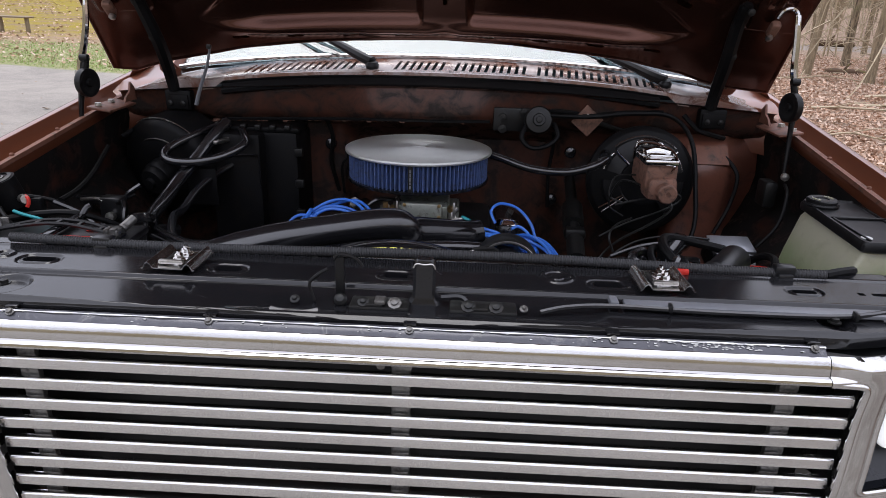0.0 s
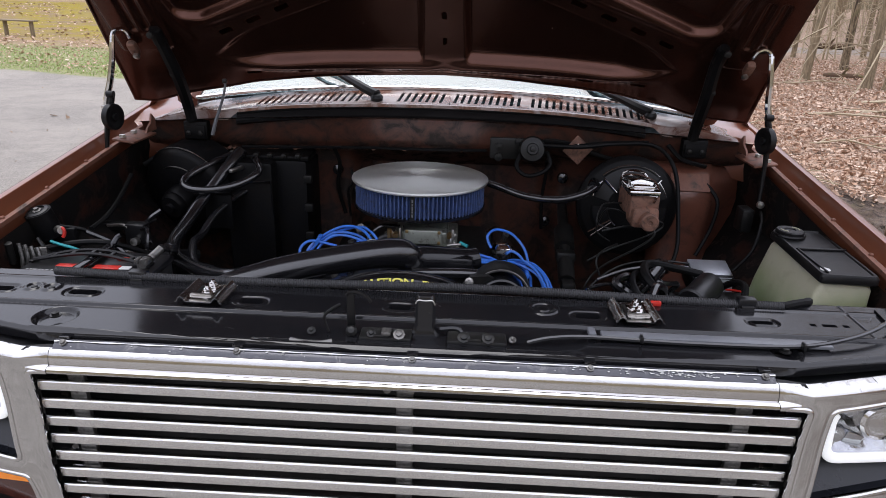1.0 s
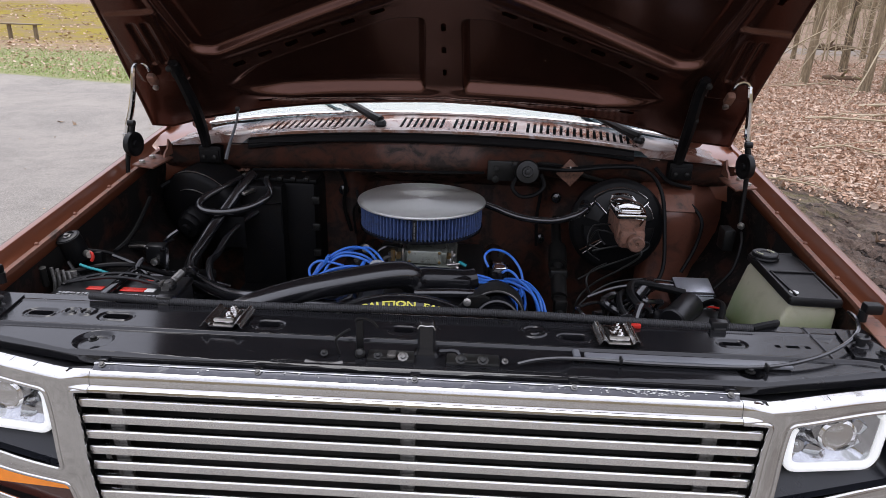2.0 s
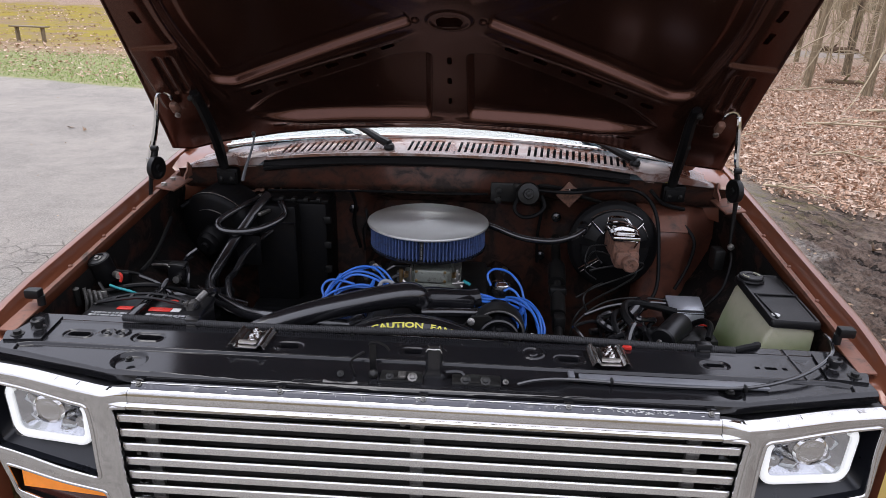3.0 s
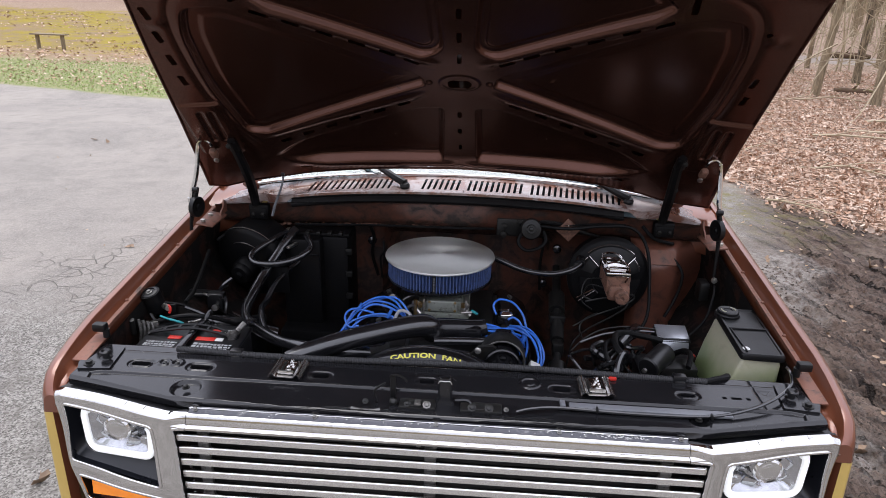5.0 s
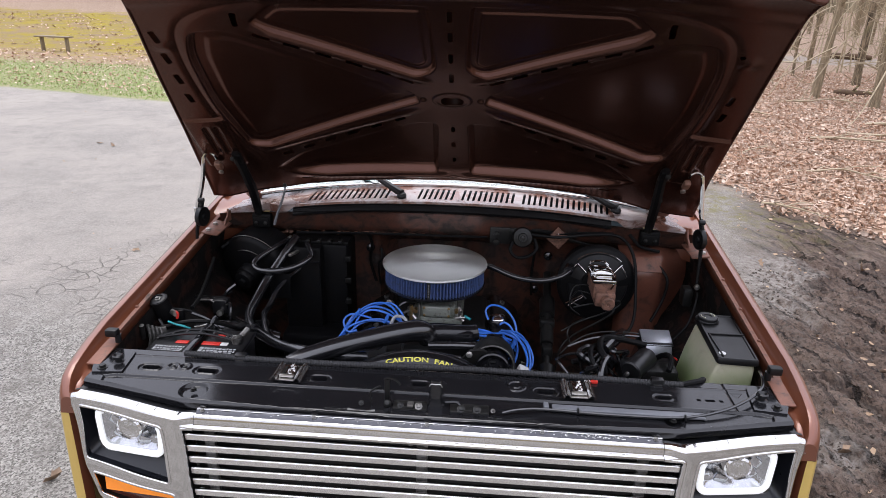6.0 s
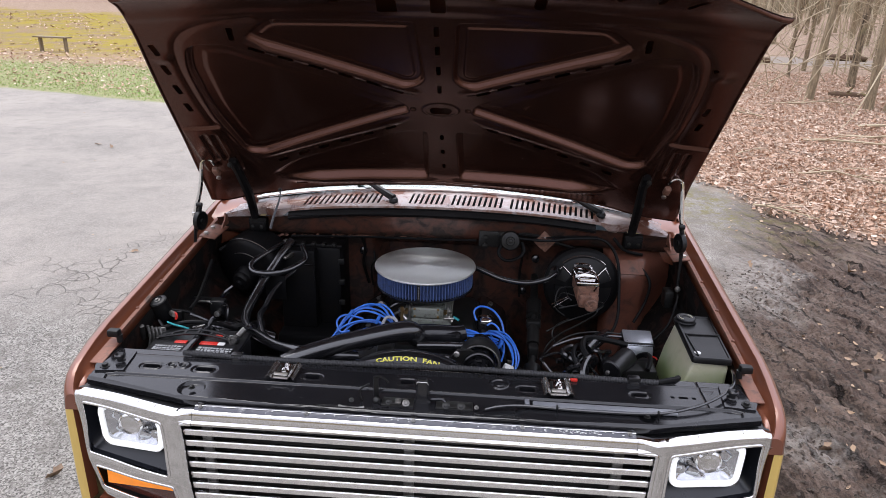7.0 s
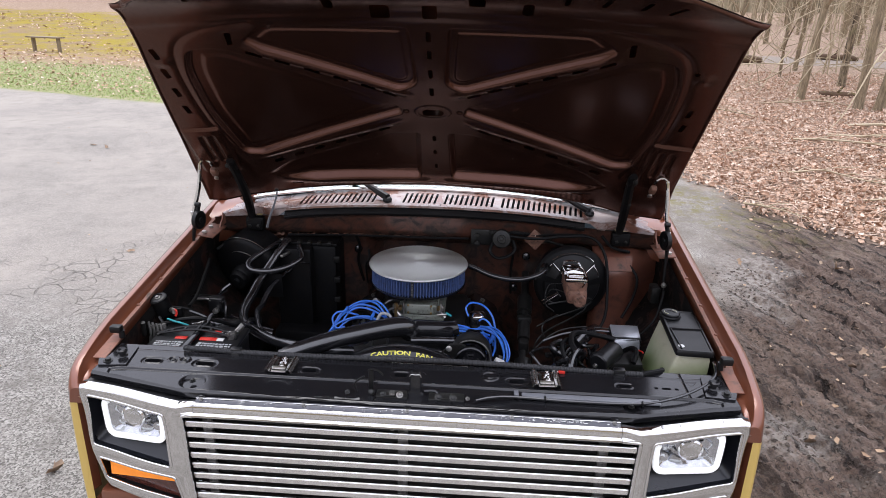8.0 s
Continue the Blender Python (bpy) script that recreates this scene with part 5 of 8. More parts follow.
def bolder(v, f, grow=0.00045):
    """Letters with their strokes widened along the outline."""
    edges = {}
    for q in f:
        for a, b in zip(q, q[1:] + q[:1]):
            edges[(a, b)] = 1
    push = {}
    for a, b in edges:
        if (b, a) not in edges:
            dx, dy = v[b][0] - v[a][0], v[b][1] - v[a][1]
            k = math.hypot(dx, dy) or 1
            for c in (a, b):
                ox, oy = push.get(c, (0.0, 0.0))
                push[c] = (ox + dy / k, oy - dx / k)
    out = []
    for i, p in enumerate(v):
        ox, oy = push.get(i, (0.0, 0.0))
        k = math.hypot(ox, oy) or 1
        out.append((p[0] + ox / k * grow * 1.6, p[1] + oy / k * grow * 1.6, p[2]))
    return out


AC = (-0.0474, 0.9)


def air_cleaner():
    m = Matrix.Translation((AC[0], AC[1], 0.97)) @ Matrix.Rotation(radians(-0.9), 4, "X")
    lid = Geo().lathe([(0.1655, -0.003), (0.17, -0.001), (0.1715, 0.002), (0.1705, 0.0055), (0.165, 0.008), (0.1, 0.0095), (0.03, 0.01), (0.0, 0.01)], m, 96)
    p = part("air_cleaner", lid, SPUN, truck, "round air cleaner with a spun aluminium lid and blue filter", 30)
    part("filter", Geo().lathe([(0.16, -0.062), (0.162, -0.06), (0.162, -0.004), (0.159, -0.002)], m, 400, wave=lambda k: 1.0 if k % 4 in (0, 1) else 0.925), BLUE_FILTER, p, "pleated blue filter element", 20)
    part("base", Geo().lathe([(0.05, -0.105), (0.055, -0.078), (0.1, -0.075), (0.15, -0.069), (0.165, -0.066), (0.1655, -0.0605), (0.16, -0.0585)], m, 64), BLACK_GLOSS, p)
    a0, r = -math.pi / 2 - 0.035, 0.1635

    def rim(d, z, k=0.0):
        return tuple(m @ Vector(((r - k) * math.cos(a0 + d), (r - k) * math.sin(a0 + d), z)))
    part("seam_strip", Geo().loft([[rim(d, z, 0.0005) for d in (-0.03, 0, 0.03)] for z in (-0.06, -0.003)], closed=False), BLACK, p)
    t = Geo()
    for k, (h, w) in enumerate(((0.0075, 0.012), (0.006, 0.01), (0.009, 0.012), (0.005, 0.01), (0.0075, 0.012))):
        z = -0.014 - 0.0088 * k
        t.add([rim(-w, z - h / 2), rim(w, z - h / 2), rim(w, z + h / 2), rim(-w, z + h / 2)], [(0, 1, 2, 3)])
    part("seam_marks", t, GREY, p, "small pale marks down the seam")
    return p


air_cleaner()


def carburettor():
    g = Geo().box((-0.028, 0.83, 0.858), (0.115, 0.13, 0.035), 0.006).box((-0.028, 0.765, 0.868), (0.08, 0.03, 0.028), 0.004).box((-0.028, 0.85, 0.83), (0.16, 0.19, 0.03), 0.008)
    p = part("carburettor", g, CARB_METAL, truck, "dull metal carburettor below the air cleaner")
    for x in (-0.1, 0.05):
        part("linkage", Geo().tube([(x, 0.76, 0.875), (x - 0.01, 0.755, 0.86), (x + 0.006, 0.75, 0.84)], 0.006, 8).cyl((x - 0.012, 0.765, 0.872), (x - 0.012, 0.765, 0.845), 0.009), STEEL, p)
    part("bowl", Geo().box((-0.028, 0.752, 0.868), (0.088, 0.012, 0.034), 0.003), CARB_METAL, p)
    for x, z in ((-0.066, 0.882), (0.01, 0.882), (-0.066, 0.856), (0.01, 0.856)):
        part("screw", Geo().lathe([(0.004, 0), (0.004, 0.003), (0, 0.004)], axis((x, 0.746, z), (0, -1, 0)), 8), BRASS, p)
    for q, w, r in (((-0.093, 0.755, 0.872), (-0.093, 0.735, 0.872), 0.007), ((-0.108, 0.75, 0.885), (-0.108, 0.75, 0.83), 0.006), ((0.034, 0.75, 0.878), (0.034, 0.735, 0.876), 0.006)):
        part("brass_fitting", Geo().cyl(q, w, r, n=6), BRASS, p, "dull brass fuel fitting")
    part("bracket", Geo().box((0.042, 0.76, 0.865), (0.006, 0.03, 0.05), 0.001), STEEL, p)
    part("bracket", Geo().box((-0.082, 0.77, 0.858), (0.005, 0.04, 0.06), 0.001), STEEL, p)
    part("throttle_rod", Geo().cyl((0.03, 0.748, 0.85), (0.062, 0.744, 0.856), 0.0035), STEEL, p)
    part("plug", Geo().cyl((0.06, 0.75, 0.858), (0.078, 0.74, 0.853), 0.0042), TEAL, p, "teal vacuum plug")
    part("fuel_line", Geo().tube([(-0.1, 0.76, 0.862), (-0.125, 0.745, 0.865), (-0.14, 0.74, 0.845), (-0.15, 0.74, 0.81)], 0.005, 8), RUBBER_GREY, p)
    part("vacuum_hose", Geo().tube([(-0.08, 0.8, 0.875), (-0.13, 0.78, 0.88), (-0.16, 0.77, 0.855), (-0.165, 0.76, 0.83)], 0.004, 7), RUBBER, p)
    part("cap_port", Geo().lathe([(0.011, 0), (0.011, 0.02), (0, 0.022)], axis((-0.175, 0.8, 0.862), (-0.3, -0.6, 0.4)), 12), CAST, p)
    return p


carburettor()


def engine():
    g = Geo().box((-0.02, 0.8, 0.79), (0.3, 0.42, 0.06), 0.02).box((-0.02, 0.8, 0.68), (0.46, 0.5, 0.24), 0.05).box((0, 0.62, 0.73), (0.24, 0.1, 0.24), 0.03)
    g.box((-0.02, 0.8, 0.52), (0.3, 0.5, 0.2), 0.03)
    p = part("engine_block", g, BLACK_GRIME, truck, "grimy black engine block and manifold")
    for s in (-1, 1):
        c = Geo().box((-0.02 + s * 0.2, 0.83, 0.755), (0.12, 0.46, 0.07), 0.025, Matrix.Rotation(radians(s * 35), 3, "Y"))
        part("valve_cover", c, BLACK_GLOSS, p, "black valve cover")
        for k in range(4):
            part("header_bolt", Geo().lathe([(0.009, 0), (0.009, 0.01), (0, 0.011)], axis((-0.02 + s * 0.2, 0.66 + 0.11 * k, 0.795), (s * 0.4, 0, 1)), 6), CAST, p)
    part("thermostat_housing", Geo().box((0.02, 0.62, 0.862), (0.15, 0.07, 0.045), 0.018).tube([(0.1, 0.63, 0.868), (0.07, 0.62, 0.866), (-0.02, 0.6, 0.872), (-0.05, 0.57, 0.878)], [0.024, 0.026, 0.03, 0.032], 12), BLACK_GLOSS, p)
    part("bypass_hose", Geo().tube([(-0.035, 0.545, 0.86), (0.04, 0.55, 0.862), (0.1, 0.56, 0.858), (0.15, 0.6, 0.84)], 0.012, 10), RUBBER, p)
    part("bypass_hose", Geo().tube([(-0.035, 0.53, 0.84), (0.03, 0.53, 0.836), (0.09, 0.53, 0.83)], 0.01, 10), RUBBER, p)
    part("bracket", Geo().prism([(0.045, 0.79), (0.175, 0.8), (0.17, 0.86), (0.12, 0.885), (0.085, 0.882), (0.05, 0.84)], 0.012, Matrix(((1, 0, 0, 0), (0, 0, -1, 0.5), (0, 1, 0, 0), (0, 0, 0, 1)))), BLACK_GRIME, p)
    part("bolt", Geo().lathe([(0.009, 0), (0.009, 0.005), (0.005, 0.006), (0.005, 0.012), (0, 0.012)], axis((0.083, 0.487, 0.872), (0, -1, 0.3)), 8), STEEL, p)
    part("spark_boot", Geo().tube([(-0.105, 0.66, 0.845), (-0.12, 0.69, 0.868), (-0.15, 0.7, 0.868), (-0.165, 0.69, 0.84)], 0.005, 8), GREY_LABEL, p, "pale ringed fitting")
    part("cap_body", Geo().lathe([(0.026, -0.02), (0.027, 0.0), (0.026, 0.012), (0.02, 0.02)], axis((0.163, 0.80, 0.815), (0, 0.25, 1)), 20), BLACK_GLOSS, p)
    part("chrome_cap", Geo().lathe([(0.028, 0.011), (0.03, 0.013), (0.025, 0.023), (0.021, 0.025), (0.019, 0.023)], axis((0.163, 0.80, 0.815), (0, 0.25, 1)), 20), CHROME, p, "chrome breather cap")
    part("cap_top", Geo().lathe([(0.02, 0.021), (0.012, 0.023), (0, 0.024)], axis((0.163, 0.80, 0.815), (0, 0.25, 1)), 20), BLACK, p)
    return p


engine()


def compressor():
    c = Vector((0.148, 0.47, 0.838))
    m = axis(c, (0, -1, 0.12))
    g = Geo().lathe([(0.045, -0.16), (0.047, -0.02), (0.0475, -0.014), (0.0475, 0.0), (0.044, 0.003), (0.041, -0.003), (0.038, 0.001), (0.034, -0.004), (0.028, -0.004), (0.017, 0.002), (0.008, 0.003), (0.007, 0.008), (0.0, 0.008)], m, 48)
    p = part("compressor", g, BLACK_GLOSS, truck, "black belt pulley and compressor")
    part("guard", Geo().loft([[tuple(m @ Vector((r * math.cos(a), r * math.sin(a), z))) for a in [-0.35 + 3.6 * k / 30 for k in range(31)]] for r, z in ((0.052, -0.1), (0.061, -0.095), (0.063, -0.085), (0.063, -0.035), (0.061, -0.03), (0.054, -0.03), (0.054, -0.045))], closed=False), BLACK_GRIME, p, "black belt guard")
    part("guard_edge", Geo().tube([tuple(m @ Vector((0.058 * math.cos(a), 0.058 * math.sin(a), -0.029))) for a in [-0.3 + 3.5 * k / 24 for k in range(25)]], 0.0022, 6, smooth=False), CAST, p)
    for k in range(5):
        a = 1.257 * k + 0.3
        part("opening", Geo().tube([tuple(m @ Vector((0.023 * math.cos(a + d), 0.023 * math.sin(a + d), -0.0005))) for d in (-0.35, -0.15, 0.15, 0.35)], [0.003, 0.005, 0.005, 0.003], 6), BLACK_DULL, p)
    part("fitting", Geo().box((0.228, 0.49, 0.815), (0.03, 0.04, 0.045), 0.004, Matrix.Rotation(0.4, 3, "Y")), WHITE, p, "pale connector block")
    return p


compressor()


def fan_and_radiator():
    sc = (-0.042, 0.634)
    R = 0.272
    g = Geo()
    rows = []
    for y, r in ((0.42, 0.27), (0.41, 0.289), (0.395, 0.2955), (0.366, 0.2955), (0.3595, 0.2925), (0.347, 0.2745), (0.342, 0.26), (0.336, 0.17)):
        rows.append([(sc[0] + r * math.sin(a), y, sc[1] + r * math.cos(a)) for a in [(-1.35 + 2.7 * k / 40) for k in range(41)]])
    g.loft(rows, closed=False)
    p = part("fan_shroud", g, BLACK_GLOSS, truck, "black plastic fan shroud with yellow warning lettering")
    v, f = text_mesh("CAUTION  FAN", 0.03)
    v = bolder(v, f, 0.0009)
    out = []
    wide = max(p[0] for p in v) - min(p[0] for p in v)
    # the lettering runs along the arc on the sloping front edge
    for x, y, z in v:
        a, t = x / wide * 0.17 / 0.285, 0.5 + 0.62 * y / 0.0225
        r = 0.2765 + 0.0155 * t
        out.append((sc[0] + (r + 0.0012) * math.sin(a), 0.3475 + 0.0105 * t, sc[1] + (r + 0.0012) * math.cos(a)))
    part("lettering", Geo().add(out, f), YELLOW, p, "yellow words CAUTION FAN", 180)
    rad = Geo().box((0, 0.31, 0.68), (1.0, 0.03, 0.42), 0.008).box((0, 0.305, 0.895), (0.9, 0.045, 0.03), 0.012)
    r = part("radiator", rad, BLACK_GRIME, truck, "black radiator behind the support panel")
    flag = part("red_flag", Geo().box((0.382, 0.259, 0.9475), (0.018, 0.008, 0.009), 0.003), RED, r, "red plastic tab beside the conduit")
    part("white_end", Geo().box((0.366, 0.259, 0.9468), (0.014, 0.008, 0.006), 0.002), WHITE, flag)
    hose = Geo().tube([(-0.38, 0.36, 0.885), (-0.33, 0.385, 0.9), (-0.26, 0.43, 0.908), (-0.17, 0.49, 0.908), (-0.1, 0.535, 0.905), (-0.06, 0.56, 0.897), (-0.04, 0.575, 0.875)], [0.024, 0.025, 0.026, 0.028, 0.03, 0.032, 0.03], 20)
    part("radiator_hose", hose, RUBBER, truck, "thick black upper radiator hose")
    # crossmember, plus an unseen tray added to keep the bay floor dark
    part("crossmember_and_dark_tray", Geo().box((0, 0.3, 0.47), (1.5, 0.08, 0.1), 0.01).box((0, 0.75, 0.42), (1.5, 0.95, 0.02), 0.002), BLACK_GRIME, truck)


fan_and_radiator()


def plug_wires():
    """Blue ignition leads, one mesh each."""
    left = [
        [(-0.065, 0.66, 0.835), (-0.14, 0.68, 0.84), (-0.2, 0.69, 0.838), (-0.24, 0.7, 0.82), (-0.23, 0.74, 0.79)],
        [(-0.1, 0.7, 0.83), (-0.17, 0.72, 0.87), (-0.235, 0.74, 0.872), (-0.275, 0.73, 0.84), (-0.285, 0.7, 0.79)],
        [(-0.12, 0.7, 0.835), (-0.165, 0.74, 0.885), (-0.22, 0.76, 0.888), (-0.28, 0.75, 0.855), (-0.32, 0.72, 0.8), (-0.325, 0.7, 0.76)],
        [(-0.13, 0.73, 0.84), (-0.185, 0.76, 0.868), (-0.25, 0.76, 0.87), (-0.3, 0.74, 0.835), (-0.31, 0.71, 0.78)],
        [(-0.1, 0.665, 0.832), (-0.17, 0.7, 0.855), (-0.22, 0.71, 0.856), (-0.29, 0.71, 0.83), (-0.33, 0.69, 0.79), (-0.335, 0.67, 0.75)],
    ]
    left += [[(-0.09, 0.68, 0.838), (-0.15, 0.7, 0.846), (-0.21, 0.72, 0.846), (-0.26, 0.72, 0.835), (-0.3, 0.7, 0.8), (-0.31, 0.68, 0.76)],
             [(-0.11, 0.71, 0.842), (-0.15, 0.75, 0.88), (-0.19, 0.77, 0.885), (-0.26, 0.755, 0.862), (-0.305, 0.73, 0.82), (-0.335, 0.7, 0.78)],
             [(-0.23, 0.73, 0.85), (-0.29, 0.73, 0.86), (-0.315, 0.72, 0.84), (-0.3, 0.7, 0.815), (-0.27, 0.7, 0.82)]]
    right = [
        [(0.06, 0.64, 0.876), (0.1, 0.645, 0.87), (0.145, 0.66, 0.85), (0.19, 0.68, 0.8), (0.2, 0.7, 0.77)],
        [(0.065, 0.66, 0.862), (0.12, 0.67, 0.848), (0.17, 0.69, 0.822), (0.215, 0.7, 0.79), (0.22, 0.71, 0.75)],
        [(0.07, 0.625, 0.857), (0.12, 0.62, 0.84), (0.17, 0.63, 0.815), (0.2, 0.65, 0.79)],
        [(0.135, 0.77, 0.84), (0.125, 0.79, 0.862), (0.145, 0.8, 0.877), (0.185, 0.8, 0.867), (0.215, 0.78, 0.838), (0.225, 0.75, 0.808)],
        [(0.17, 0.75, 0.835), (0.185, 0.76, 0.838), (0.205, 0.75, 0.828), (0.215, 0.73, 0.808), (0.215, 0.71, 0.785)],
        [(0.18, 0.74, 0.82), (0.225, 0.71, 0.83), (0.255, 0.66, 0.82), (0.27, 0.62, 0.79), (0.255, 0.6, 0.76), (0.225, 0.59, 0.755)],
        [(0.17, 0.73, 0.82), (0.215, 0.69, 0.835), (0.25, 0.65, 0.825), (0.262, 0.61, 0.785), (0.25, 0.58, 0.75)],
        [(0.06, 0.61, 0.872), (0.1, 0.61, 0.868), (0.14, 0.63, 0.855), (0.18, 0.66, 0.838), (0.205, 0.68, 0.82)],
        [(0.062, 0.635, 0.868), (0.11, 0.64, 0.86), (0.15, 0.66, 0.85), (0.19, 0.69, 0.835), (0.24, 0.67, 0.815), (0.255, 0.63, 0.785)],
        [(0.175, 0.72, 0.83), (0.205, 0.68, 0.845), (0.235, 0.62, 0.84), (0.25, 0.575, 0.81), (0.235, 0.545, 0.785), (0.21, 0.53, 0.775)],
        [(0.18, 0.74, 0.81), (0.2, 0.68, 0.8), (0.205, 0.63, 0.775), (0.2, 0.6, 0.74)],
        [(0.19, 0.75, 0.815), (0.22, 0.7, 0.81), (0.225, 0.66, 0.79), (0.215, 0.63, 0.765)],
    ]
    for pts in left + right:
        part("spark_plug_wire", Geo().tube([(x, y, z - (0.006 if x < 0 else 0.0)) for x, y, z in pts], 0.0034, 8), BLUE_WIRE, truck, "blue ignition lead")
    for p in ((-0.275, 0.74, 0.854), (-0.18, 0.71, 0.854), (-0.315, 0.715, 0.794), (0.212, 0.67, 0.812)):
        part("wire_loom", Geo().box(p, (0.01, 0.028, 0.024), 0.004, Matrix.Rotation(0.5, 3, "Y")), BLUE_WIRE, truck)


plug_wires()


def battery():
    b = Geo().box((-0.645, 0.42, 0.79), (0.25, 0.17, 0.19), 0.008)
    p = part("battery", b, BLACK, truck, "black battery with red and white labels in the corner of the bay")
    part("lid", Geo().box((-0.645, 0.42, 0.888), (0.255, 0.176, 0.014), 0.005), BLACK, p)
    for x, y, w, d in ((-0.692, 0.424, 0.034, 0.016), (-0.612, 0.424, 0.05, 0.018), (-0.6, 0.468, 0.022, 0.014)):
        part("red_label", Geo().box((x, y, 0.8962), (w, d, 0.002), 0.0008), RED, p)
    for x, y, w, d in ((-0.576, 0.424, 0.02, 0.016), (-0.572, 0.468, 0.03, 0.014)):
        part("white_label", Geo().box((x, y, 0.8962), (w, d, 0.002), 0.0008), WHITE, p)
    random.seed(8)
    for x0, x1 in ((-0.757, -0.672), (-0.635, -0.532)):
        part("printed_label", Geo().box(((x0 + x1) / 2, 0.388, 0.8958), (x1 - x0, 0.032, 0.0014), 0.0006), BLACK_SATIN, p, "dark printed label with unreadable pale marks")
        for row, (yy, hh) in enumerate(((0.396, 0.009), (0.384, 0.008), (0.376, 0.004))):
            x = x0 + 0.003
            while x < x1 - 0.006:
                w = random.uniform(0.003, 0.011)
                w = min(w, x1 - 0.002 - x)
                part("print_bar", Geo().box((x + w / 2, yy + random.uniform(-0.001, 0.001), 0.897), (w, hh * random.uniform(0.6, 1.0), 0.001), 0.0003, seg=1), GREY_LABEL, p)
                x += w + random.uniform(0.0015, 0.004)
    part("hold_down", Geo().box((-0.65, 0.42, 0.905), (0.018, 0.2, 0.008), 0.003).tube([(-0.65, 0.515, 0.9), (-0.645, 0.53, 0.915), (-0.638, 0.535, 0.92)], 0.006, 8).box((-0.65, 0.325, 0.893), (0.03, 0.02, 0.03), 0.004), BLACK_GLOSS, p, "black hold-down strap")
    # flat carrying strap that arches over the lid, with openings along it
    strap = Geo()
    arc = [(-0.765 + 0.23 * t, 0.44 + 0.012 * math.sin(math.pi * t), 0.898 + 0.017 * math.sin(math.pi * t)) for t in [i / 12 for i in range(13)]]
    for off in (-0.011, 0.011):
        strap.tube([(x, y + off * min(1.0, 4 * t * (1 - t) + 0.25), z) for (x, y, z), t in zip(arc, [i / 12 for i in range(13)])], 0.0036, 6)
    for k in (0, 2, 4, 6, 8, 10, 12):
        x, y, z = arc[k]
        strap.box((x, y, z), (0.008, 0.022, 0.004), 0.001)
    part("carrying_strap", strap, BLACK_SATIN, p, "black slotted carrying strap")
    cl = Geo().box((-0.545, 0.445, 0.902), (0.018, 0.03, 0.016), 0.004).cyl((-0.54, 0.455, 0.906), (-0.528, 0.478, 0.918), 0.008).box((-0.553, 0.432, 0.91), (0.008, 0.022, 0.01), 0.003)
    part("terminal_clamp", cl, CAST, p, "bright metal battery clamp")
    part("terminal", Geo().lathe([(0.011, 0), (0.009, 0.02), (0, 0.021)], axis((-0.548, 0.436, 0.892), (0, 0, 1)), 12), CAST, p)
    part("cable", Geo().tube([(-0.528, 0.478, 0.918), (-0.52, 0.52, 0.905), (-0.56, 0.6, 0.86), (-0.6, 0.66, 0.78)], 0.009, 8), RUBBER, p)
    part("cable", Geo().tube([(-0.8, 0.47, 0.9), (-0.73, 0.52, 0.905), (-0.66, 0.54, 0.9), (-0.6, 0.6, 0.85)], 0.006, 8), BLACK_DULL, p)
    part("tray", Geo().box((-0.645, 0.42, 0.685), (0.27, 0.21, 0.02), 0.004), BLACK_GRIME, p)
    return p


battery()


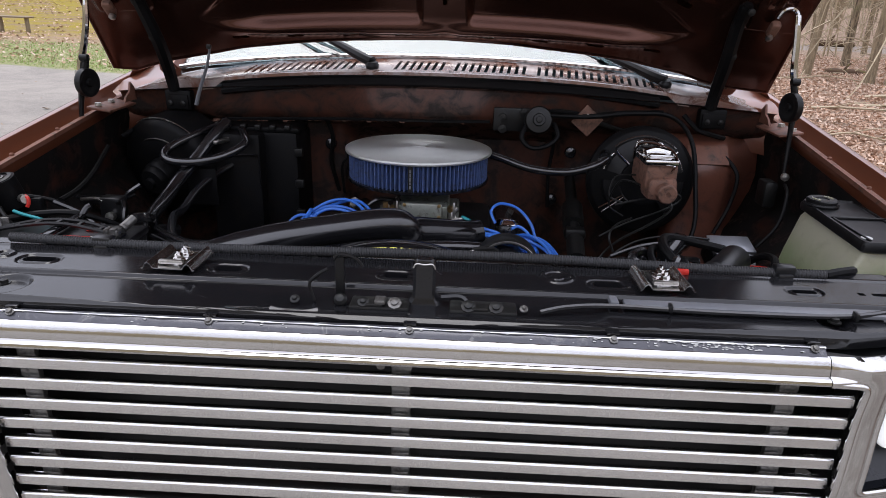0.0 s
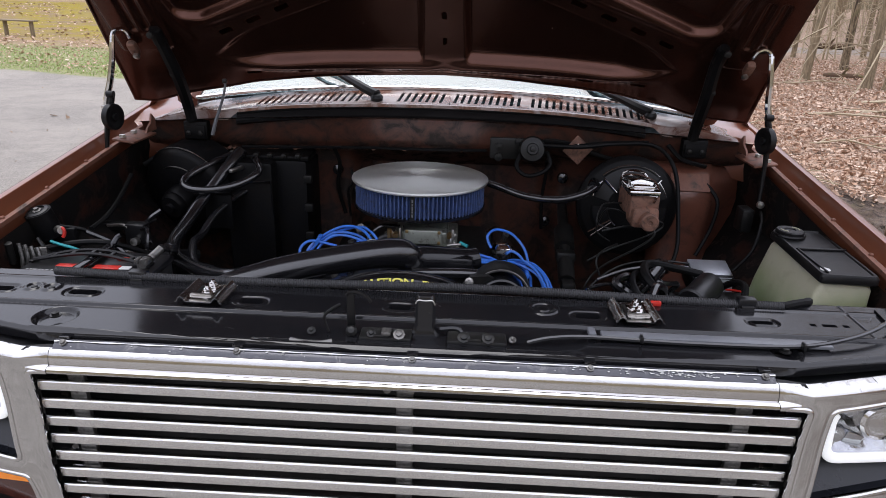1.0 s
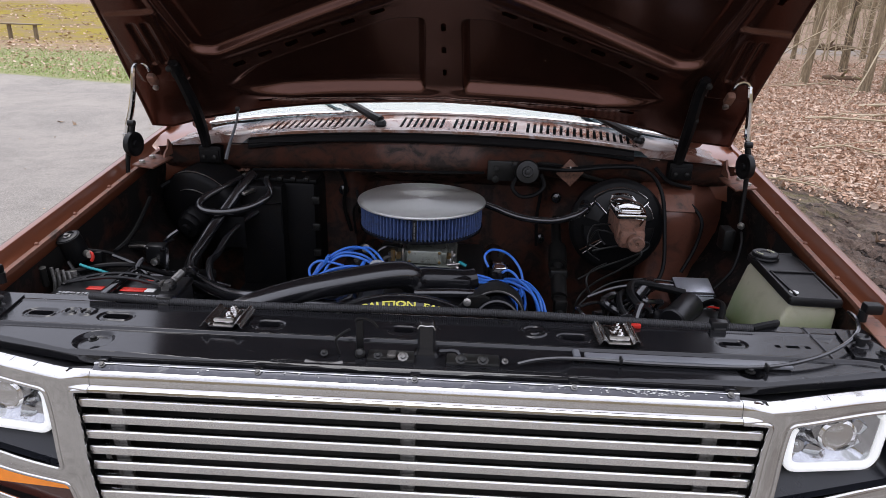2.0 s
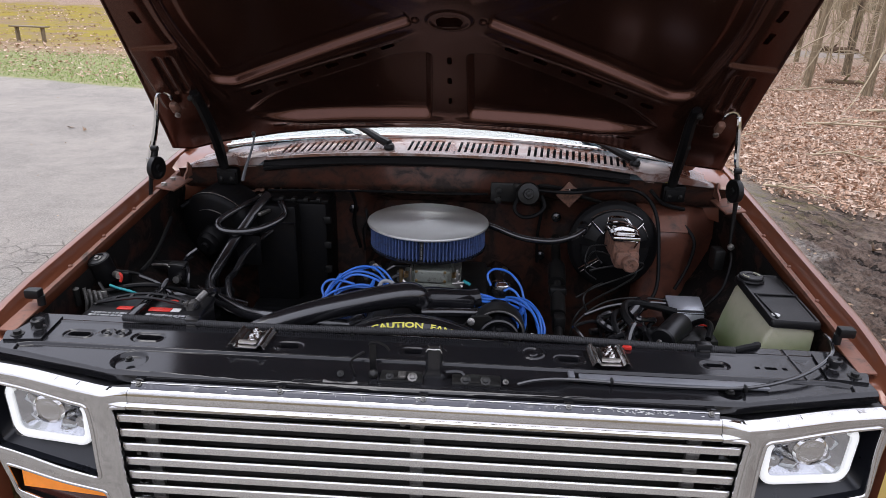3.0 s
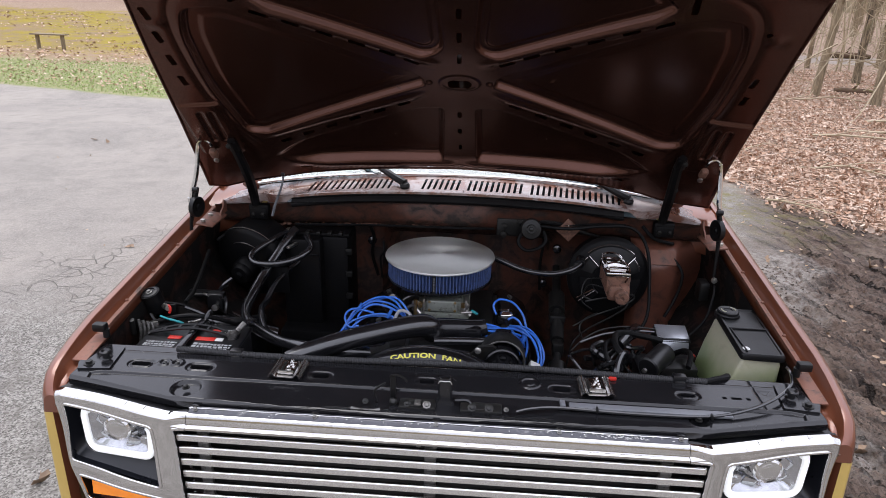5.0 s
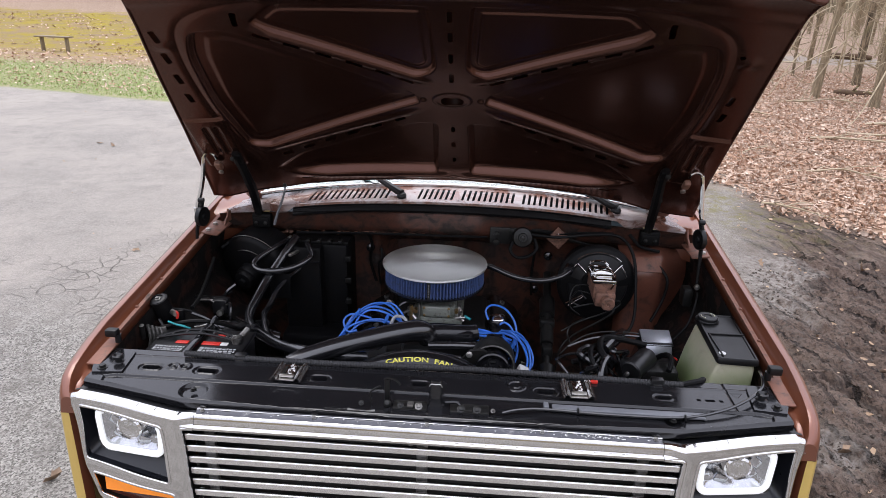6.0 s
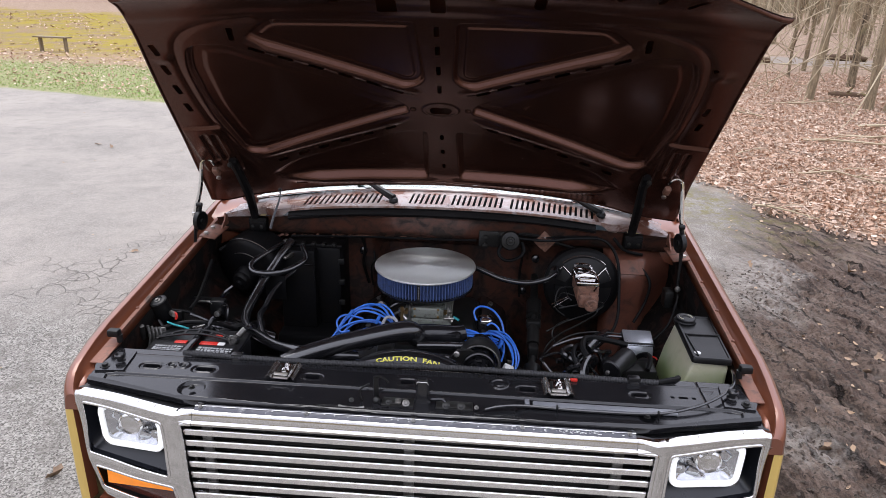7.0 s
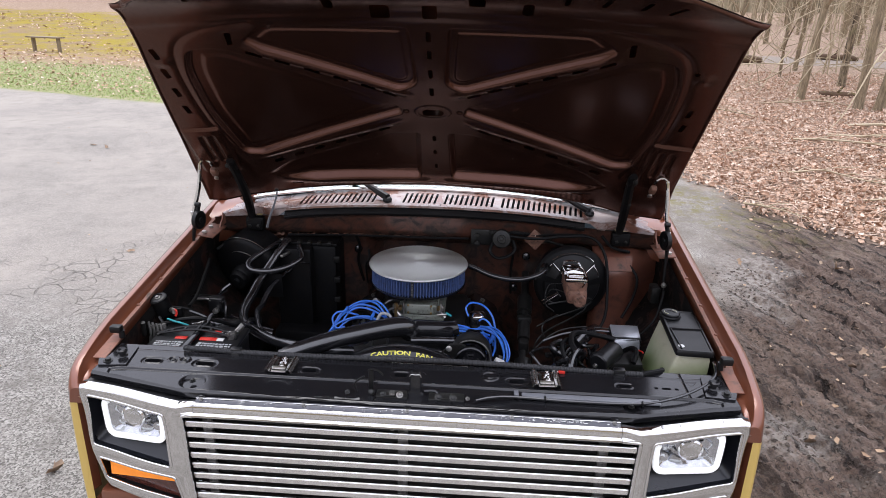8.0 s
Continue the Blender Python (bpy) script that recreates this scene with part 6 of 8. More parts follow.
def solenoid():
    p = part("starter_solenoid", Geo().cyl((-0.795, 0.55, 0.91), (-0.805, 0.535, 0.965), 0.026, n=20).box((-0.775, 0.56, 0.9), (0.06, 0.02, 0.05), 0.005), BLACK_DULL, truck, "black starter solenoid with cables")
    part("cap", Geo().lathe([(0.023, -0.002), (0.022, 0.004), (0.016, 0.006), (0.015, 0.003), (0, 0.003)], axis((-0.805, 0.535, 0.963), (-0.15, -0.3, 1)), 18), BLACK_SATIN, p)
    part("nut", Geo().lathe([(0.009, 0), (0.009, 0.003), (0.005, 0.004), (0.005, 0.008), (0, 0.008)], axis((-0.805, 0.535, 0.965), (-0.15, -0.3, 1)), 6), CAST, p)
    part("lug", Geo().cyl((-0.765, 0.53, 0.93), (-0.745, 0.51, 0.935), 0.008), STEEL, p)
    part("red_boot", Geo().tube([(-0.748, 0.515, 0.94), (-0.741, 0.512, 0.936), (-0.74, 0.51, 0.928), (-0.743, 0.508, 0.921)], 0.0034, 8), RED, p, "red terminal boot")
    part("teal_wire", Geo().tube([(-0.765, 0.5, 0.915), (-0.745, 0.497, 0.91), (-0.72, 0.497, 0.904), (-0.705, 0.503, 0.895)], 0.003, 6), TEAL, p, "teal wire")
    part("wire", Geo().tube([(-0.72, 0.55, 0.92), (-0.68, 0.57, 0.89), (-0.64, 0.56, 0.86)], 0.005, 6), RUBBER, p)
    part("wire", Geo().tube([(-0.79, 0.5, 0.92), (-0.77, 0.49, 0.9), (-0.74, 0.5, 0.86), (-0.7, 0.52, 0.84)], 0.004, 6), BLACK_GRIME, p)
    part("fuse_link", Geo().cyl((-0.815, 0.45, 0.885), (-0.81, 0.44, 0.93), 0.007), BLACK_GRIME, p)
    plate = Geo()
    for k in range(4):
        plate.tube([(-0.8 + 0.009 * k, 0.455 + 0.004 * k, 0.925 - 0.004 * k), (-0.795 + 0.009 * k, 0.45 + 0.004 * k, 0.89), (-0.8 + 0.007 * k, 0.445 + 0.004 * k, 0.855)], 0.004, 6)
    plate.box((-0.782, 0.47, 0.88), (0.045, 0.006, 0.06), 0.002, Matrix.Rotation(radians(25), 3, "Z"))
    part("earth_strap", plate, CAST, p, "dull braided metal earth strap")
    r = part("relay", Geo().box((-0.72, 0.76, 0.845), (0.05, 0.035, 0.05), 0.006).box((-0.77, 0.79, 0.85), (0.1, 0.02, 0.02), 0.004), BLACK, truck, "black relay with wiring on the inner fender")
    part("wire", Geo().tube([(-0.7, 0.74, 0.86), (-0.675, 0.72, 0.87), (-0.67, 0.7, 0.84), (-0.67, 0.7, 0.8)], 0.005, 6), RUBBER, r)
    part("stud", Geo().lathe([(0.01, 0), (0.01, 0.015), (0, 0.016)], axis((-0.715, 0.74, 0.83), (0, -1, 0.2)), 8), STEEL, r)
    part("bar", Geo().tube([(-0.79, 0.755, 0.862), (-0.75, 0.75, 0.866), (-0.735, 0.745, 0.862)], 0.004, 6), STEEL, r)


solenoid()


def heater_box():
    g = Geo().box((-0.508, 1.04, 0.8), (0.13, 0.16, 0.36), 0.012)
    p = part("heater_box", g, BLACK_DULL, truck, "black plastic heater box against the firewall")
    part("side_case", Geo().box((-0.41, 1.06, 0.79), (0.1, 0.12, 0.38), 0.012), BLACK_DULL, p)
    part("cover", Geo().box((-0.455, 1.05, 0.984), (0.2, 0.1, 0.014), 0.005), BLACK_DULL, p)
    part("lower_case", Geo().box((-0.46, 1.0, 0.58), (0.24, 0.2, 0.2), 0.02), BLACK_DULL, p)
    part("flange", Geo().box((-0.365, 1.08, 0.79), (0.012, 0.13, 0.36), 0.003), BLACK_DULL, p)
    for k in range(4):
        part("clip", Geo().box((-0.358, 1.0, 0.93 - 0.08 * k), (0.022, 0.014, 0.022), 0.003), BLACK_GRIME, p)
    for k in range(5):
        part("clip", Geo().box((-0.53 + 0.037 * k, 1.0, 0.992), (0.014, 0.024, 0.012), 0.003), BLACK_GRIME, p)
    part("seam", Geo().tube([(-0.52, 0.957, 0.925), (-0.49, 0.956, 0.928), (-0.45, 0.956, 0.93)], 0.0022, 6).tube([(-0.45, 0.956, 0.93), (-0.447, 0.956, 0.925), (-0.446, 0.956, 0.84)], 0.0016, 6), BLACK_GLOSS, p)
    part("fitting", Geo().box((-0.53, 0.94, 0.965), (0.012, 0.05, 0.01), 0.003, Matrix.Rotation(-0.35, 3, "Z")), STEEL, p, "bright hose fitting")
    b = part("blower", Geo().lathe([(0.125, -0.1), (0.135, -0.02), (0.132, 0.0), (0.12, 0.012), (0.09, 0.016), (0.085, 0.02), (0.042, 0.022), (0.041, 0.05), (0.036, 0.056), (0.036, 0.066), (0.03, 0.075), (0.014, 0.077), (0.012, 0.086), (0, 0.086)], axis((-0.685, 0.99, 0.878), (-0.3, -1, -0.27)), 40), BLACK_DULL, truck, "black round heater blower housing")
    arc = axis((-0.685, 0.99, 0.878), (-0.3, -1, -0.27))
    # thin steel arcs stand in for the glints on the black housing
    for r, z, lo, hi in ((0.136, -0.004, 0.8, 2.1), (0.092, 0.02, 0.9, 2.0)):
        part("rim_glint", Geo().tube([arc @ Vector((r * math.cos(q), r * math.sin(q), z)) for q in [lo + (hi - lo) * k / 12 for k in range(13)]], [0.0006 + 0.0012 * math.sin(math.pi * k / 12) for k in range(13)], 5, smooth=False), STEEL, b)
    part("wire", Geo().tube([(-0.72, 0.89, 0.86), (-0.75, 0.86, 0.83), (-0.73, 0.85, 0.77), (-0.66, 0.84, 0.74), (-0.6, 0.83, 0.72)], 0.006, 6), RUBBER, b)
    h = part("heater_hose", Geo().tube([(-0.56, 1.03, 0.985), (-0.6, 0.96, 0.975), (-0.648, 0.9, 0.948), (-0.635, 0.87, 0.93), (-0.571, 0.865, 0.928), (-0.505, 0.88, 0.942), (-0.466, 0.92, 0.966), (-0.492, 0.98, 0.985)], 0.0105, 10), RUBBER, truck, "black heater hose in a loop")
    part("clamp", Geo().lathe([(0.013, -0.006), (0.014, 0), (0.013, 0.006)], axis((-0.563, 1.02, 0.984), (0.5, 0.7, 0)), 12), STEEL, h)
    part("air_conditioning_hose", Geo().tube([(-0.535, 1.0, 1.0), (-0.552, 0.96, 0.975), (-0.58, 0.91, 0.93), (-0.603, 0.86, 0.893), (-0.615, 0.8, 0.862), (-0.614, 0.72, 0.842), (-0.585, 0.65, 0.836), (-0.53, 0.59, 0.84), (-0.44, 0.5, 0.858), (-0.35, 0.43, 0.886), (-0.28, 0.42, 0.885), (-0.2, 0.46, 0.86)], 0.0155, 12), RUBBER, truck, "thick black air conditioning hose")
    part("air_conditioning_hose", Geo().tube([(-0.51, 0.98, 0.905), (-0.545, 0.92, 0.885), (-0.565, 0.85, 0.865), (-0.572, 0.78, 0.84), (-0.565, 0.71, 0.842), (-0.515, 0.6, 0.835), (-0.43, 0.52, 0.84), (-0.36, 0.48, 0.85)], 0.0095, 10), RUBBER, truck, "black air conditioning hose")
    part("lower_pipe", Geo().tube([(-0.52, 0.7, 0.77), (-0.6, 0.68, 0.8), (-0.68, 0.66, 0.82), (-0.75, 0.62, 0.82)], 0.022, 10), RUBBER, truck)
    part("mud_plate", Geo().box((-0.57, 0.9, 0.86), (0.07, 0.004, 0.09), 0.001), BLACK_DULL, truck)


heater_box()


def brakes():
    c = Vector((0.492, 0.955, 0.903))
    m = axis(c, (0.02, -1, 0.12))
    b = part("brake_booster", Geo().lathe([(0.11, -0.12), (0.127, -0.03), (0.131, -0.024), (0.131, -0.012), (0.127, -0.008), (0.122, -0.002), (0.118, 0.0), (0.07, 0.01), (0.06, 0.02), (0.05, 0.022), (0, 0.022)], m, 56), BLACK_DULL, truck, "black round brake booster")

    def sector(a0, a1, r0, r1, lift):
        rows = []
        for r, z in ((r0, lift), (r0 + 0.004, lift + 0.004), (r1 - 0.005, lift - 0.002), (r1, lift - 0.009)):
            rows.append([tuple(m @ Vector((r * math.cos(q), r * math.sin(q), z - (r - r0) * 0.14))) for q in [a0 + (a1 - a0) * k / 14 for k in range(15)]])
        return Geo().loft(rows, closed=False)
    up = math.pi / 2
    for a0, a1, r1 in ((up - 0.74, up + 0.74, 0.108), (up + 0.84, up + 1.3, 0.098), (up - 1.3, up - 0.84, 0.098), (up + 1.55, up + 2.5, 0.1), (up - 2.5, up - 1.55, 0.1)):
        part("sector", sector(a0, a1, 0.056, r1, 0.022), BLACK_SATIN, b, "raised satin black face panel")
        # zinc tubes stand in for glints along the black pressed edges
        if r1 > 0.105 or abs(a0 - up) < 1.4:
            edge = [m @ Vector((r1 * math.cos(q), r1 * math.sin(q), 0.006)) for q in [a0 + (a1 - a0) * k / 14 for k in range(15)]]
            part("edge_glint", Geo().tube(edge, 0.0016, 5, smooth=False), ZINC, b)
    for q, r0, r1 in ((up + 0.78, 0.056, 0.104), (up - 0.78, 0.056, 0.104), (up + 2.15, 0.06, 0.122), (up + 2.25, 0.06, 0.122)):
        part("edge_glint", Geo().tube([m @ Vector((r * math.cos(q), r * math.sin(q), 0.03 - 0.16 * (r - 0.05))) for r in (r0, r1)], 0.0018, 5), ZINC, b)
    mc = Geo().box((0.482, 0.825, 0.958), (0.07, 0.125, 0.062), 0.01).box((0.485, 0.785, 0.935), (0.064, 0.07, 0.05), 0.012).cyl((0.478, 0.91, 0.935), (0.49, 0.735, 0.932), 0.02, n=20).lathe([(0.021, 0), (0.021, 0.008), (0.018, 0.011), (0.006, 0.011), (0.004, 0.008), (0, 0.008)], axis((0.49, 0.738, 0.932), (0, -1, 0)), 20)
    p = part("master_cylinder", mc, RUST, b, "rust-stained brake master cylinder")
    part("reservoir_lid", Geo().box((0.478, 0.82, 0.993), (0.072, 0.13, 0.014), 0.005).box((0.478, 0.82, 1.003), (0.05, 0.1, 0.01), 0.005).tube([(0.45, 0.79, 1.008), (0.47, 0.79, 1.014), (0.5, 0.79, 1.008)], 0.007, 8), CHROME, b, "bright metal reservoir lid")
    part("bail", Geo().tube([(0.435, 0.83, 0.985), (0.44, 0.825, 1.015), (0.47, 0.815, 1.022), (0.505, 0.8, 1.012), (0.512, 0.77, 0.995), (0.495, 0.745, 0.975)], 0.003, 6).tube([(0.445, 0.86, 0.99), (0.45, 0.86, 1.018), (0.49, 0.855, 1.02), (0.515, 0.85, 0.99)], 0.003, 6), CHROME, b)
    for k in range(2):
        part("brake_line", Geo().tube([(0.45, 0.84 - 0.05 * k, 0.945 - 0.01 * k), (0.42, 0.84 - 0.05 * k, 0.944), (0.4, 0.84 - 0.04 * k, 0.935), (0.39, 0.82, 0.9 - 0.02 * k), (0.42, 0.8, 0.89 - 0.03 * k)], 0.0022, 6), BLACK_GRIME, b)
    part("brake_line", Geo().tube([(0.4, 0.8, 0.885), (0.46, 0.8, 0.9), (0.51, 0.8, 0.9), (0.52, 0.79, 0.88), (0.47, 0.77, 0.85), (0.4, 0.74, 0.82), (0.36, 0.72, 0.78), (0.35, 0.72, 0.7)], 0.003, 6), BLACK_GRIME, b)
    part("vacuum_hose", Geo().tube([(0.39, 0.9, 0.965), (0.36, 0.88, 0.952), (0.3, 0.88, 0.935), (0.22, 0.9, 0.935), (0.15, 0.93, 0.95), (0.1, 0.95, 0.96)], 0.0095, 10), RUBBER, b, "black vacuum hose")
    part("check_valve", Geo().cyl((0.395, 0.94, 0.965), (0.385, 0.895, 0.966), 0.015), RUBBER, b)
    part("speedometer_cable", Geo().tube([(0.27, 1.03, 1.04), (0.36, 1.0, 1.045), (0.46, 1.01, 1.055), (0.56, 1.02, 1.05), (0.605, 0.98, 1.0), (0.615, 0.93, 0.9), (0.6, 0.86, 0.8), (0.52, 0.8, 0.73), (0.46, 0.78, 0.7)], 0.0055, 8), BLACK_DULL, b, "black sheathed cable")
    sh = Geo().tube([(0.34, 1.1, 0.87), (0.33, 0.9, 0.8), (0.32, 0.72, 0.73), (0.31, 0.6, 0.66)], [0.014, 0.015, 0.012, 0.012], 12).cyl((0.334, 0.97, 0.825), (0.33, 0.9, 0.8), 0.026).box((0.329, 0.87, 0.79), (0.05, 0.035, 0.03), 0.008).cyl((0.327, 0.84, 0.782), (0.324, 0.78, 0.758), 0.021).box((0.323, 0.75, 0.748), (0.034, 0.04, 0.05), 0.008).cyl((0.32, 0.7, 0.722), (0.318, 0.66, 0.7), 0.027)
    part("steering_shaft", sh, BLACK_GRIME, truck, "black grimy steering shaft and coupling")


brakes()


def wiper_motor():
    m = axis((0.24, 1.055, 1.022), (0.0, -1, 0.25))
    p = part("wiper_motor", Geo().lathe([(0.034, -0.03), (0.035, 0.025), (0.031, 0.032), (0.016, 0.034), (0.014, 0.04), (0.008, 0.04), (0.007, 0.046), (0, 0.047)], m, 28), BLACK_GRIME, truck, "dull grey-black wiper motor on the firewall")
    part("plate", Geo().box((0.178, 1.06, 1.022), (0.1, 0.012, 0.06), 0.01), BLACK_GRIME, p)
    for q in ((0.152, 1.05, 1.04), (0.152, 1.05, 1.012), (0.205, 1.05, 1.055)):
        part("bolt", Geo().lathe([(0.011, 0), (0.011, 0.006), (0, 0.008)], axis((q[0], q[1], q[2] - 0.012), (0, -1, 0)), 8), BLACK_GRIME, p)
    part("wire", Geo().tube([(0.215, 1.04, 1.02), (0.2, 1.02, 0.985), (0.225, 1.01, 0.962), (0.265, 1.015, 0.968), (0.29, 1.03, 0.99), (0.28, 1.045, 1.02)], 0.006, 8), BLACK_DULL, p)
    part("arm", Geo().tube([(0.27, 1.045, 1.05), (0.33, 1.05, 1.045), (0.4, 1.055, 1.02), (0.47, 1.06, 1.0)], 0.006, 6), BLACK_GRIME, p)
    t = part("metal_tag", Geo().box((0.36, 1.033, 1.03), (0.056, 0.003, 0.056), 0.001, Matrix.Rotation(radians(40), 3, "Y")), RUST, truck, "small rusty diamond-shaped metal tag")
    part("rivet", Geo().lathe([(0.004, 0), (0, 0.002)], axis((0.36, 1.032, 1.045), (0, -1, 0)), 8), STEEL, t)


wiper_motor()


def reservoir():
    def ring(z, g, r=0.01, low=0.0):
        return [(p[0], p[1], z) for p in rquad([(0.704 - g - low, 0.386 - g), (0.806 + g, 0.381 - g), (0.824 + g, 0.64 + g), (0.716 - g - low, 0.636 + g)], r)]
    g = Geo().loft([ring(0.7, -0.012, 0.012, 0.045), ring(0.78, -0.006, 0.012, 0.04), ring(0.86, -0.006, 0.012, 0.024), ring(0.93, -0.006, 0.01, 0.004), ring(0.942, -0.01)], cap0=True, cap1=True)
    p = part("coolant_reservoir", g, POLY, truck, "aged translucent plastic coolant bottle with a black lid")
    part("lid", Geo().loft([ring(0.941, -0.004), ring(0.944, 0.0), ring(0.955, 0.0), ring(0.96, -0.003), ring(0.96, -0.007), ring(0.9575, -0.009)], cap0=True, cap1=True), BLACK_SATIN, p, "black plastic lid")
    part("divider", Geo().box((0.767, 0.52, 0.9595), (0.096, 0.006, 0.005), 0.002).box((0.722, 0.46, 0.959), (0.004, 0.12, 0.004), 0.001), BLACK_SATIN, p)
    part("cap", Geo().lathe([(0.03, 0), (0.031, 0.003), (0.0295, 0.006), (0.0275, 0.006), (0.0275, 0.011), (0.025, 0.013), (0.012, 0.013), (0.011, 0.011), (0, 0.011)], axis((0.742, 0.605, 0.958), (0, 0, 1)), 28), BLACK_SATIN, p)
    for a in (0.4, 3.5):
        part("cap_mark", Geo().tube([(0.742 + 0.018 * math.cos(a + d), 0.605 + 0.018 * math.sin(a + d), 0.9715) for d in (-0.6, -0.2, 0.2, 0.6)], 0.0014, 5), POLY, p)
    part("round_label", Geo().lathe([(0.009, 0), (0.0085, 0.001), (0, 0.0012)], axis((0.725, 0.417, 0.958), (0, 0, 1)), 16), WHITE, p)
    return p


reservoir()


def right_apron_things():
    p = part("ignition_module", Geo().box((0.655, 0.765, 0.79), (0.1, 0.07, 0.05), 0.006, Matrix.Rotation(radians(14), 3, "X")), BLACK_SATIN, truck, "grey metal ignition module on the inner fender")
    part("lid_plate", Geo().box((0.655, 0.765, 0.8165), (0.092, 0.06, 0.004), 0.0015, Matrix.Rotation(radians(14), 3, "X")), MODULE, p, "pale blue-grey metal lid")
    part("face", Geo().box((0.655, 0.7245, 0.789), (0.086, 0.006, 0.036), 0.002, Matrix.Rotation(radians(-22), 3, "X")), MODULE, p, "pale grey face with unreadable print")
    part("connector", Geo().box((0.65, 0.63, 0.785), (0.055, 0.05, 0.04), 0.006), BLACK, p)
    part("wire", Geo().tube([(0.665, 0.675, 0.8), (0.685, 0.65, 0.808), (0.69, 0.64, 0.806)], 0.0025, 6), RED, p)
    c = part("vapour_canister", Geo().lathe([(0.03, -0.004), (0.034, 0), (0.035, 0.01), (0.032, 0.012), (0.034, 0.1), (0.028, 0.108), (0, 0.11)], axis((0.522, 0.485, 0.85), (0.62, 0.72, 0.12)) @ Matrix.Scale(0.86, 4), 24), BLACK, truck, "black tilted canister with hoses")
    part("cap", Geo().lathe([(0.006, 0), (0.006, 0.008), (0, 0.01)], axis((0.51, 0.468, 0.854), (-0.62, -0.72, -0.12)), 10), CAST, c)
    part("bracket", Geo().box((0.6, 0.53, 0.83), (0.11, 0.06, 0.03), 0.006), BLACK_GRIME, c)
    random.seed(12)
    for k in range(9):
        x, y = random.uniform(0.4, 0.52), random.uniform(0.48, 0.66)
        pts = [(x, y, 0.78)]
        for j in range(5):
            pts.append((pts[-1][0] + random.uniform(-0.06, 0.06), pts[-1][1] + random.uniform(-0.05, 0.05), 0.78 + random.uniform(-0.03, 0.07)))
        part("hose", Geo().tube(pts, random.choice((0.004, 0.006, 0.009)), 7), RUBBER, c)
    part("sleeved_hose", Geo().tube([(0.47, 0.62, 0.84), (0.5, 0.66, 0.85), (0.53, 0.72, 0.83), (0.56, 0.8, 0.8)], 0.02, 10), RUBBER, c)
    part("hose", Geo().tube([(0.38, 0.7, 0.8), (0.45, 0.72, 0.82), (0.54, 0.74, 0.825), (0.6, 0.75, 0.82)], 0.004, 6), RUBBER, c)
    part("hose", Geo().tube([(0.46, 0.45, 0.78), (0.44, 0.47, 0.84), (0.46, 0.52, 0.865), (0.49, 0.56, 0.84), (0.48, 0.58, 0.79)], 0.009, 8), RUBBER, c)
    d = part("drain_block", Geo().box((0.6, 0.6, 0.77), (0.16, 0.14, 0.05), 0.01), BLACK, truck)


right_apron_things()


def wipers():
    for x, y, z, sweep in ((-0.183, 1.092, 1.134, -1), (0.556, 1.1, 1.112, -1)):
        g = Geo().lathe([(0.016, 0), (0.017, 0.008), (0.012, 0.016), (0, 0.018)], axis((x, y, z), (0, -0.2, 1)), 16)
        g.tube([(x, y, z + 0.014), (x - 0.03, y + 0.02, z + 0.024), (x - 0.085, y + 0.055, z + 0.046), (x - 0.15, y + 0.1, z + 0.07)], [0.014, 0.013, 0.011, 0.009], 8)
        p = part("wiper", g, BLACK_SATIN, truck, "black wiper arm at the foot of the windscreen")
        part("rod", Geo().tube([(x - 0.15, y + 0.1, z + 0.07), (x - 0.25, y + 0.15, z + 0.1), (x - 0.34, y + 0.19, z + 0.125)], [0.006, 0.0045, 0.004], 6), BLACK_SATIN, p)
        part("blade", Geo().tube([(x - 0.08, y + 0.1, z + 0.058), (x - 0.3, y + 0.18, z + 0.108), (x - 0.5, y + 0.2, z + 0.12)], 0.0045, 6), RUBBER, p)
    part("washer_tube", Geo().tube([(-0.616, 1.02, 1.036), (-0.605, 1.025, 1.075), (-0.588, 1.03, 1.12), (-0.578, 1.03, 1.15), (-0.573, 1.03, 1.175)], [0.0055, 0.005, 0.004, 0.0035, 0.003], 6), GREY, truck, "thin grey washer tube")
    part("washer_nozzle", Geo().box((-0.575, 1.03, 1.177), (0.012, 0.01, 0.012), 0.003), BLACK, truck)


wipers()


def firewall_wiring():
    runs = [
        [(-0.3, 1.08, 1.0), (-0.29, 1.1, 0.95), (-0.3, 1.12, 0.88), (-0.28, 1.12, 0.8)],
        [(-0.26, 1.12, 0.93), (-0.255, 1.1, 0.9), (-0.268, 1.1, 0.87), (-0.262, 1.1, 0.8)],
        [(0.285, 1.07, 0.99), (0.29, 1.1, 0.95), (0.285, 1.11, 0.87), (0.29, 1.11, 0.78)],
        [(0.6, 1.05, 1.05), (0.63, 1.03, 1.02), (0.66, 1.02, 1.01), (0.7, 1.03, 1.0)],
        [(0.7, 1.0, 0.96), (0.725, 0.97, 0.92), (0.715, 0.96, 0.85), (0.68, 0.94, 0.78)],
        [(-0.62, 1.06, 1.0), (-0.68, 1.05, 1.005), (-0.74, 1.02, 0.99), (-0.79, 0.97, 0.96)],
        [(0.79, 0.86, 0.93), (0.77, 0.8, 0.92), (0.74, 0.75, 0.87), (0.7, 0.74, 0.82)],
        [(-0.79, 0.9, 0.95), (-0.78, 0.8, 0.91), (-0.76, 0.7, 0.9), (-0.75, 0.62, 0.9)],
    ]
    for r, pts in zip((0.006, 0.004, 0.005, 0.006, 0.005, 0.006, 0.004, 0.006), runs):
        part("wire", Geo().tube(pts, r, 7), BLACK_DULL, truck, "black wire along the firewall")
    part("fuse_block", Geo().box((0.77, 0.9, 0.9), (0.03, 0.05, 0.06), 0.006), BLACK_GRIME, truck, "small black terminal block")


firewall_wiring()


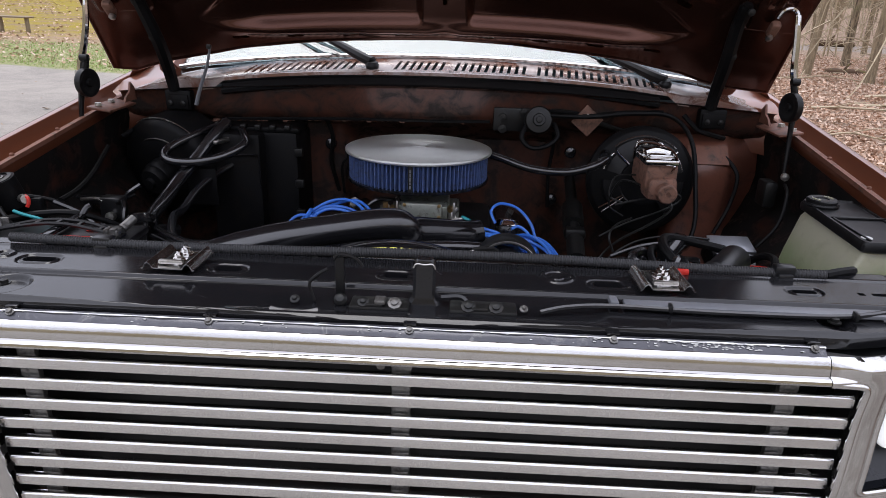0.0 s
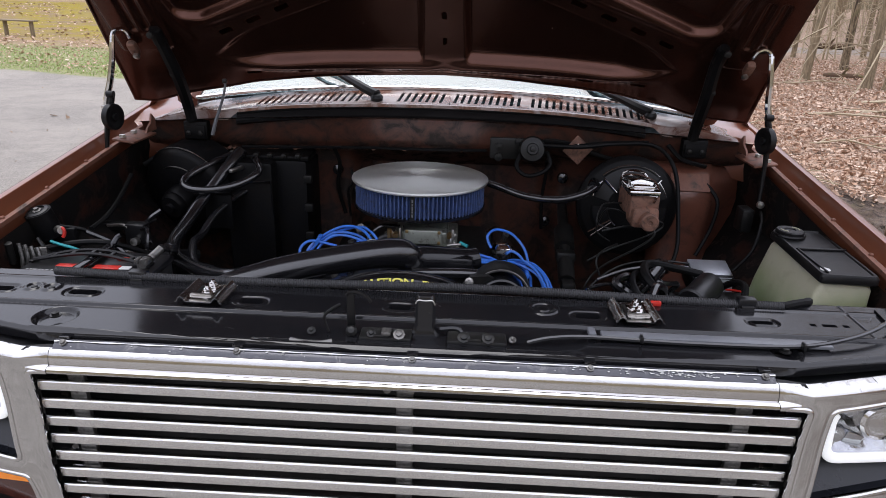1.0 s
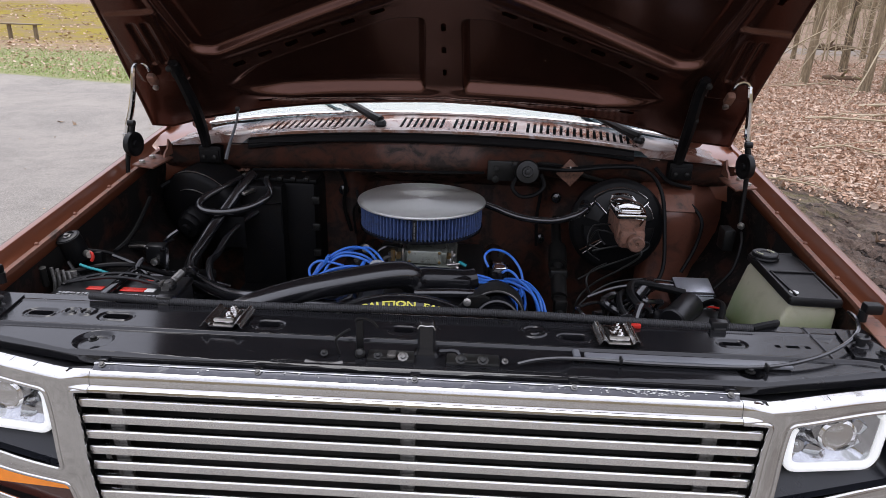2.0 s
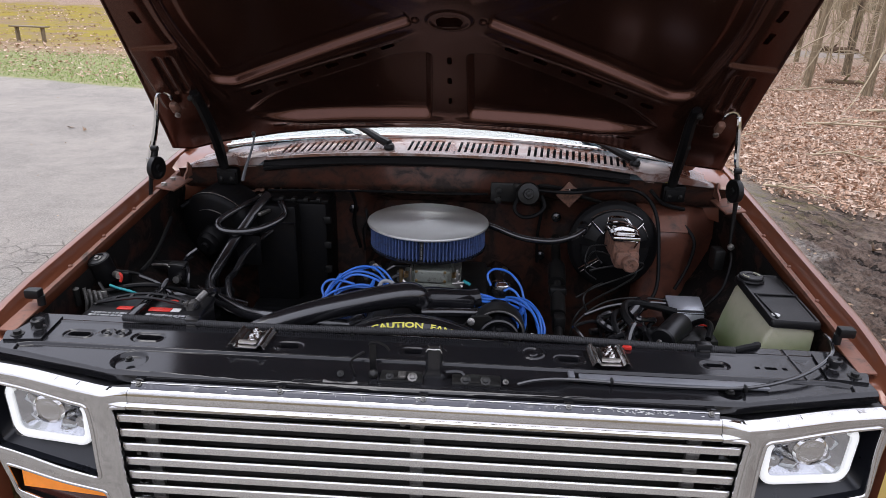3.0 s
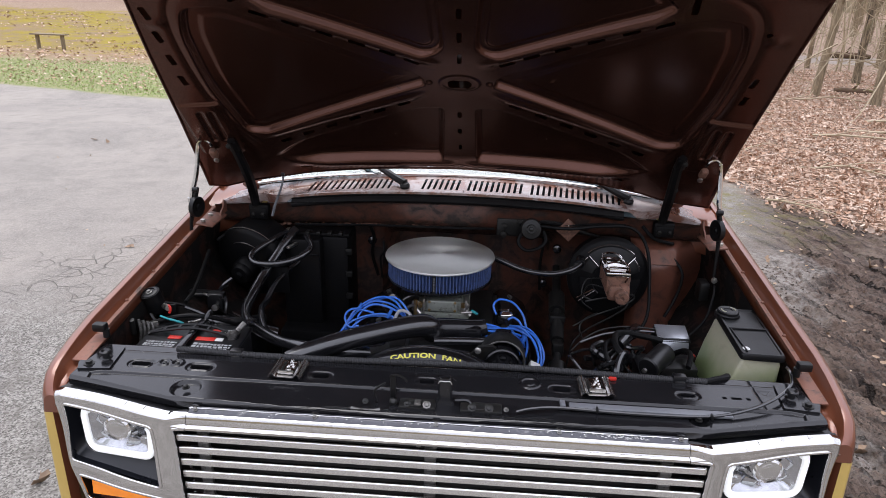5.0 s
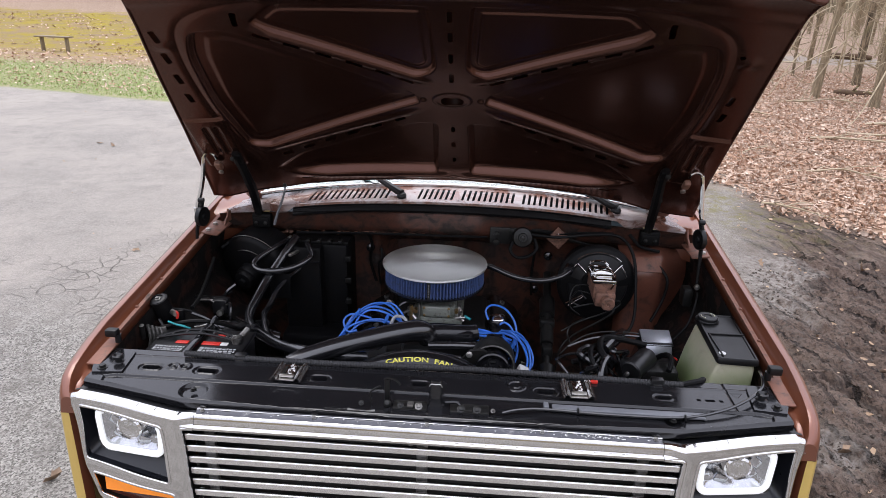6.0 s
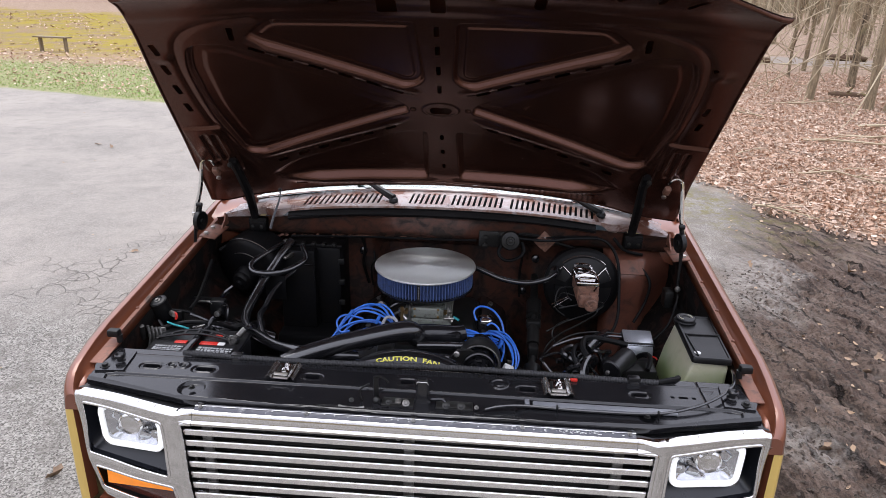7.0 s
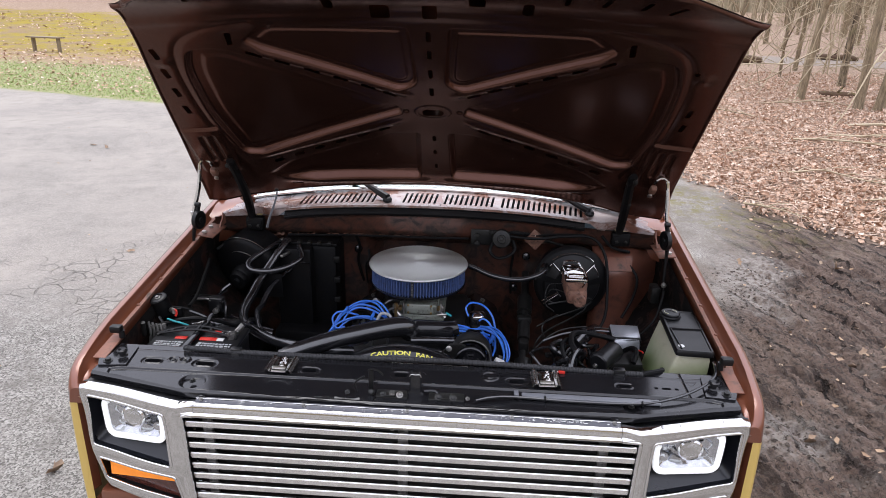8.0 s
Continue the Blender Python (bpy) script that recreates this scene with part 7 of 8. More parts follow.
def bay_pipes():
    """Bare pipes and looms low in the bay and along the firewall's ledge."""
    for pts, r in (([(0.6, 0.75, 0.83), (0.52, 0.74, 0.838), (0.45, 0.74, 0.825), (0.4, 0.73, 0.8), (0.36, 0.72, 0.76)], 0.003),
                   ([(0.36, 0.74, 0.83), (0.42, 0.77, 0.852), (0.5, 0.79, 0.878), (0.54, 0.8, 0.9), (0.53, 0.8, 0.915), (0.47, 0.8, 0.908)], 0.0028),
                   ([(0.385, 0.7, 0.81), (0.375, 0.71, 0.84), (0.39, 0.73, 0.86), (0.43, 0.76, 0.868)], 0.003)):
        part("brake_pipe", Geo().tube(pts, r * 0.85, 6), BLACK_GRIME, truck, "thin dull metal brake pipe")
    for pts, r in (([(0.47, 0.53, 0.85), (0.45, 0.57, 0.87), (0.47, 0.63, 0.872), (0.54, 0.66, 0.852), (0.6, 0.66, 0.84)], 0.011),
                   ([(0.44, 0.5, 0.83), (0.42, 0.54, 0.86), (0.44, 0.6, 0.862), (0.5, 0.64, 0.84)], 0.008),
                   ([(0.62, 0.48, 0.86), (0.635, 0.52, 0.875), (0.63, 0.57, 0.86), (0.6, 0.6, 0.82)], 0.009),
                   ([(-0.7, 0.62, 0.8), (-0.66, 0.64, 0.815), (-0.61, 0.67, 0.825), (-0.56, 0.72, 0.81)], 0.016),
                   ([(-0.73, 0.88, 0.84), (-0.765, 0.85, 0.82), (-0.74, 0.8, 0.79), (-0.67, 0.76, 0.79), (-0.62, 0.74, 0.78)], 0.006),
                   ([(-0.78, 0.55, 0.93), (-0.73, 0.57, 0.915), (-0.69, 0.58, 0.885), (-0.66, 0.56, 0.86)], 0.005)):
        part("hose", Geo().tube(pts, r * 0.8, 9), BLACK_DULL, truck, "black rubber hose low in the engine bay")
    for pts in ([(-0.55, 1.052, 1.0), (-0.4, 1.056, 1.004), (-0.2, 1.055, 1.01), (0.0, 1.056, 1.012), (0.12, 1.055, 1.015)], [(0.26, 1.04, 1.05), (0.36, 1.035, 1.045), (0.45, 1.03, 1.055), (0.54, 1.02, 1.06)]):
        part("loom", Geo().tube(pts, 0.0045, 6), BLACK_DULL, truck, "black taped wiring loom along the firewall")
    g = Geo()
    rng = random.Random(41)
    for i in range(60):
        x = rng.uniform(-0.62, -0.05)
        y, z = 1.085 + rng.uniform(-0.012, 0.01), 1.006 - 0.03 * (x / 0.75) ** 2
        r = rng.uniform(0.003, 0.009)
        g.lathe([(r, 0), (r * 0.8, 0.0015), (0, 0.002)], axis((x, y, z + rng.uniform(-0.003, 0.003)), (0, -0.5, 1)), 6)
    tagged(part("rust_flakes", g, RUST, truck), "rust flakes along the firewall's ledge", kind="stuff")


bay_pipes()


# ---- ground ----
def ground_material():
    m, n, l, b = nodes_of("ground_zones")
    c = n.new("ShaderNodeTexCoord")
    c.name = "coords"
    xyz = n.new("ShaderNodeSeparateXYZ")
    l.new(c.outputs["Object"], xyz.inputs[0])
    x, y = xyz.outputs[0], xyz.outputs[1]

    def M(op, a, bb=0.0):
        return mathn(n, l, op, a, bb)

    def lin(ax, ay, k):
        """ax*x + ay*y + k"""
        return M("ADD", M("ADD", M("MULTIPLY", x, ax), M("MULTIPLY", y, ay)), k)
    wob = M("SUBTRACT", noisy(n, l, 0.9, 5.0), 0.5)
    wob2 = M("SUBTRACT", noisy(n, l, 5.0, 5.0, 0.65), 0.5)
    fine = noisy(n, l, 240, 3.0, 0.7)
    mid = noisy(n, l, 22, 5.0, 0.65)
    big = noisy(n, l, 1.1, 4.0)
    wobble = M("ADD", M("MULTIPLY", wob, 1.2), M("MULTIPLY", wob2, 0.5))
    # asphalt: pale worn grey, speckled stones, cracks
    sp = n.new("ShaderNodeTexVoronoi")
    sp.inputs["Scale"].default_value = 130
    l.new(c.outputs["Object"], sp.inputs["Vector"])
    asph = mixer(n, l, ramp(n, l, sp.outputs["Color"], 0.2, 0.9), (0.208, 0.191, 0.171), (0.36, 0.332, 0.3))
    asph = mixer(n, l, M("MULTIPLY", ramp(n, l, noisy(n, l, 0.8, 6.0, 0.65, distort=0.5), 0.38, 0.62), 0.75), asph, (0.378, 0.342, 0.304))
    asph = mixer(n, l, M("MULTIPLY", ramp(n, l, noisy(n, l, 60, 4.0, 0.7), 0.56, 0.68), 0.5), asph, (0.16, 0.148, 0.132))
    asph = mixer(n, l, M("MULTIPLY", ramp(n, l, noisy(n, l, 4.0, 6.0, 0.7), 0.5, 0.68), 0.45), asph, (0.19, 0.178, 0.162))
    warp = n.new("ShaderNodeVectorMath")
    warp.operation = "ADD"
    nz = n.new("ShaderNodeTexNoise")
    nz.inputs["Scale"].default_value = 3.0
    l.new(c.outputs["Object"], nz.inputs["Vector"])
    scl = n.new("ShaderNodeVectorMath")
    scl.operation = "SCALE"
    scl.inputs["Scale"].default_value = 0.35
    l.new(nz.outputs["Color"], scl.inputs[0])
    l.new(c.outputs["Object"], warp.inputs[0])
    l.new(scl.outputs[0], warp.inputs[1])
    cr = n.new("ShaderNodeTexVoronoi")
    cr.feature = "DISTANCE_TO_EDGE"
    cr.inputs["Scale"].default_value = 8.0
    l.new(warp.outputs[0], cr.inputs["Vector"])
    crack = ramp(n, l, cr.outputs["Distance"], 0.035, 0.005)
    crack = M("MULTIPLY", crack, ramp(n, l, M("ADD", M("ABSOLUTE", lin(0.0, 1.0, -2.5)), M("MULTIPLY", M("ABSOLUTE", lin(1.0, 0.0, 2.4)), 0.7)), 1.6, 0.7))
    crack = M("MULTIPLY", crack, ramp(n, l, noisy(n, l, 2.6, 4.0), 0.46, 0.6))
    asph = mixer(n, l, M("MULTIPLY", ramp(n, l, fine, 0.58, 0.7), 0.35), asph, (0.44, 0.425, 0.4))
    asph = mixer(n, l, M("MULTIPLY", crack, 0.3), asph, (0.1, 0.092, 0.082))
    coarse = n.new("ShaderNodeTexVoronoi")
    coarse.inputs["Scale"].default_value = 150
    l.new(c.outputs["Object"], coarse.inputs["Vector"])
    gritty = mixer(n, l, ramp(n, l, coarse.outputs["Color"], 0.15, 0.85), (0.075, 0.07, 0.063), (0.44, 0.42, 0.385))
    beside = M("MULTIPLY", ramp(n, l, M("ADD", x, wobble), 1.1, 1.6), 0.65)
    asph = mixer(n, l, M("MAXIMUM", beside, M("MULTIPLY", ramp(n, l, M("ADD", lin(0.25, -1.0, 2.9), M("MULTIPLY", wobble, 1.1)), -0.5, 0.5), 0.9)), asph, mixer(n, l, M("MULTIPLY", ramp(n, l, noisy(n, l, 7.0, 6.0, 0.7), 0.46, 0.62), 0.55), gritty, (0.14, 0.128, 0.115)))
    asph = mixer(n, l, M("MULTIPLY", beside, ramp(n, l, noisy(n, l, 2.2, 7.0, 0.7), 0.36, 0.6)), asph, (0.135, 0.112, 0.094))
    # mud and dirt
    dirt = mixer(n, l, mid, (0.046, 0.03, 0.024), (0.145, 0.1, 0.08))
    dirt = mixer(n, l, ramp(n, l, noisy(n, l, 3.0, 8.0, 0.75, distort=1.2), 0.42, 0.6), dirt, (0.17, 0.125, 0.1))
    run = n.new("ShaderNodeCombineXYZ")
    across = lin(0.96, 0.28, 0.0)
    l.new(across, run.inputs[0])
    l.new(M("MULTIPLY", lin(-0.28, 0.96, 0.0), 0.14), run.inputs[1])
    streaks = noisy(n, l, 13, 8.0, 0.75, run.outputs[0], 0.7)
    grooves = M("FRACT", M("ADD", M("MULTIPLY", across, 5.0), M("ADD", M("MULTIPLY", wob2, 0.9), M("MULTIPLY", wob, 2.0))))
    groove = ramp(n, l, M("ABSOLUTE", M("SUBTRACT", grooves, 0.5)), 0.07, 0.02)
    groove = M("MULTIPLY", groove, ramp(n, l, noisy(n, l, 3.4, 5.0, 0.7), 0.42, 0.52))
    # relief shading put into the colour: dark hollows and grooves, pale ridges
    dirt = mixer(n, l, M("MULTIPLY", ramp(n, l, streaks, 0.5, 0.4), 0.8), dirt, (0.028, 0.021, 0.018))
    dirt = mixer(n, l, M("MULTIPLY", ramp(n, l, streaks, 0.54, 0.64), 0.75), dirt, (0.22, 0.17, 0.14))
    dirt = mixer(n, l, M("MULTIPLY", groove, 0.9), dirt, (0.012, 0.009, 0.008))
    dirt = mixer(n, l, M("MULTIPLY", ramp(n, l, noisy(n, l, 70, 5.0, 0.75), 0.5, 0.36), 0.8), dirt, (0.022, 0.017, 0.015))
    dirt = mixer(n, l, M("MULTIPLY", ramp(n, l, wob2, 0.05, 0.2), 0.7), dirt, (0.14, 0.12, 0.105))
    dirt = mixer(n, l, M("MULTIPLY", ramp(n, l, fine, 0.62, 0.7), 0.7), dirt, (0.2, 0.175, 0.15))
    # leaf litter
    lf = n.new("ShaderNodeTexVoronoi")
    lf.inputs["Scale"].default_value = 22
    lf.inputs["Randomness"].default_value = 1.0
    l.new(c.outputs["Object"], lf.inputs["Vector"])
    leafc = n.new("ShaderNodeValToRGB")
    for pos, colr in ((0.0, (0.2, 0.13, 0.09)), (0.35, (0.3, 0.21, 0.15)), (0.7, (0.4, 0.3, 0.22)), (1.0, (0.5, 0.4, 0.32))):
        e = leafc.color_ramp.elements.new(pos) if 0 < pos < 1 else leafc.color_ramp.elements[0 if pos == 0 else -1]
        e.color = (*colr, 1)
    l.new(ramp(n, l, lf.outputs["Color"], 0.0, 1.0), leafc.inputs[0])
    leaf = mixer(n, l, ramp(n, l, lf.outputs["Distance"], 0.45, 0.75), leafc.outputs[0], (0.22, 0.15, 0.11))
    # grass and yellow moss
    grass = mixer(n, l, mid, (0.14, 0.19, 0.06), (0.29, 0.31, 0.13))
    grass = mixer(n, l, M("MULTIPLY", ramp(n, l, wob2, -0.02, 0.12), 0.6), grass, (0.36, 0.3, 0.19))
    moss = mixer(n, l, mid, (0.21, 0.165, 0.012), (0.33, 0.25, 0.03))
    moss = mixer(n, l, ramp(n, l, M("ADD", wob, M("MULTIPLY", wob2, 0.8)), -0.05, 0.12), moss, (0.24, 0.165, 0.1))
    path = mixer(n, l, mid, (0.23, 0.19, 0.16), (0.3, 0.26, 0.225))
    # zones
    edge = M("ADD", M("MINIMUM", lin(1.0, 0.3, -4.45), lin(0.85, 0.64, -5.7)), M("MULTIPLY", wobble, 1.1))
    leaf_zone = M("MULTIPLY", ramp(n, l, M("ADD", edge, M("MULTIPLY", wob2, 0.8)), -0.15, 0.45), 1.0)
    mudline = M("ADD", M("SUBTRACT", lin(1.0, -0.4, -0.6), M("MAXIMUM", lin(0.0, -1.3, 1.1), 0.0)), M("MULTIPLY", wobble, 0.5))
    mud_zone = ramp(n, l, mudline, -0.2, 0.25)
    lawn = M("ADD", lin(0.3, 1.0, -8.5), M("MULTIPLY", wobble, 0.28))
    lawn_zone = ramp(n, l, lawn, -0.06, 0.1)
    moss_zone = ramp(n, l, M("ADD", lin(0.18, 1.0, -14.5), M("MULTIPLY", wobble, 2.0)), -0.9, 0.9)
    far_zone = ramp(n, l, M("ADD", lin(0.1, 1.0, -33.0), M("MULTIPLY", wobble, 4.0)), -1.0, 1.0)
    col = asph
    mossy = M("MULTIPLY", ramp(n, l, M("ADD", M("ABSOLUTE", lin(1.0, 0.3, -3.9)), M("MULTIPLY", wobble, 0.8)), 0.75, 0.1), ramp(n, l, y, 3.7, 5.0))
    gx, gy = lin(1.0, 0.0, -2.05), lin(0.0, 0.6, -2.0)
    spot = M("SQRT", M("ADD", M("MULTIPLY", gx, gx), M("MULTIPLY", gy, gy)))
    spot = ramp(n, l, M("ADD", spot, M("MULTIPLY", wobble, 0.9)), 0.36, 0.22)
    hx, hy = lin(1.0, 0.0, -1.62), lin(0.0, 1.0, -1.42)
    spot2 = M("SQRT", M("ADD", M("MULTIPLY", hx, hx), M("MULTIPLY", hy, hy)))
    spot = M("MAXIMUM", spot, M("MULTIPLY", ramp(n, l, M("ADD", spot2, M("MULTIPLY", wobble, 0.35)), 0.24, 0.1), 0.8))
    dirt = mixer(n, l, M("MULTIPLY", spot, ramp(n, l, mid, 0.35, 0.6)), dirt, (0.3, 0.275, 0.25))
    col = mixer(n, l, mud_zone, col, dirt)
    col = mixer(n, l, M("MULTIPLY", mossy, ramp(n, l, noisy(n, l, 6.0, 8.0, 0.78), 0.47, 0.6)), col, (0.165, 0.145, 0.05))
    moss = mixer(n, l, M("MULTIPLY", ramp(n, l, noisy(n, l, 1.3, 9.0, 0.8), 0.5, 0.58), 0.7), moss, (0.21, 0.155, 0.08))
    litter = ramp(n, l, noisy(n, l, 7.0, 4.0, 0.7), 0.5, 0.6)
    grass = mixer(n, l, M("MULTIPLY", litter, 0.6), grass, (0.4, 0.31, 0.23))
    left = mixer(n, l, moss_zone, grass, moss)
    strip = ramp(n, l, M("ABSOLUTE", M("ADD", lin(0.18, 1.0, -15.2), M("MULTIPLY", wobble, 3.0))), 2.4, 0.8)
    left = mixer(n, l, M("MULTIPLY", strip, ramp(n, l, noisy(n, l, 4.0, 6.0, 0.75), 0.4, 0.58)), left, (0.3, 0.21, 0.15))
    left = mixer(n, l, far_zone, left, leaf)
    col = mixer(n, l, lawn_zone, col, left)
    col = mixer(n, l, leaf_zone, col, leaf)
    track = M("MULTIPLY", ramp(n, l, M("ABSOLUTE", M("ADD", lin(0.25, 1.0, -27.5), wobble)), 2.2, 1.6), ramp(n, l, x, 2.0, 5.0))
    col = mixer(n, l, track, col, path)
    l.new(col, b.inputs["Base Color"])
    b.inputs["Roughness"].default_value = 0.88
    b.inputs["Specular IOR Level"].default_value = 0.25
    hgt = M("ADD", M("MULTIPLY", fine, 0.5), M("MULTIPLY", mid, 0.6))
    hgt = M("ADD", hgt, M("MULTIPLY", streaks, M("MULTIPLY", mud_zone, 2.0)))
    hgt = M("SUBTRACT", hgt, M("MULTIPLY", crack, 1.2))
    hgt = M("SUBTRACT", hgt, M("MULTIPLY", M("MULTIPLY", groove, mud_zone), 2.0))
    bumped(n, l, b, hgt, 1.0, 0.012)
    return m


def litter_edge(X, Y):
    return np.minimum(X + 0.3 * Y - 4.45, 0.85 * X + 0.64 * Y - 5.7)


def ground_height(X, Y):
    """Level ground, muddy ruts beside the truck, a litter bed on one side, a bank far behind."""
    Z = np.zeros_like(X)
    mud = np.clip((X - 0.4 * Y - 0.6 - np.maximum(1.1 - 1.3 * Y, 0)) / 0.4, 0, 1) * np.clip(0.25 - litter_edge(X, Y) / 0.6, 0, 1) * np.clip((6 - Y) / 2, 0, 1)
    u = X * 0.86 + Y * 0.5
    vv = -X * 0.5 + Y * 0.86
    n1 = np.array([noise.noise((a * 2.2, b * 2.2, 0)) for a, b in zip(X.ravel(), Y.ravel())]).reshape(X.shape)
    n2 = np.array([noise.noise((a * 9, b * 9, 5)) for a, b in zip(X.ravel(), Y.ravel())]).reshape(X.shape)
    w = X * 0.96 + Y * 0.28 + 0.06 * n1 + 0.02 * n2
    tread = np.abs(((w * 2.7) % 1.0) - 0.5) * 2
    Z += mud * (0.03 * n1 + 0.02 * n2 - 0.05 * np.clip(1 - tread * 3.0, 0, 1) + 0.012 * np.sin(vv * 70 + 4 * n1) * np.clip(1 - tread * 2.0, 0, 1))
    n3 = np.array([noise.noise((a * 31, b * 31, 9)) for a, b in zip(X.ravel(), Y.ravel())]).reshape(X.shape)
    n4 = np.array([noise.noise((a * 70, b * 70, 3)) if m > 0 else 0.0 for a, b, m in zip(X.ravel(), Y.ravel(), mud.ravel())]).reshape(X.shape)
    Z += mud * (0.02 * n3 + 0.011 * n4 + 0.012 * np.abs(n2))
    litter = np.clip(litter_edge(X, Y) / 0.6, 0, 1)
    Z += litter * (0.03 + 0.05 * n1 + 0.02 * n2)
    R = np.hypot(X, Y)
    Z += np.clip((Y - 29) / 60, 0, 4) * 1.5 * np.clip((R - 25) / 20, 0, 1)
    Z += np.clip((X - 14) / 30, 0, 3) * 0.8
    Z += np.clip((Y - 20) / 22, 0, 1.2) * 0.75 * np.clip(-X / 8, 0, 1)
    return Z


def span(*pieces):
    out = []
    for a, b, st in pieces:
        out += list(np.arange(a, b, st))
    return np.array(out + [pieces[-1][1]])


def ground():
    xs = span((-600, -60, 60), (-60, -10, 5), (-10, 1.1, 0.6), (1.1, 3.6, 0.0095), (3.6, 4.4, 0.04), (4.4, 9, 0.15), (9, 30, 1.0), (30, 90, 8), (90, 600, 80))
    ys = span((-600, -60, 60), (-60, -4, 5), (-4, 0.4, 0.4), (0.4, 3.6, 0.0115), (3.6, 5.6, 0.04), (5.6, 12, 0.2), (12, 34, 1.0), (34, 100, 8), (100, 600, 80))
    X, Y = np.meshgrid(xs, ys)
    Z = ground_height(X, Y)
    me = bpy.data.meshes.new("ground")
    me.from_pydata(np.stack([X, Y, Z], -1).reshape(-1, 3).tolist(), [], grid_faces(len(xs), len(ys)))
    me.materials.append(ground_material())
    me.polygons.foreach_set("use_smooth", [True] * len(me.polygons))
    tagged(new("ground", me), "worn asphalt beside mud, leaf litter and lawn", "ground", kind="structure")


ground()


# ---- leaves, grass, twigs ----
def island_material(name, stops, rough=0.8):
    m, n, l, b = nodes_of(name)
    n.new("ShaderNodeTexCoord").name = "coords"
    g = n.new("ShaderNodeNewGeometry")
    r = n.new("ShaderNodeValToRGB")
    r.color_ramp.elements[0].color, r.color_ramp.elements[1].color = (*stops[0], 1), (*stops[-1], 1)
    for i, s in enumerate(stops[1:-1]):
        r.color_ramp.elements.new((i + 1) / (len(stops) - 1)).color = (*s, 1)
    l.new(g.outputs["Random Per Island"], r.inputs[0])
    t = mathn(n, l, "MULTIPLY_ADD", noisy(n, l, 60, 4.0), 0.6)
    n[-1].inputs[2].default_value = 0.7
    sc = n.new("ShaderNodeVectorMath")
    sc.operation = "SCALE"
    l.new(r.outputs[0], sc.inputs[0])
    l.new(t, sc.inputs["Scale"])
    l.new(sc.outputs[0], b.inputs["Base Color"])
    b.inputs["Roughness"].default_value = rough
    b.inputs["Specular IOR Level"].default_value = 0.3
    return m


LEAF = island_material("dry_leaves", [(0.34, 0.2, 0.13), (0.46, 0.295, 0.2), (0.53, 0.37, 0.275), (0.62, 0.46, 0.36), (0.7, 0.565, 0.465)])
LEAF_PALE = island_material("pale_dry_leaves", [(0.36, 0.25, 0.16), (0.46, 0.35, 0.25), (0.24, 0.15, 0.09)])
OAK = island_material("bleached_oak_leaf", [(0.2, 0.13, 0.085), (0.32, 0.23, 0.16), (0.25, 0.17, 0.115)])
BLADE = island_material("grass_blades", [(0.15, 0.25, 0.055), (0.24, 0.36, 0.09), (0.34, 0.4, 0.14), (0.46, 0.41, 0.23)])
EARTH = island_material("earth_crumbs", [(0.03, 0.023, 0.019), (0.06, 0.046, 0.038), (0.08, 0.063, 0.052), (0.12, 0.1, 0.085)])
TWIG = island_material("bleached_twigs", [(0.38, 0.31, 0.2), (0.5, 0.42, 0.3), (0.24, 0.19, 0.12)])


def height_at(x, y):
    return float(ground_height(np.array([x]), np.array([y]))[0])


def leaf_shape(g, x, y, z, size, rng, lobed=False, tip=0.35):
    """A curled leaf of six points round a midrib; lobed: with pointed lobes."""
    a, tilt, roll = rng.uniform(0, 6.28), rng.gauss(0, tip), rng.gauss(0, tip)
    m = Matrix.Translation((x, y, z)) @ Euler((tilt, roll, a)).to_matrix().to_4x4()
    cu = rng.uniform(0.05, 0.4) * size
    if lobed:
        v = [(0, 0, 0)]
        for k in range(11):
            t = 2 * math.pi * k / 11
            r = size * (0.5 if k % 2 == 0 else 0.3) * rng.uniform(0.6, 1.2)
            v.append((r * 1.15 * math.cos(t), r * 0.62 * math.sin(t), cu * abs(math.sin(t + 0.6)) * 1.3 + rng.uniform(0, 0.08) * size))
        g.add(v, [(0, k + 1, (k + 1) % 11 + 1) for k in range(11)], m)
        return
    w = rng.uniform(0.22, 0.42) * size
    v = [(-0.5 * size, 0, cu), (-0.15 * size, -w, cu * 0.5), (0.25 * size, -w * 0.8, cu * 0.7), (0.55 * size, 0, cu * 1.1), (0.25 * size, w * 0.8, cu * 0.6), (-0.15 * size, w, cu * 0.6), (0, 0, 0)]
    g.add(v, [(6, 0, 1), (6, 1, 2), (6, 2, 3), (6, 3, 4), (6, 4, 5), (6, 5, 0)], m)


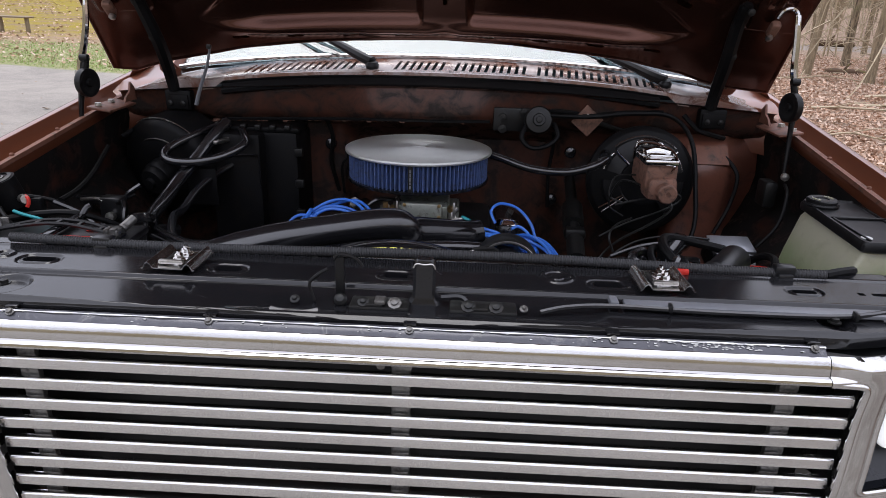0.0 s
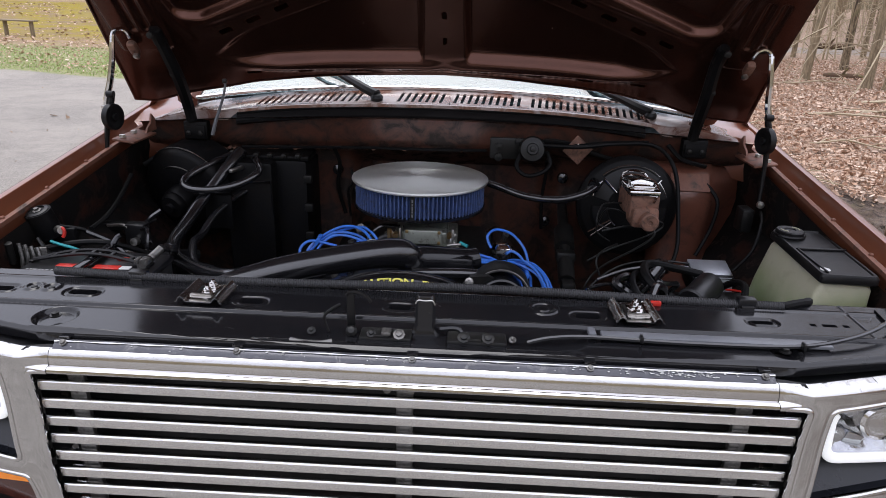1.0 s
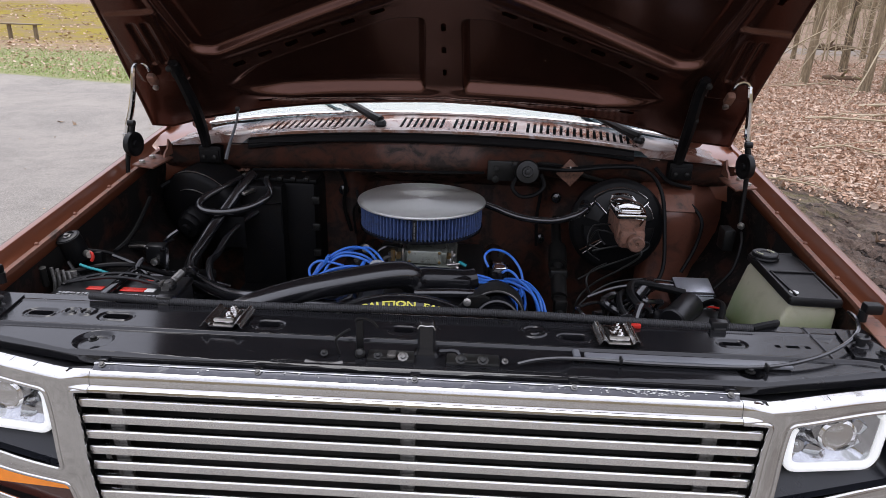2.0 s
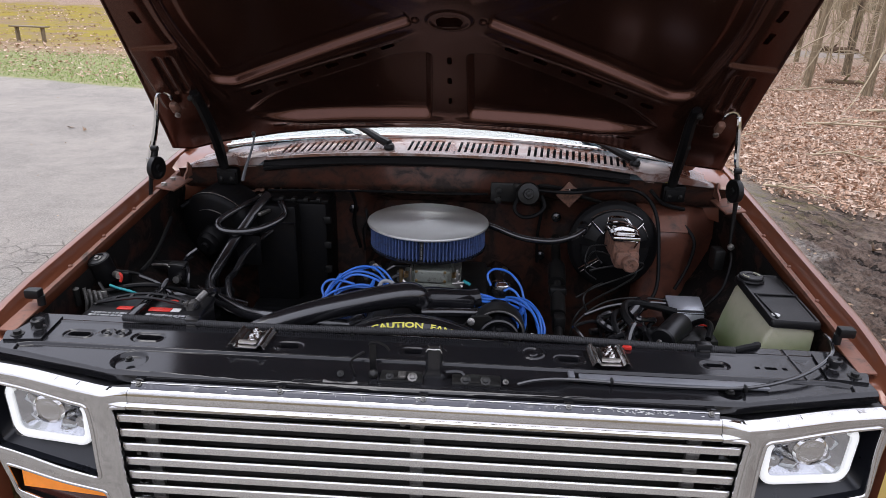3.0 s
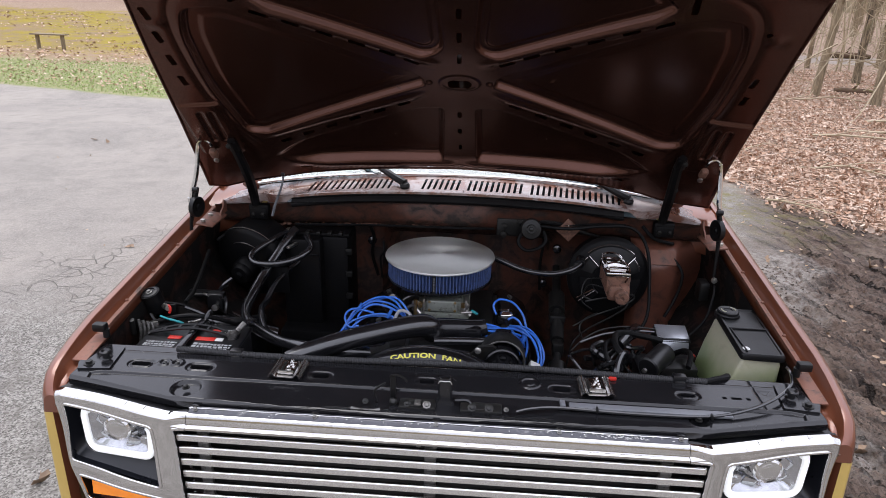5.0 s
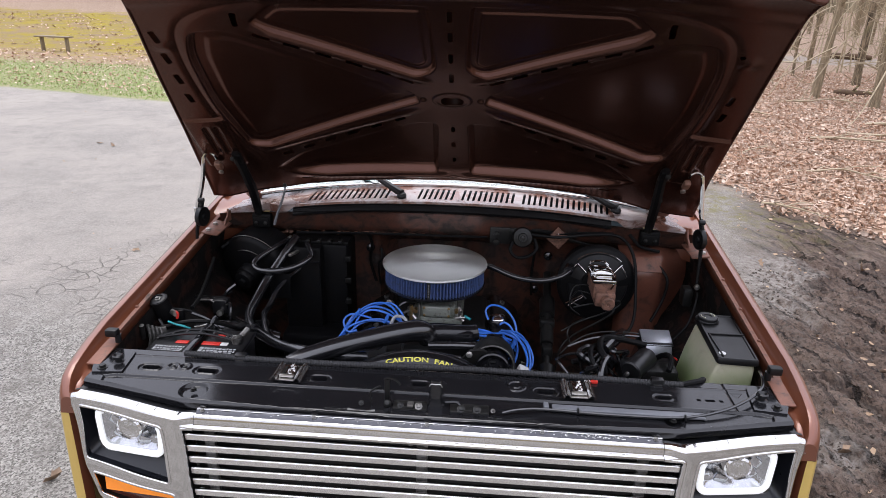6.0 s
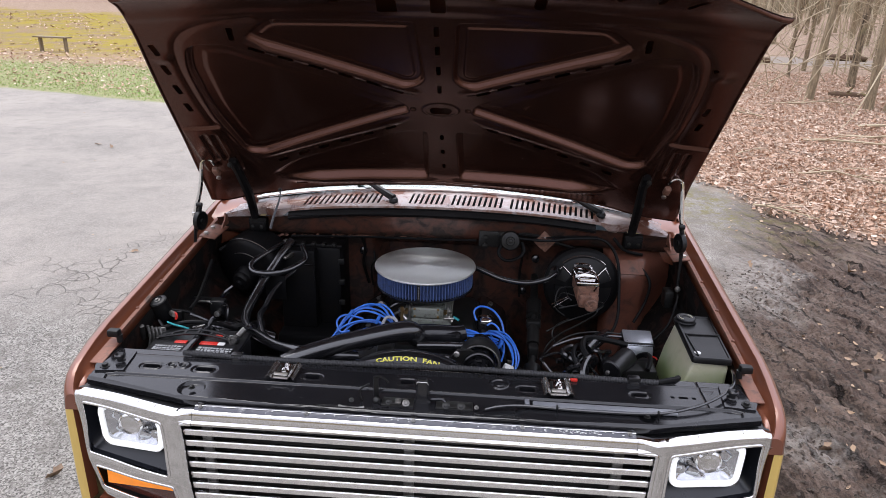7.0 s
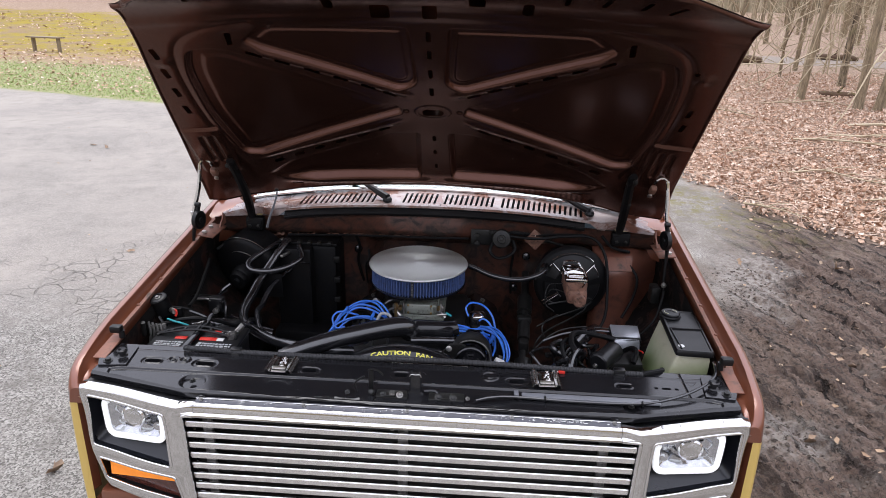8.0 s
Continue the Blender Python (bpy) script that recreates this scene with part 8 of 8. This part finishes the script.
def litter():
    rng = random.Random(3)
    g = Geo()
    pts = []
    while len(pts) < 100000:
        y = 1.5 + 18 * rng.random() ** 1.2
        x = max(4.45 - 0.3 * y, 6.7 - 0.75 * y) - 0.2 + rng.random() ** 1.2 * (3 + 0.62 * y)
        # thinner and ragged towards the bare ground
        e = float(litter_edge(x, y)) + 0.3 * noise.noise((x * 2.5, y * 2.5, 4)) + 0.15 * noise.noise((x * 8, y * 8, 1))
        if rng.random() < (e + 0.22) / 0.5:
            pts.append((x, y))
    X, Y = np.array([p[0] for p in pts]), np.array([p[1] for p in pts])
    Z = ground_height(X, Y)
    for (x, y), z in zip(pts, Z):
        leaf_shape(g, x, y, float(z) + rng.uniform(0.0, 0.04), rng.choice((rng.uniform(0.016, 0.05), rng.uniform(0.03, 0.07))), rng, rng.random() < 0.3, 0.6)
    # straw and broken twigs among the leaves
    for i in range(7000):
        y = 1.8 + 13 * rng.random() ** 1.3
        x = max(4.45 - 0.3 * y, 6.7 - 0.75 * y) + rng.random() ** 1.4 * (2.5 + 0.6 * y)
        a, L, z = rng.uniform(0, 6.28), rng.uniform(0.04, 0.22), height_at(x, y) + 0.03
        dx, dy, w = math.cos(a) * L, math.sin(a) * L, rng.uniform(0.0015, 0.004)
        g.add([(x - dx - dy * w / L, y - dy + dx * w / L, z), (x - dx + dy * w / L, y - dy - dx * w / L, z), (x + dx, y + dy, z + rng.uniform(0, 0.04)), (x, y, z + 0.012)], [(0, 1, 3), (1, 2, 3), (2, 0, 3)])
    me = g.mesh("leaf_litter", LEAF, 180)
    tagged(new("leaf_litter", me), "bed of dry brown fallen leaves", "leaves", kind="stuff")
    g = Geo()
    for i in range(3000):
        y = 10.6 + 9.2 * rng.random()
        x = rng.uniform(-15, -3.2)
        if y > 8.9 - 0.3 * x:
            leaf_shape(g, x, y, 0.02, rng.uniform(0.035, 0.085), rng)
    for i in range(4500):
        y, x = rng.uniform(16, 34), rng.uniform(-34, -6)
        if noise.noise((x * 0.25, y * 0.5, 2)) > -0.12:
            leaf_shape(g, x, y, height_at(x, y) + 0.02, rng.uniform(0.05, 0.12), rng)
    tagged(new("lawn_leaves", g.mesh("lawn_leaves", LEAF, 180)), "pale dry leaves scattered on the grass", "leaves", kind="stuff")
    g = Geo()
    for i in range(420):
        x, y = rng.uniform(1.5, 4.6), rng.uniform(1.0, 5.5)
        if x > 1.4 + 0.2 * y:
            leaf_shape(g, x, y, height_at(x, y) + 0.008, rng.uniform(0.012, 0.04), rng)
    for i in range(60):
        x, y = rng.uniform(-7, -1.6), rng.uniform(1.0, 9)
        leaf_shape(g, x, y, 0.004, rng.uniform(0.01, 0.035), rng)
    me = g.mesh("scattered_leaves", LEAF_PALE, 180)
    tagged(new("scattered_leaves", me), "pale dry leaf scraps scattered on the ground", "leaves", kind="stuff")
    for x, y, s in ((-2.42, 3.264, 0.08), (-4.68, 6.72, 0.1), (-4.45, 6.6, 0.09), (-1.5, 0.87, 0.07), (-1.42, 0.93, 0.05), (2.155, 3.59, 0.07), (2.278, 2.143, 0.07), (2.37, 2.24, 0.085), (2.3, 2.05, 0.07), (2.21, 2.18, 0.08), (1.73, 1.41, 0.07), (2.84, 3.54, 0.12), (-1.36, 1.5, 0.1)):
        g = Geo()
        leaf_shape(g, 0, 0, 0, s, rng, True)
        ob = tagged(new("fallen_leaf", g.mesh("fallen_leaf", OAK, 180)), "single dry brown leaf lying on the ground", "leaf", "fallen leaves")
        ob.location = (x, y, height_at(x, y) + (0.014 if x > 1 else 0.006))


litter()


def clods():
    """Crumbs of earth, grit and chips on the churned ground."""
    rng = random.Random(14)
    pts = []
    while len(pts) < 12000:
        x, y = rng.uniform(1.25, 3.9), 0.6 + 2.9 * rng.random() ** 1.2
        if x - 0.4 * y > 0.55 + rng.gauss(0, 0.12) and float(litter_edge(x, y)) < 0.25:
            pts.append((x, y))
    Z = ground_height(np.array([p[0] for p in pts]), np.array([p[1] for p in pts]))
    g = Geo()
    for (x, y), z in zip(pts, Z):
        r = 0.002 + 0.013 * rng.random() ** 3.5
        v = [(x + r * rng.uniform(0.7, 1.3) * dx, y + r * rng.uniform(0.7, 1.3) * dy, float(z) + r * rng.uniform(0.5, 0.9) * dz) for dx, dy, dz in ((1, 0, 0), (0, 1, 0), (-1, 0, 0), (0, -1, 0), (0.1, 0, 1))]
        g.add(v, [(0, 1, 4), (1, 2, 4), (2, 3, 4), (3, 0, 4)])
    tagged(new("earth_crumbs", g.mesh("earth_crumbs", EARTH, 20)), "crumbs of dark earth and grit", "earth", kind="stuff")


clods()


def lawn():
    rng = random.Random(4)
    v, f = [], []
    for i in range(26000):
        y = 9.4 + 6.5 * rng.random() ** 1.5
        x = rng.uniform(-13, -2.5)
        if y < 8.62 - 0.3 * x + rng.gauss(0, 0.08):
            continue
        a, h, w = rng.uniform(0, 6.28), rng.uniform(0.012, 0.042), 0.008
        k = len(v)
        dx, dy = math.cos(a) * w, math.sin(a) * w
        v += [(x - dx, y - dy, 0), (x + dx, y + dy, 0), (x + rng.gauss(0, 0.02), y + rng.gauss(0, 0.02), h)]
        f.append((k, k + 1, k + 2))
    g = Geo()
    g.v, g.f = v, f
    tagged(new("grass", g.mesh("grass", BLADE, 180)), "short green grass with dry patches", "grass", kind="stuff")


lawn()


def sticks():
    rng = random.Random(9)
    for x, y, L, a, r in ((2.75, 5.2, 0.62, -0.95, 0.012), (3.6, 6.6, 1.2, -0.35, 0.014), (4.6, 8.6, 1.6, -0.2, 0.02), (5.4, 9.2, 2.2, -0.35, 0.025), (4.0, 5.4, 0.7, -0.5, 0.012), (4.9, 10.5, 1.3, 2.3, 0.015), (6.2, 10.2, 2.4, -0.6, 0.03), (3.3, 7.4, 0.5, 0.4, 0.009), (5.6, 12.5, 1.8, 0.1, 0.02), (5.9, 7.9, 2.0, -0.3, 0.022)):
        pts, d = [], 0.0
        for k in range(6):
            t = k / 5
            px, py = x + L * t * math.cos(a + d), y + L * t * math.sin(a + d)
            pts.append((px, py, height_at(px, py) + 0.03 + 0.04 * math.sin(t * 3)))
            d += rng.gauss(0, 0.05)
        g = Geo().tube(pts, [r * (1 - 0.12 * k) for k in range(6)], 6)
        for k in (1, 2, 3, 4):
            p = Vector(pts[k])
            e = a + rng.choice((-1, 1)) * rng.uniform(0.4, 1.0)
            q = p + Vector((math.cos(e), math.sin(e), rng.uniform(0, 0.3))) * L * rng.uniform(0.15, 0.35)
            g.tube([p, (p + q) / 2 + Vector((0, 0, 0.02)), q], [r * 0.5, r * 0.4, r * 0.25], 5)
        tagged(new("fallen_branch", g.mesh("fallen_branch", TWIG)), "bleached fallen branch lying on the leaves", "branch", "fallen branches")


sticks()


# ---- bench ----
def bench():
    b = empty("park_bench", "weathered grey wooden bench standing on the lawn", "bench", (-13.05, 18.95, 0))
    wood = surface("weathered_wood", (0.24, 0.19, 0.125), 0.8, 0.0, 0.35, 6, 90, 0.4)
    b.rotation_euler = (0, 0, radians(-8))
    for k in range(2):
        part("plank", Geo().box((0, -0.09 + 0.17 * k, 0.43), (1.12, 0.15, 0.04), 0.01), wood, b)
    for s in (-1, 1):
        part("leg", Geo().box((s * 0.43, 0, 0.2), (0.06, 0.12, 0.42), 0.012), wood, b)


bench()


# ---- trees ----
def bark_material():
    m, n, l, b = nodes_of("grey_brown_bark")
    c = n.new("ShaderNodeTexCoord")
    c.name = "coords"
    mp = n.new("ShaderNodeMapping")
    mp.inputs["Scale"].default_value = (1, 1, 0.16)
    l.new(c.outputs["Object"], mp.inputs[0])
    inf = n.new("ShaderNodeObjectInfo")
    streak = noisy(n, l, 26, 6.0, 0.7, mp.outputs[0])
    patch = noisy(n, l, 2.4, 4.0)
    col = mixer(n, l, ramp(n, l, streak, 0.36, 0.64), (0.045, 0.032, 0.021), (0.36, 0.28, 0.18))
    col = mixer(n, l, mathn(n, l, "MULTIPLY", ramp(n, l, patch, 0.52, 0.66), 0.6), col, (0.2, 0.19, 0.09))
    col = mixer(n, l, mathn(n, l, "MULTIPLY", inf.outputs["Random"], 0.5), col, (0.38, 0.3, 0.19))
    l.new(col, b.inputs["Base Color"])
    b.inputs["Roughness"].default_value = 0.9
    bumped(n, l, b, streak, 1.0, 0.03)
    return m


BARK = bark_material()


def bare_tree(seed, height, girth, spread=0.6):
    rng = random.Random(seed)
    trunk, limbs = Geo(), Geo()

    def grow(geo, p, d, length, r, level):
        pts, rs = [p], [r]
        steps = 7 if level == 0 else 4
        for k in range(steps):
            d = (d + Vector((rng.gauss(0, 0.02 + 0.085 * level), rng.gauss(0, 0.02 + 0.085 * level), rng.uniform(0, 0.06)))).normalized()
            pts.append(pts[-1] + d * length / steps)
            rs.append(r * (1 - 0.75 * (k + 1) / steps))
        if level == 0:
            rs[0] = r * 1.5
            pts.insert(1, pts[0] + Vector((0, 0, length * 0.02)))
            rs.insert(1, r * 1.1)
        geo.tube(pts, rs, (9, 6, 5, 4, 3)[level], smooth=level < 2, per=3, caps=False)
        if level >= 4:
            return
        count = (11, 5, 4, 3)[level]
        for k in range(count):
            t = rng.uniform(0.22 if level == 0 else 0.25, 1.0)
            i = min(int(t * (len(pts) - 1)), len(pts) - 2)
            q = pts[i].lerp(pts[i + 1], t * (len(pts) - 1) - i)
            a = rng.uniform(0, 6.28)
            nd = (d * rng.uniform(0.2, 0.7) + Vector((math.cos(a), math.sin(a), rng.uniform(-0.2, 0.5))) * spread).normalized()
            grow(limbs, q, nd, length * rng.uniform(0.3, 0.52), max(rs[i] * rng.uniform(0.35, 0.55), 0.004), level + 1)
    grow(trunk, Vector((0, 0, -0.1)), Vector((rng.gauss(0, 0.02), rng.gauss(0, 0.02), 1)).normalized(), height, girth, 0)
    t = empty("bare_tree", "bare grey-brown woodland tree without leaves", "tree", group="woodland trees")
    part("trunk", trunk, BARK, t)
    part("crown", limbs, BARK, t)
    return t


kinds = [bare_tree(21, 11, 0.1), bare_tree(22, 9, 0.075), bare_tree(23, 13, 0.135), bare_tree(24, 6, 0.045, 0.8)]


def plant(k, x, y, turn, size=1.0):
    m = pose(x, y, height_at(x, y), 0, 0, turn) @ Matrix.Diagonal((size, size, size, 1))
    t = copy_thing(kinds[k], m)
    t.scale = (size, size, size)
    return t


rng_t = random.Random(31)
near = [(1, 6.85, 13.5, 20, 1.1), (0, 9.05, 16.3, 75, 0.9), (0, 7.3, 12.05, 140, 0.85), (1, 7.78, 12.2, 10, 1.2), (1, 9.7, 20.5, 250, 0.9), (3, 8.4, 18.4, 90, 0.9), (3, 10.6, 13.2, 200, 1.0), (0, 12.3, 21.5, 60, 0.8), (1, 8.6, 23.0, 15, 0.8), (3, 6.9, 19.5, 33, 0.8), (2, 12.8, 16.5, 300, 0.8)]
for k, x, y, a, sz in near:
    plant(k, x, y, a, sz)
for i in range(70):
    a = rng_t.uniform(0.05, 1.25)
    d = rng_t.uniform(24, 60)
    plant(rng_t.choice((0, 1, 2, 1, 3)), d * math.cos(a) + 2, d * math.sin(a), rng_t.uniform(0, 360), rng_t.uniform(0.8, 1.4))
for i in range(45):
    x, y = rng_t.uniform(-48, 0), rng_t.uniform(44, 64)
    plant(rng_t.choice((0, 1, 2)), x, y, rng_t.uniform(0, 360), rng_t.uniform(0.9, 1.5))
for i in range(34):
    a = rng_t.uniform(math.pi, 2 * math.pi)
    d = rng_t.uniform(20, 40)
    plant(rng_t.choice((0, 1, 2)), d * math.cos(a), d * math.sin(a), rng_t.uniform(0, 360), rng_t.uniform(1.0, 1.6))
for t in kinds:
    t.location = (rng_t.uniform(16, 30), rng_t.uniform(22, 34), 0.3)


def thicket():
    """Far undergrowth: thin upright stems and crossing twigs."""
    rng = random.Random(77)
    g = Geo()
    for i in range(1000):
        x = rng.uniform(4, 60) if i % 3 else rng.uniform(-50, 4)
        y = rng.uniform(19, 62) if x > 4 else rng.uniform(45, 66)
        h, r = rng.uniform(1.2, 5.5), rng.uniform(0.008, 0.03)
        z = height_at(x, y)
        p = Vector((x, y, z))
        lean = Vector((rng.gauss(0, 0.18), rng.gauss(0, 0.18), 1))
        g.tube([p, p + lean * h * 0.5, p + lean * h + Vector((rng.gauss(0, 0.4), 0, 0))], [r, r * 0.7, r * 0.3], 4, smooth=False, caps=False)
    for i in range(240):
        x, y = rng.uniform(5.6, 14), rng.uniform(12.5, 21)
        p = Vector((x, y, height_at(x, y) + rng.uniform(0, 2.0)))
        d = Vector((rng.uniform(-1, 1), rng.uniform(-0.4, 0.4), rng.uniform(-0.1, 0.9))).normalized()
        L = rng.uniform(0.6, 2.0)
        g.tube([p, p + d * L * 0.5 + Vector((0, 0, rng.gauss(0, 0.1))), p + d * L + Vector((rng.gauss(0, 0.2), 0, rng.gauss(0, 0.15)))], [0.012, 0.008, 0.004], 4, smooth=True, per=3, caps=False)
    # long whippy boughs that arch over the leaves
    for i in range(26):
        x, y = rng.uniform(6.2, 10.5), rng.uniform(10.5, 14.5)
        p = Vector((x, y, rng.uniform(0.6, 3.6)))
        d = Vector((rng.uniform(-1, -0.2), rng.uniform(-0.5, 0.3), rng.uniform(-0.3, 0.6))).normalized()
        L = rng.uniform(1.0, 2.6)
        pts = [p + d * L * k / 4 + Vector((0, 0, -0.05 * k * k * rng.uniform(0.2, 1.0))) for k in range(5)]
        g.tube(pts, [0.017, 0.014, 0.011, 0.008, 0.004], 5, smooth=True, per=3, caps=False)
        for k in (1, 2, 3):
            q = pts[k] + Vector((rng.uniform(-0.6, 0.2), rng.uniform(-0.3, 0.3), rng.uniform(-0.1, 0.5)))
            g.tube([pts[k], (pts[k] + q) / 2 + Vector((0, 0, 0.04)), q], [0.008, 0.006, 0.003], 4, smooth=True, per=3, caps=False)
    tagged(new("thicket", g.mesh("thicket", TWIG)), "tangle of pale bare undergrowth stems", "undergrowth", kind="stuff")


thicket()


def fallen_logs():
    """Rotting logs on the wood's floor, with a broken stub each."""
    moss = surface("mossy_rotten_bark", (0.1, 0.06, 0.036), 0.9, 0.0, 0.5, 3, 60, 0.6, dirt=(0.16, 0.15, 0.04), dirt_at=0.62)
    for x, y, L, a, r in ((7.95, 14.1, 0.8, -0.25, 0.08), (8.9, 23.0, 1.5, 0.1, 0.15), (13.4, 25.6, 1.4, -0.3, 0.12)):
        pts = [(x + L * (k / 5 - 0.5) * math.cos(a), y + L * (k / 5 - 0.5) * math.sin(a), height_at(x, y) + r * (0.75 + 0.12 * math.sin(2.3 * k))) for k in range(6)]
        g = Geo().tube(pts, [r * f for f in (0.75, 1.0, 1.05, 0.95, 0.9, 0.6)], 10)
        log = tagged(new("fallen_log", g.mesh("fallen_log", moss)), "rotting brown log with moss lying on the leaves", "log", "fallen logs")
        part("stub", Geo().tube([pts[2], (pts[2][0] + 0.05, pts[2][1] - 0.05, pts[2][2] + r * 1.6), (pts[2][0] + 0.12, pts[2][1] - 0.05, pts[2][2] + r * 2.6)], [r * 0.4, r * 0.32, r * 0.2], 7), moss, log)


fallen_logs()


# ---- the wood's edge all round ----
def treeline():
    m, n, l, b = nodes_of("distant_bare_wood")
    c = n.new("ShaderNodeTexCoord")
    c.name = "coords"
    mp = n.new("ShaderNodeMapping")
    mp.inputs["Scale"].default_value = (1, 1, 0.12)
    l.new(c.outputs["Object"], mp.inputs[0])
    st = noisy(n, l, 1.6, 7.0, 0.75, mp.outputs[0])
    l.new(mixer(n, l, ramp(n, l, st, 0.35, 0.65), (0.14, 0.115, 0.07), (0.4, 0.34, 0.225)), b.inputs["Base Color"])
    b.inputs["Roughness"].default_value = 1.0
    rng = random.Random(50)
    v, k = [], 220
    for i in range(k):
        a = 2 * math.pi * i / k
        d = 70 + 4 * math.sin(7 * a)
        h = 13 + 3.5 * noise.noise((math.cos(a) * 5, math.sin(a) * 5, 0)) + rng.uniform(-1.2, 1.2)
        v += [(d * math.cos(a), d * math.sin(a), -1.0), (d * math.cos(a), d * math.sin(a), h * 0.6), ((d + 3) * math.cos(a), (d + 3) * math.sin(a), h)]
    f = []
    for i in range(k):
        j = (i + 1) % k
        for q in (0, 1):
            f.append((3 * j + q, 3 * i + q, 3 * i + q + 1, 3 * j + q + 1))
    g = Geo().add(v, f)
    tagged(new("backdrop", g.mesh("backdrop", m)), "far brown-grey bare wood closing the view", "backdrop", kind="structure")


treeline()
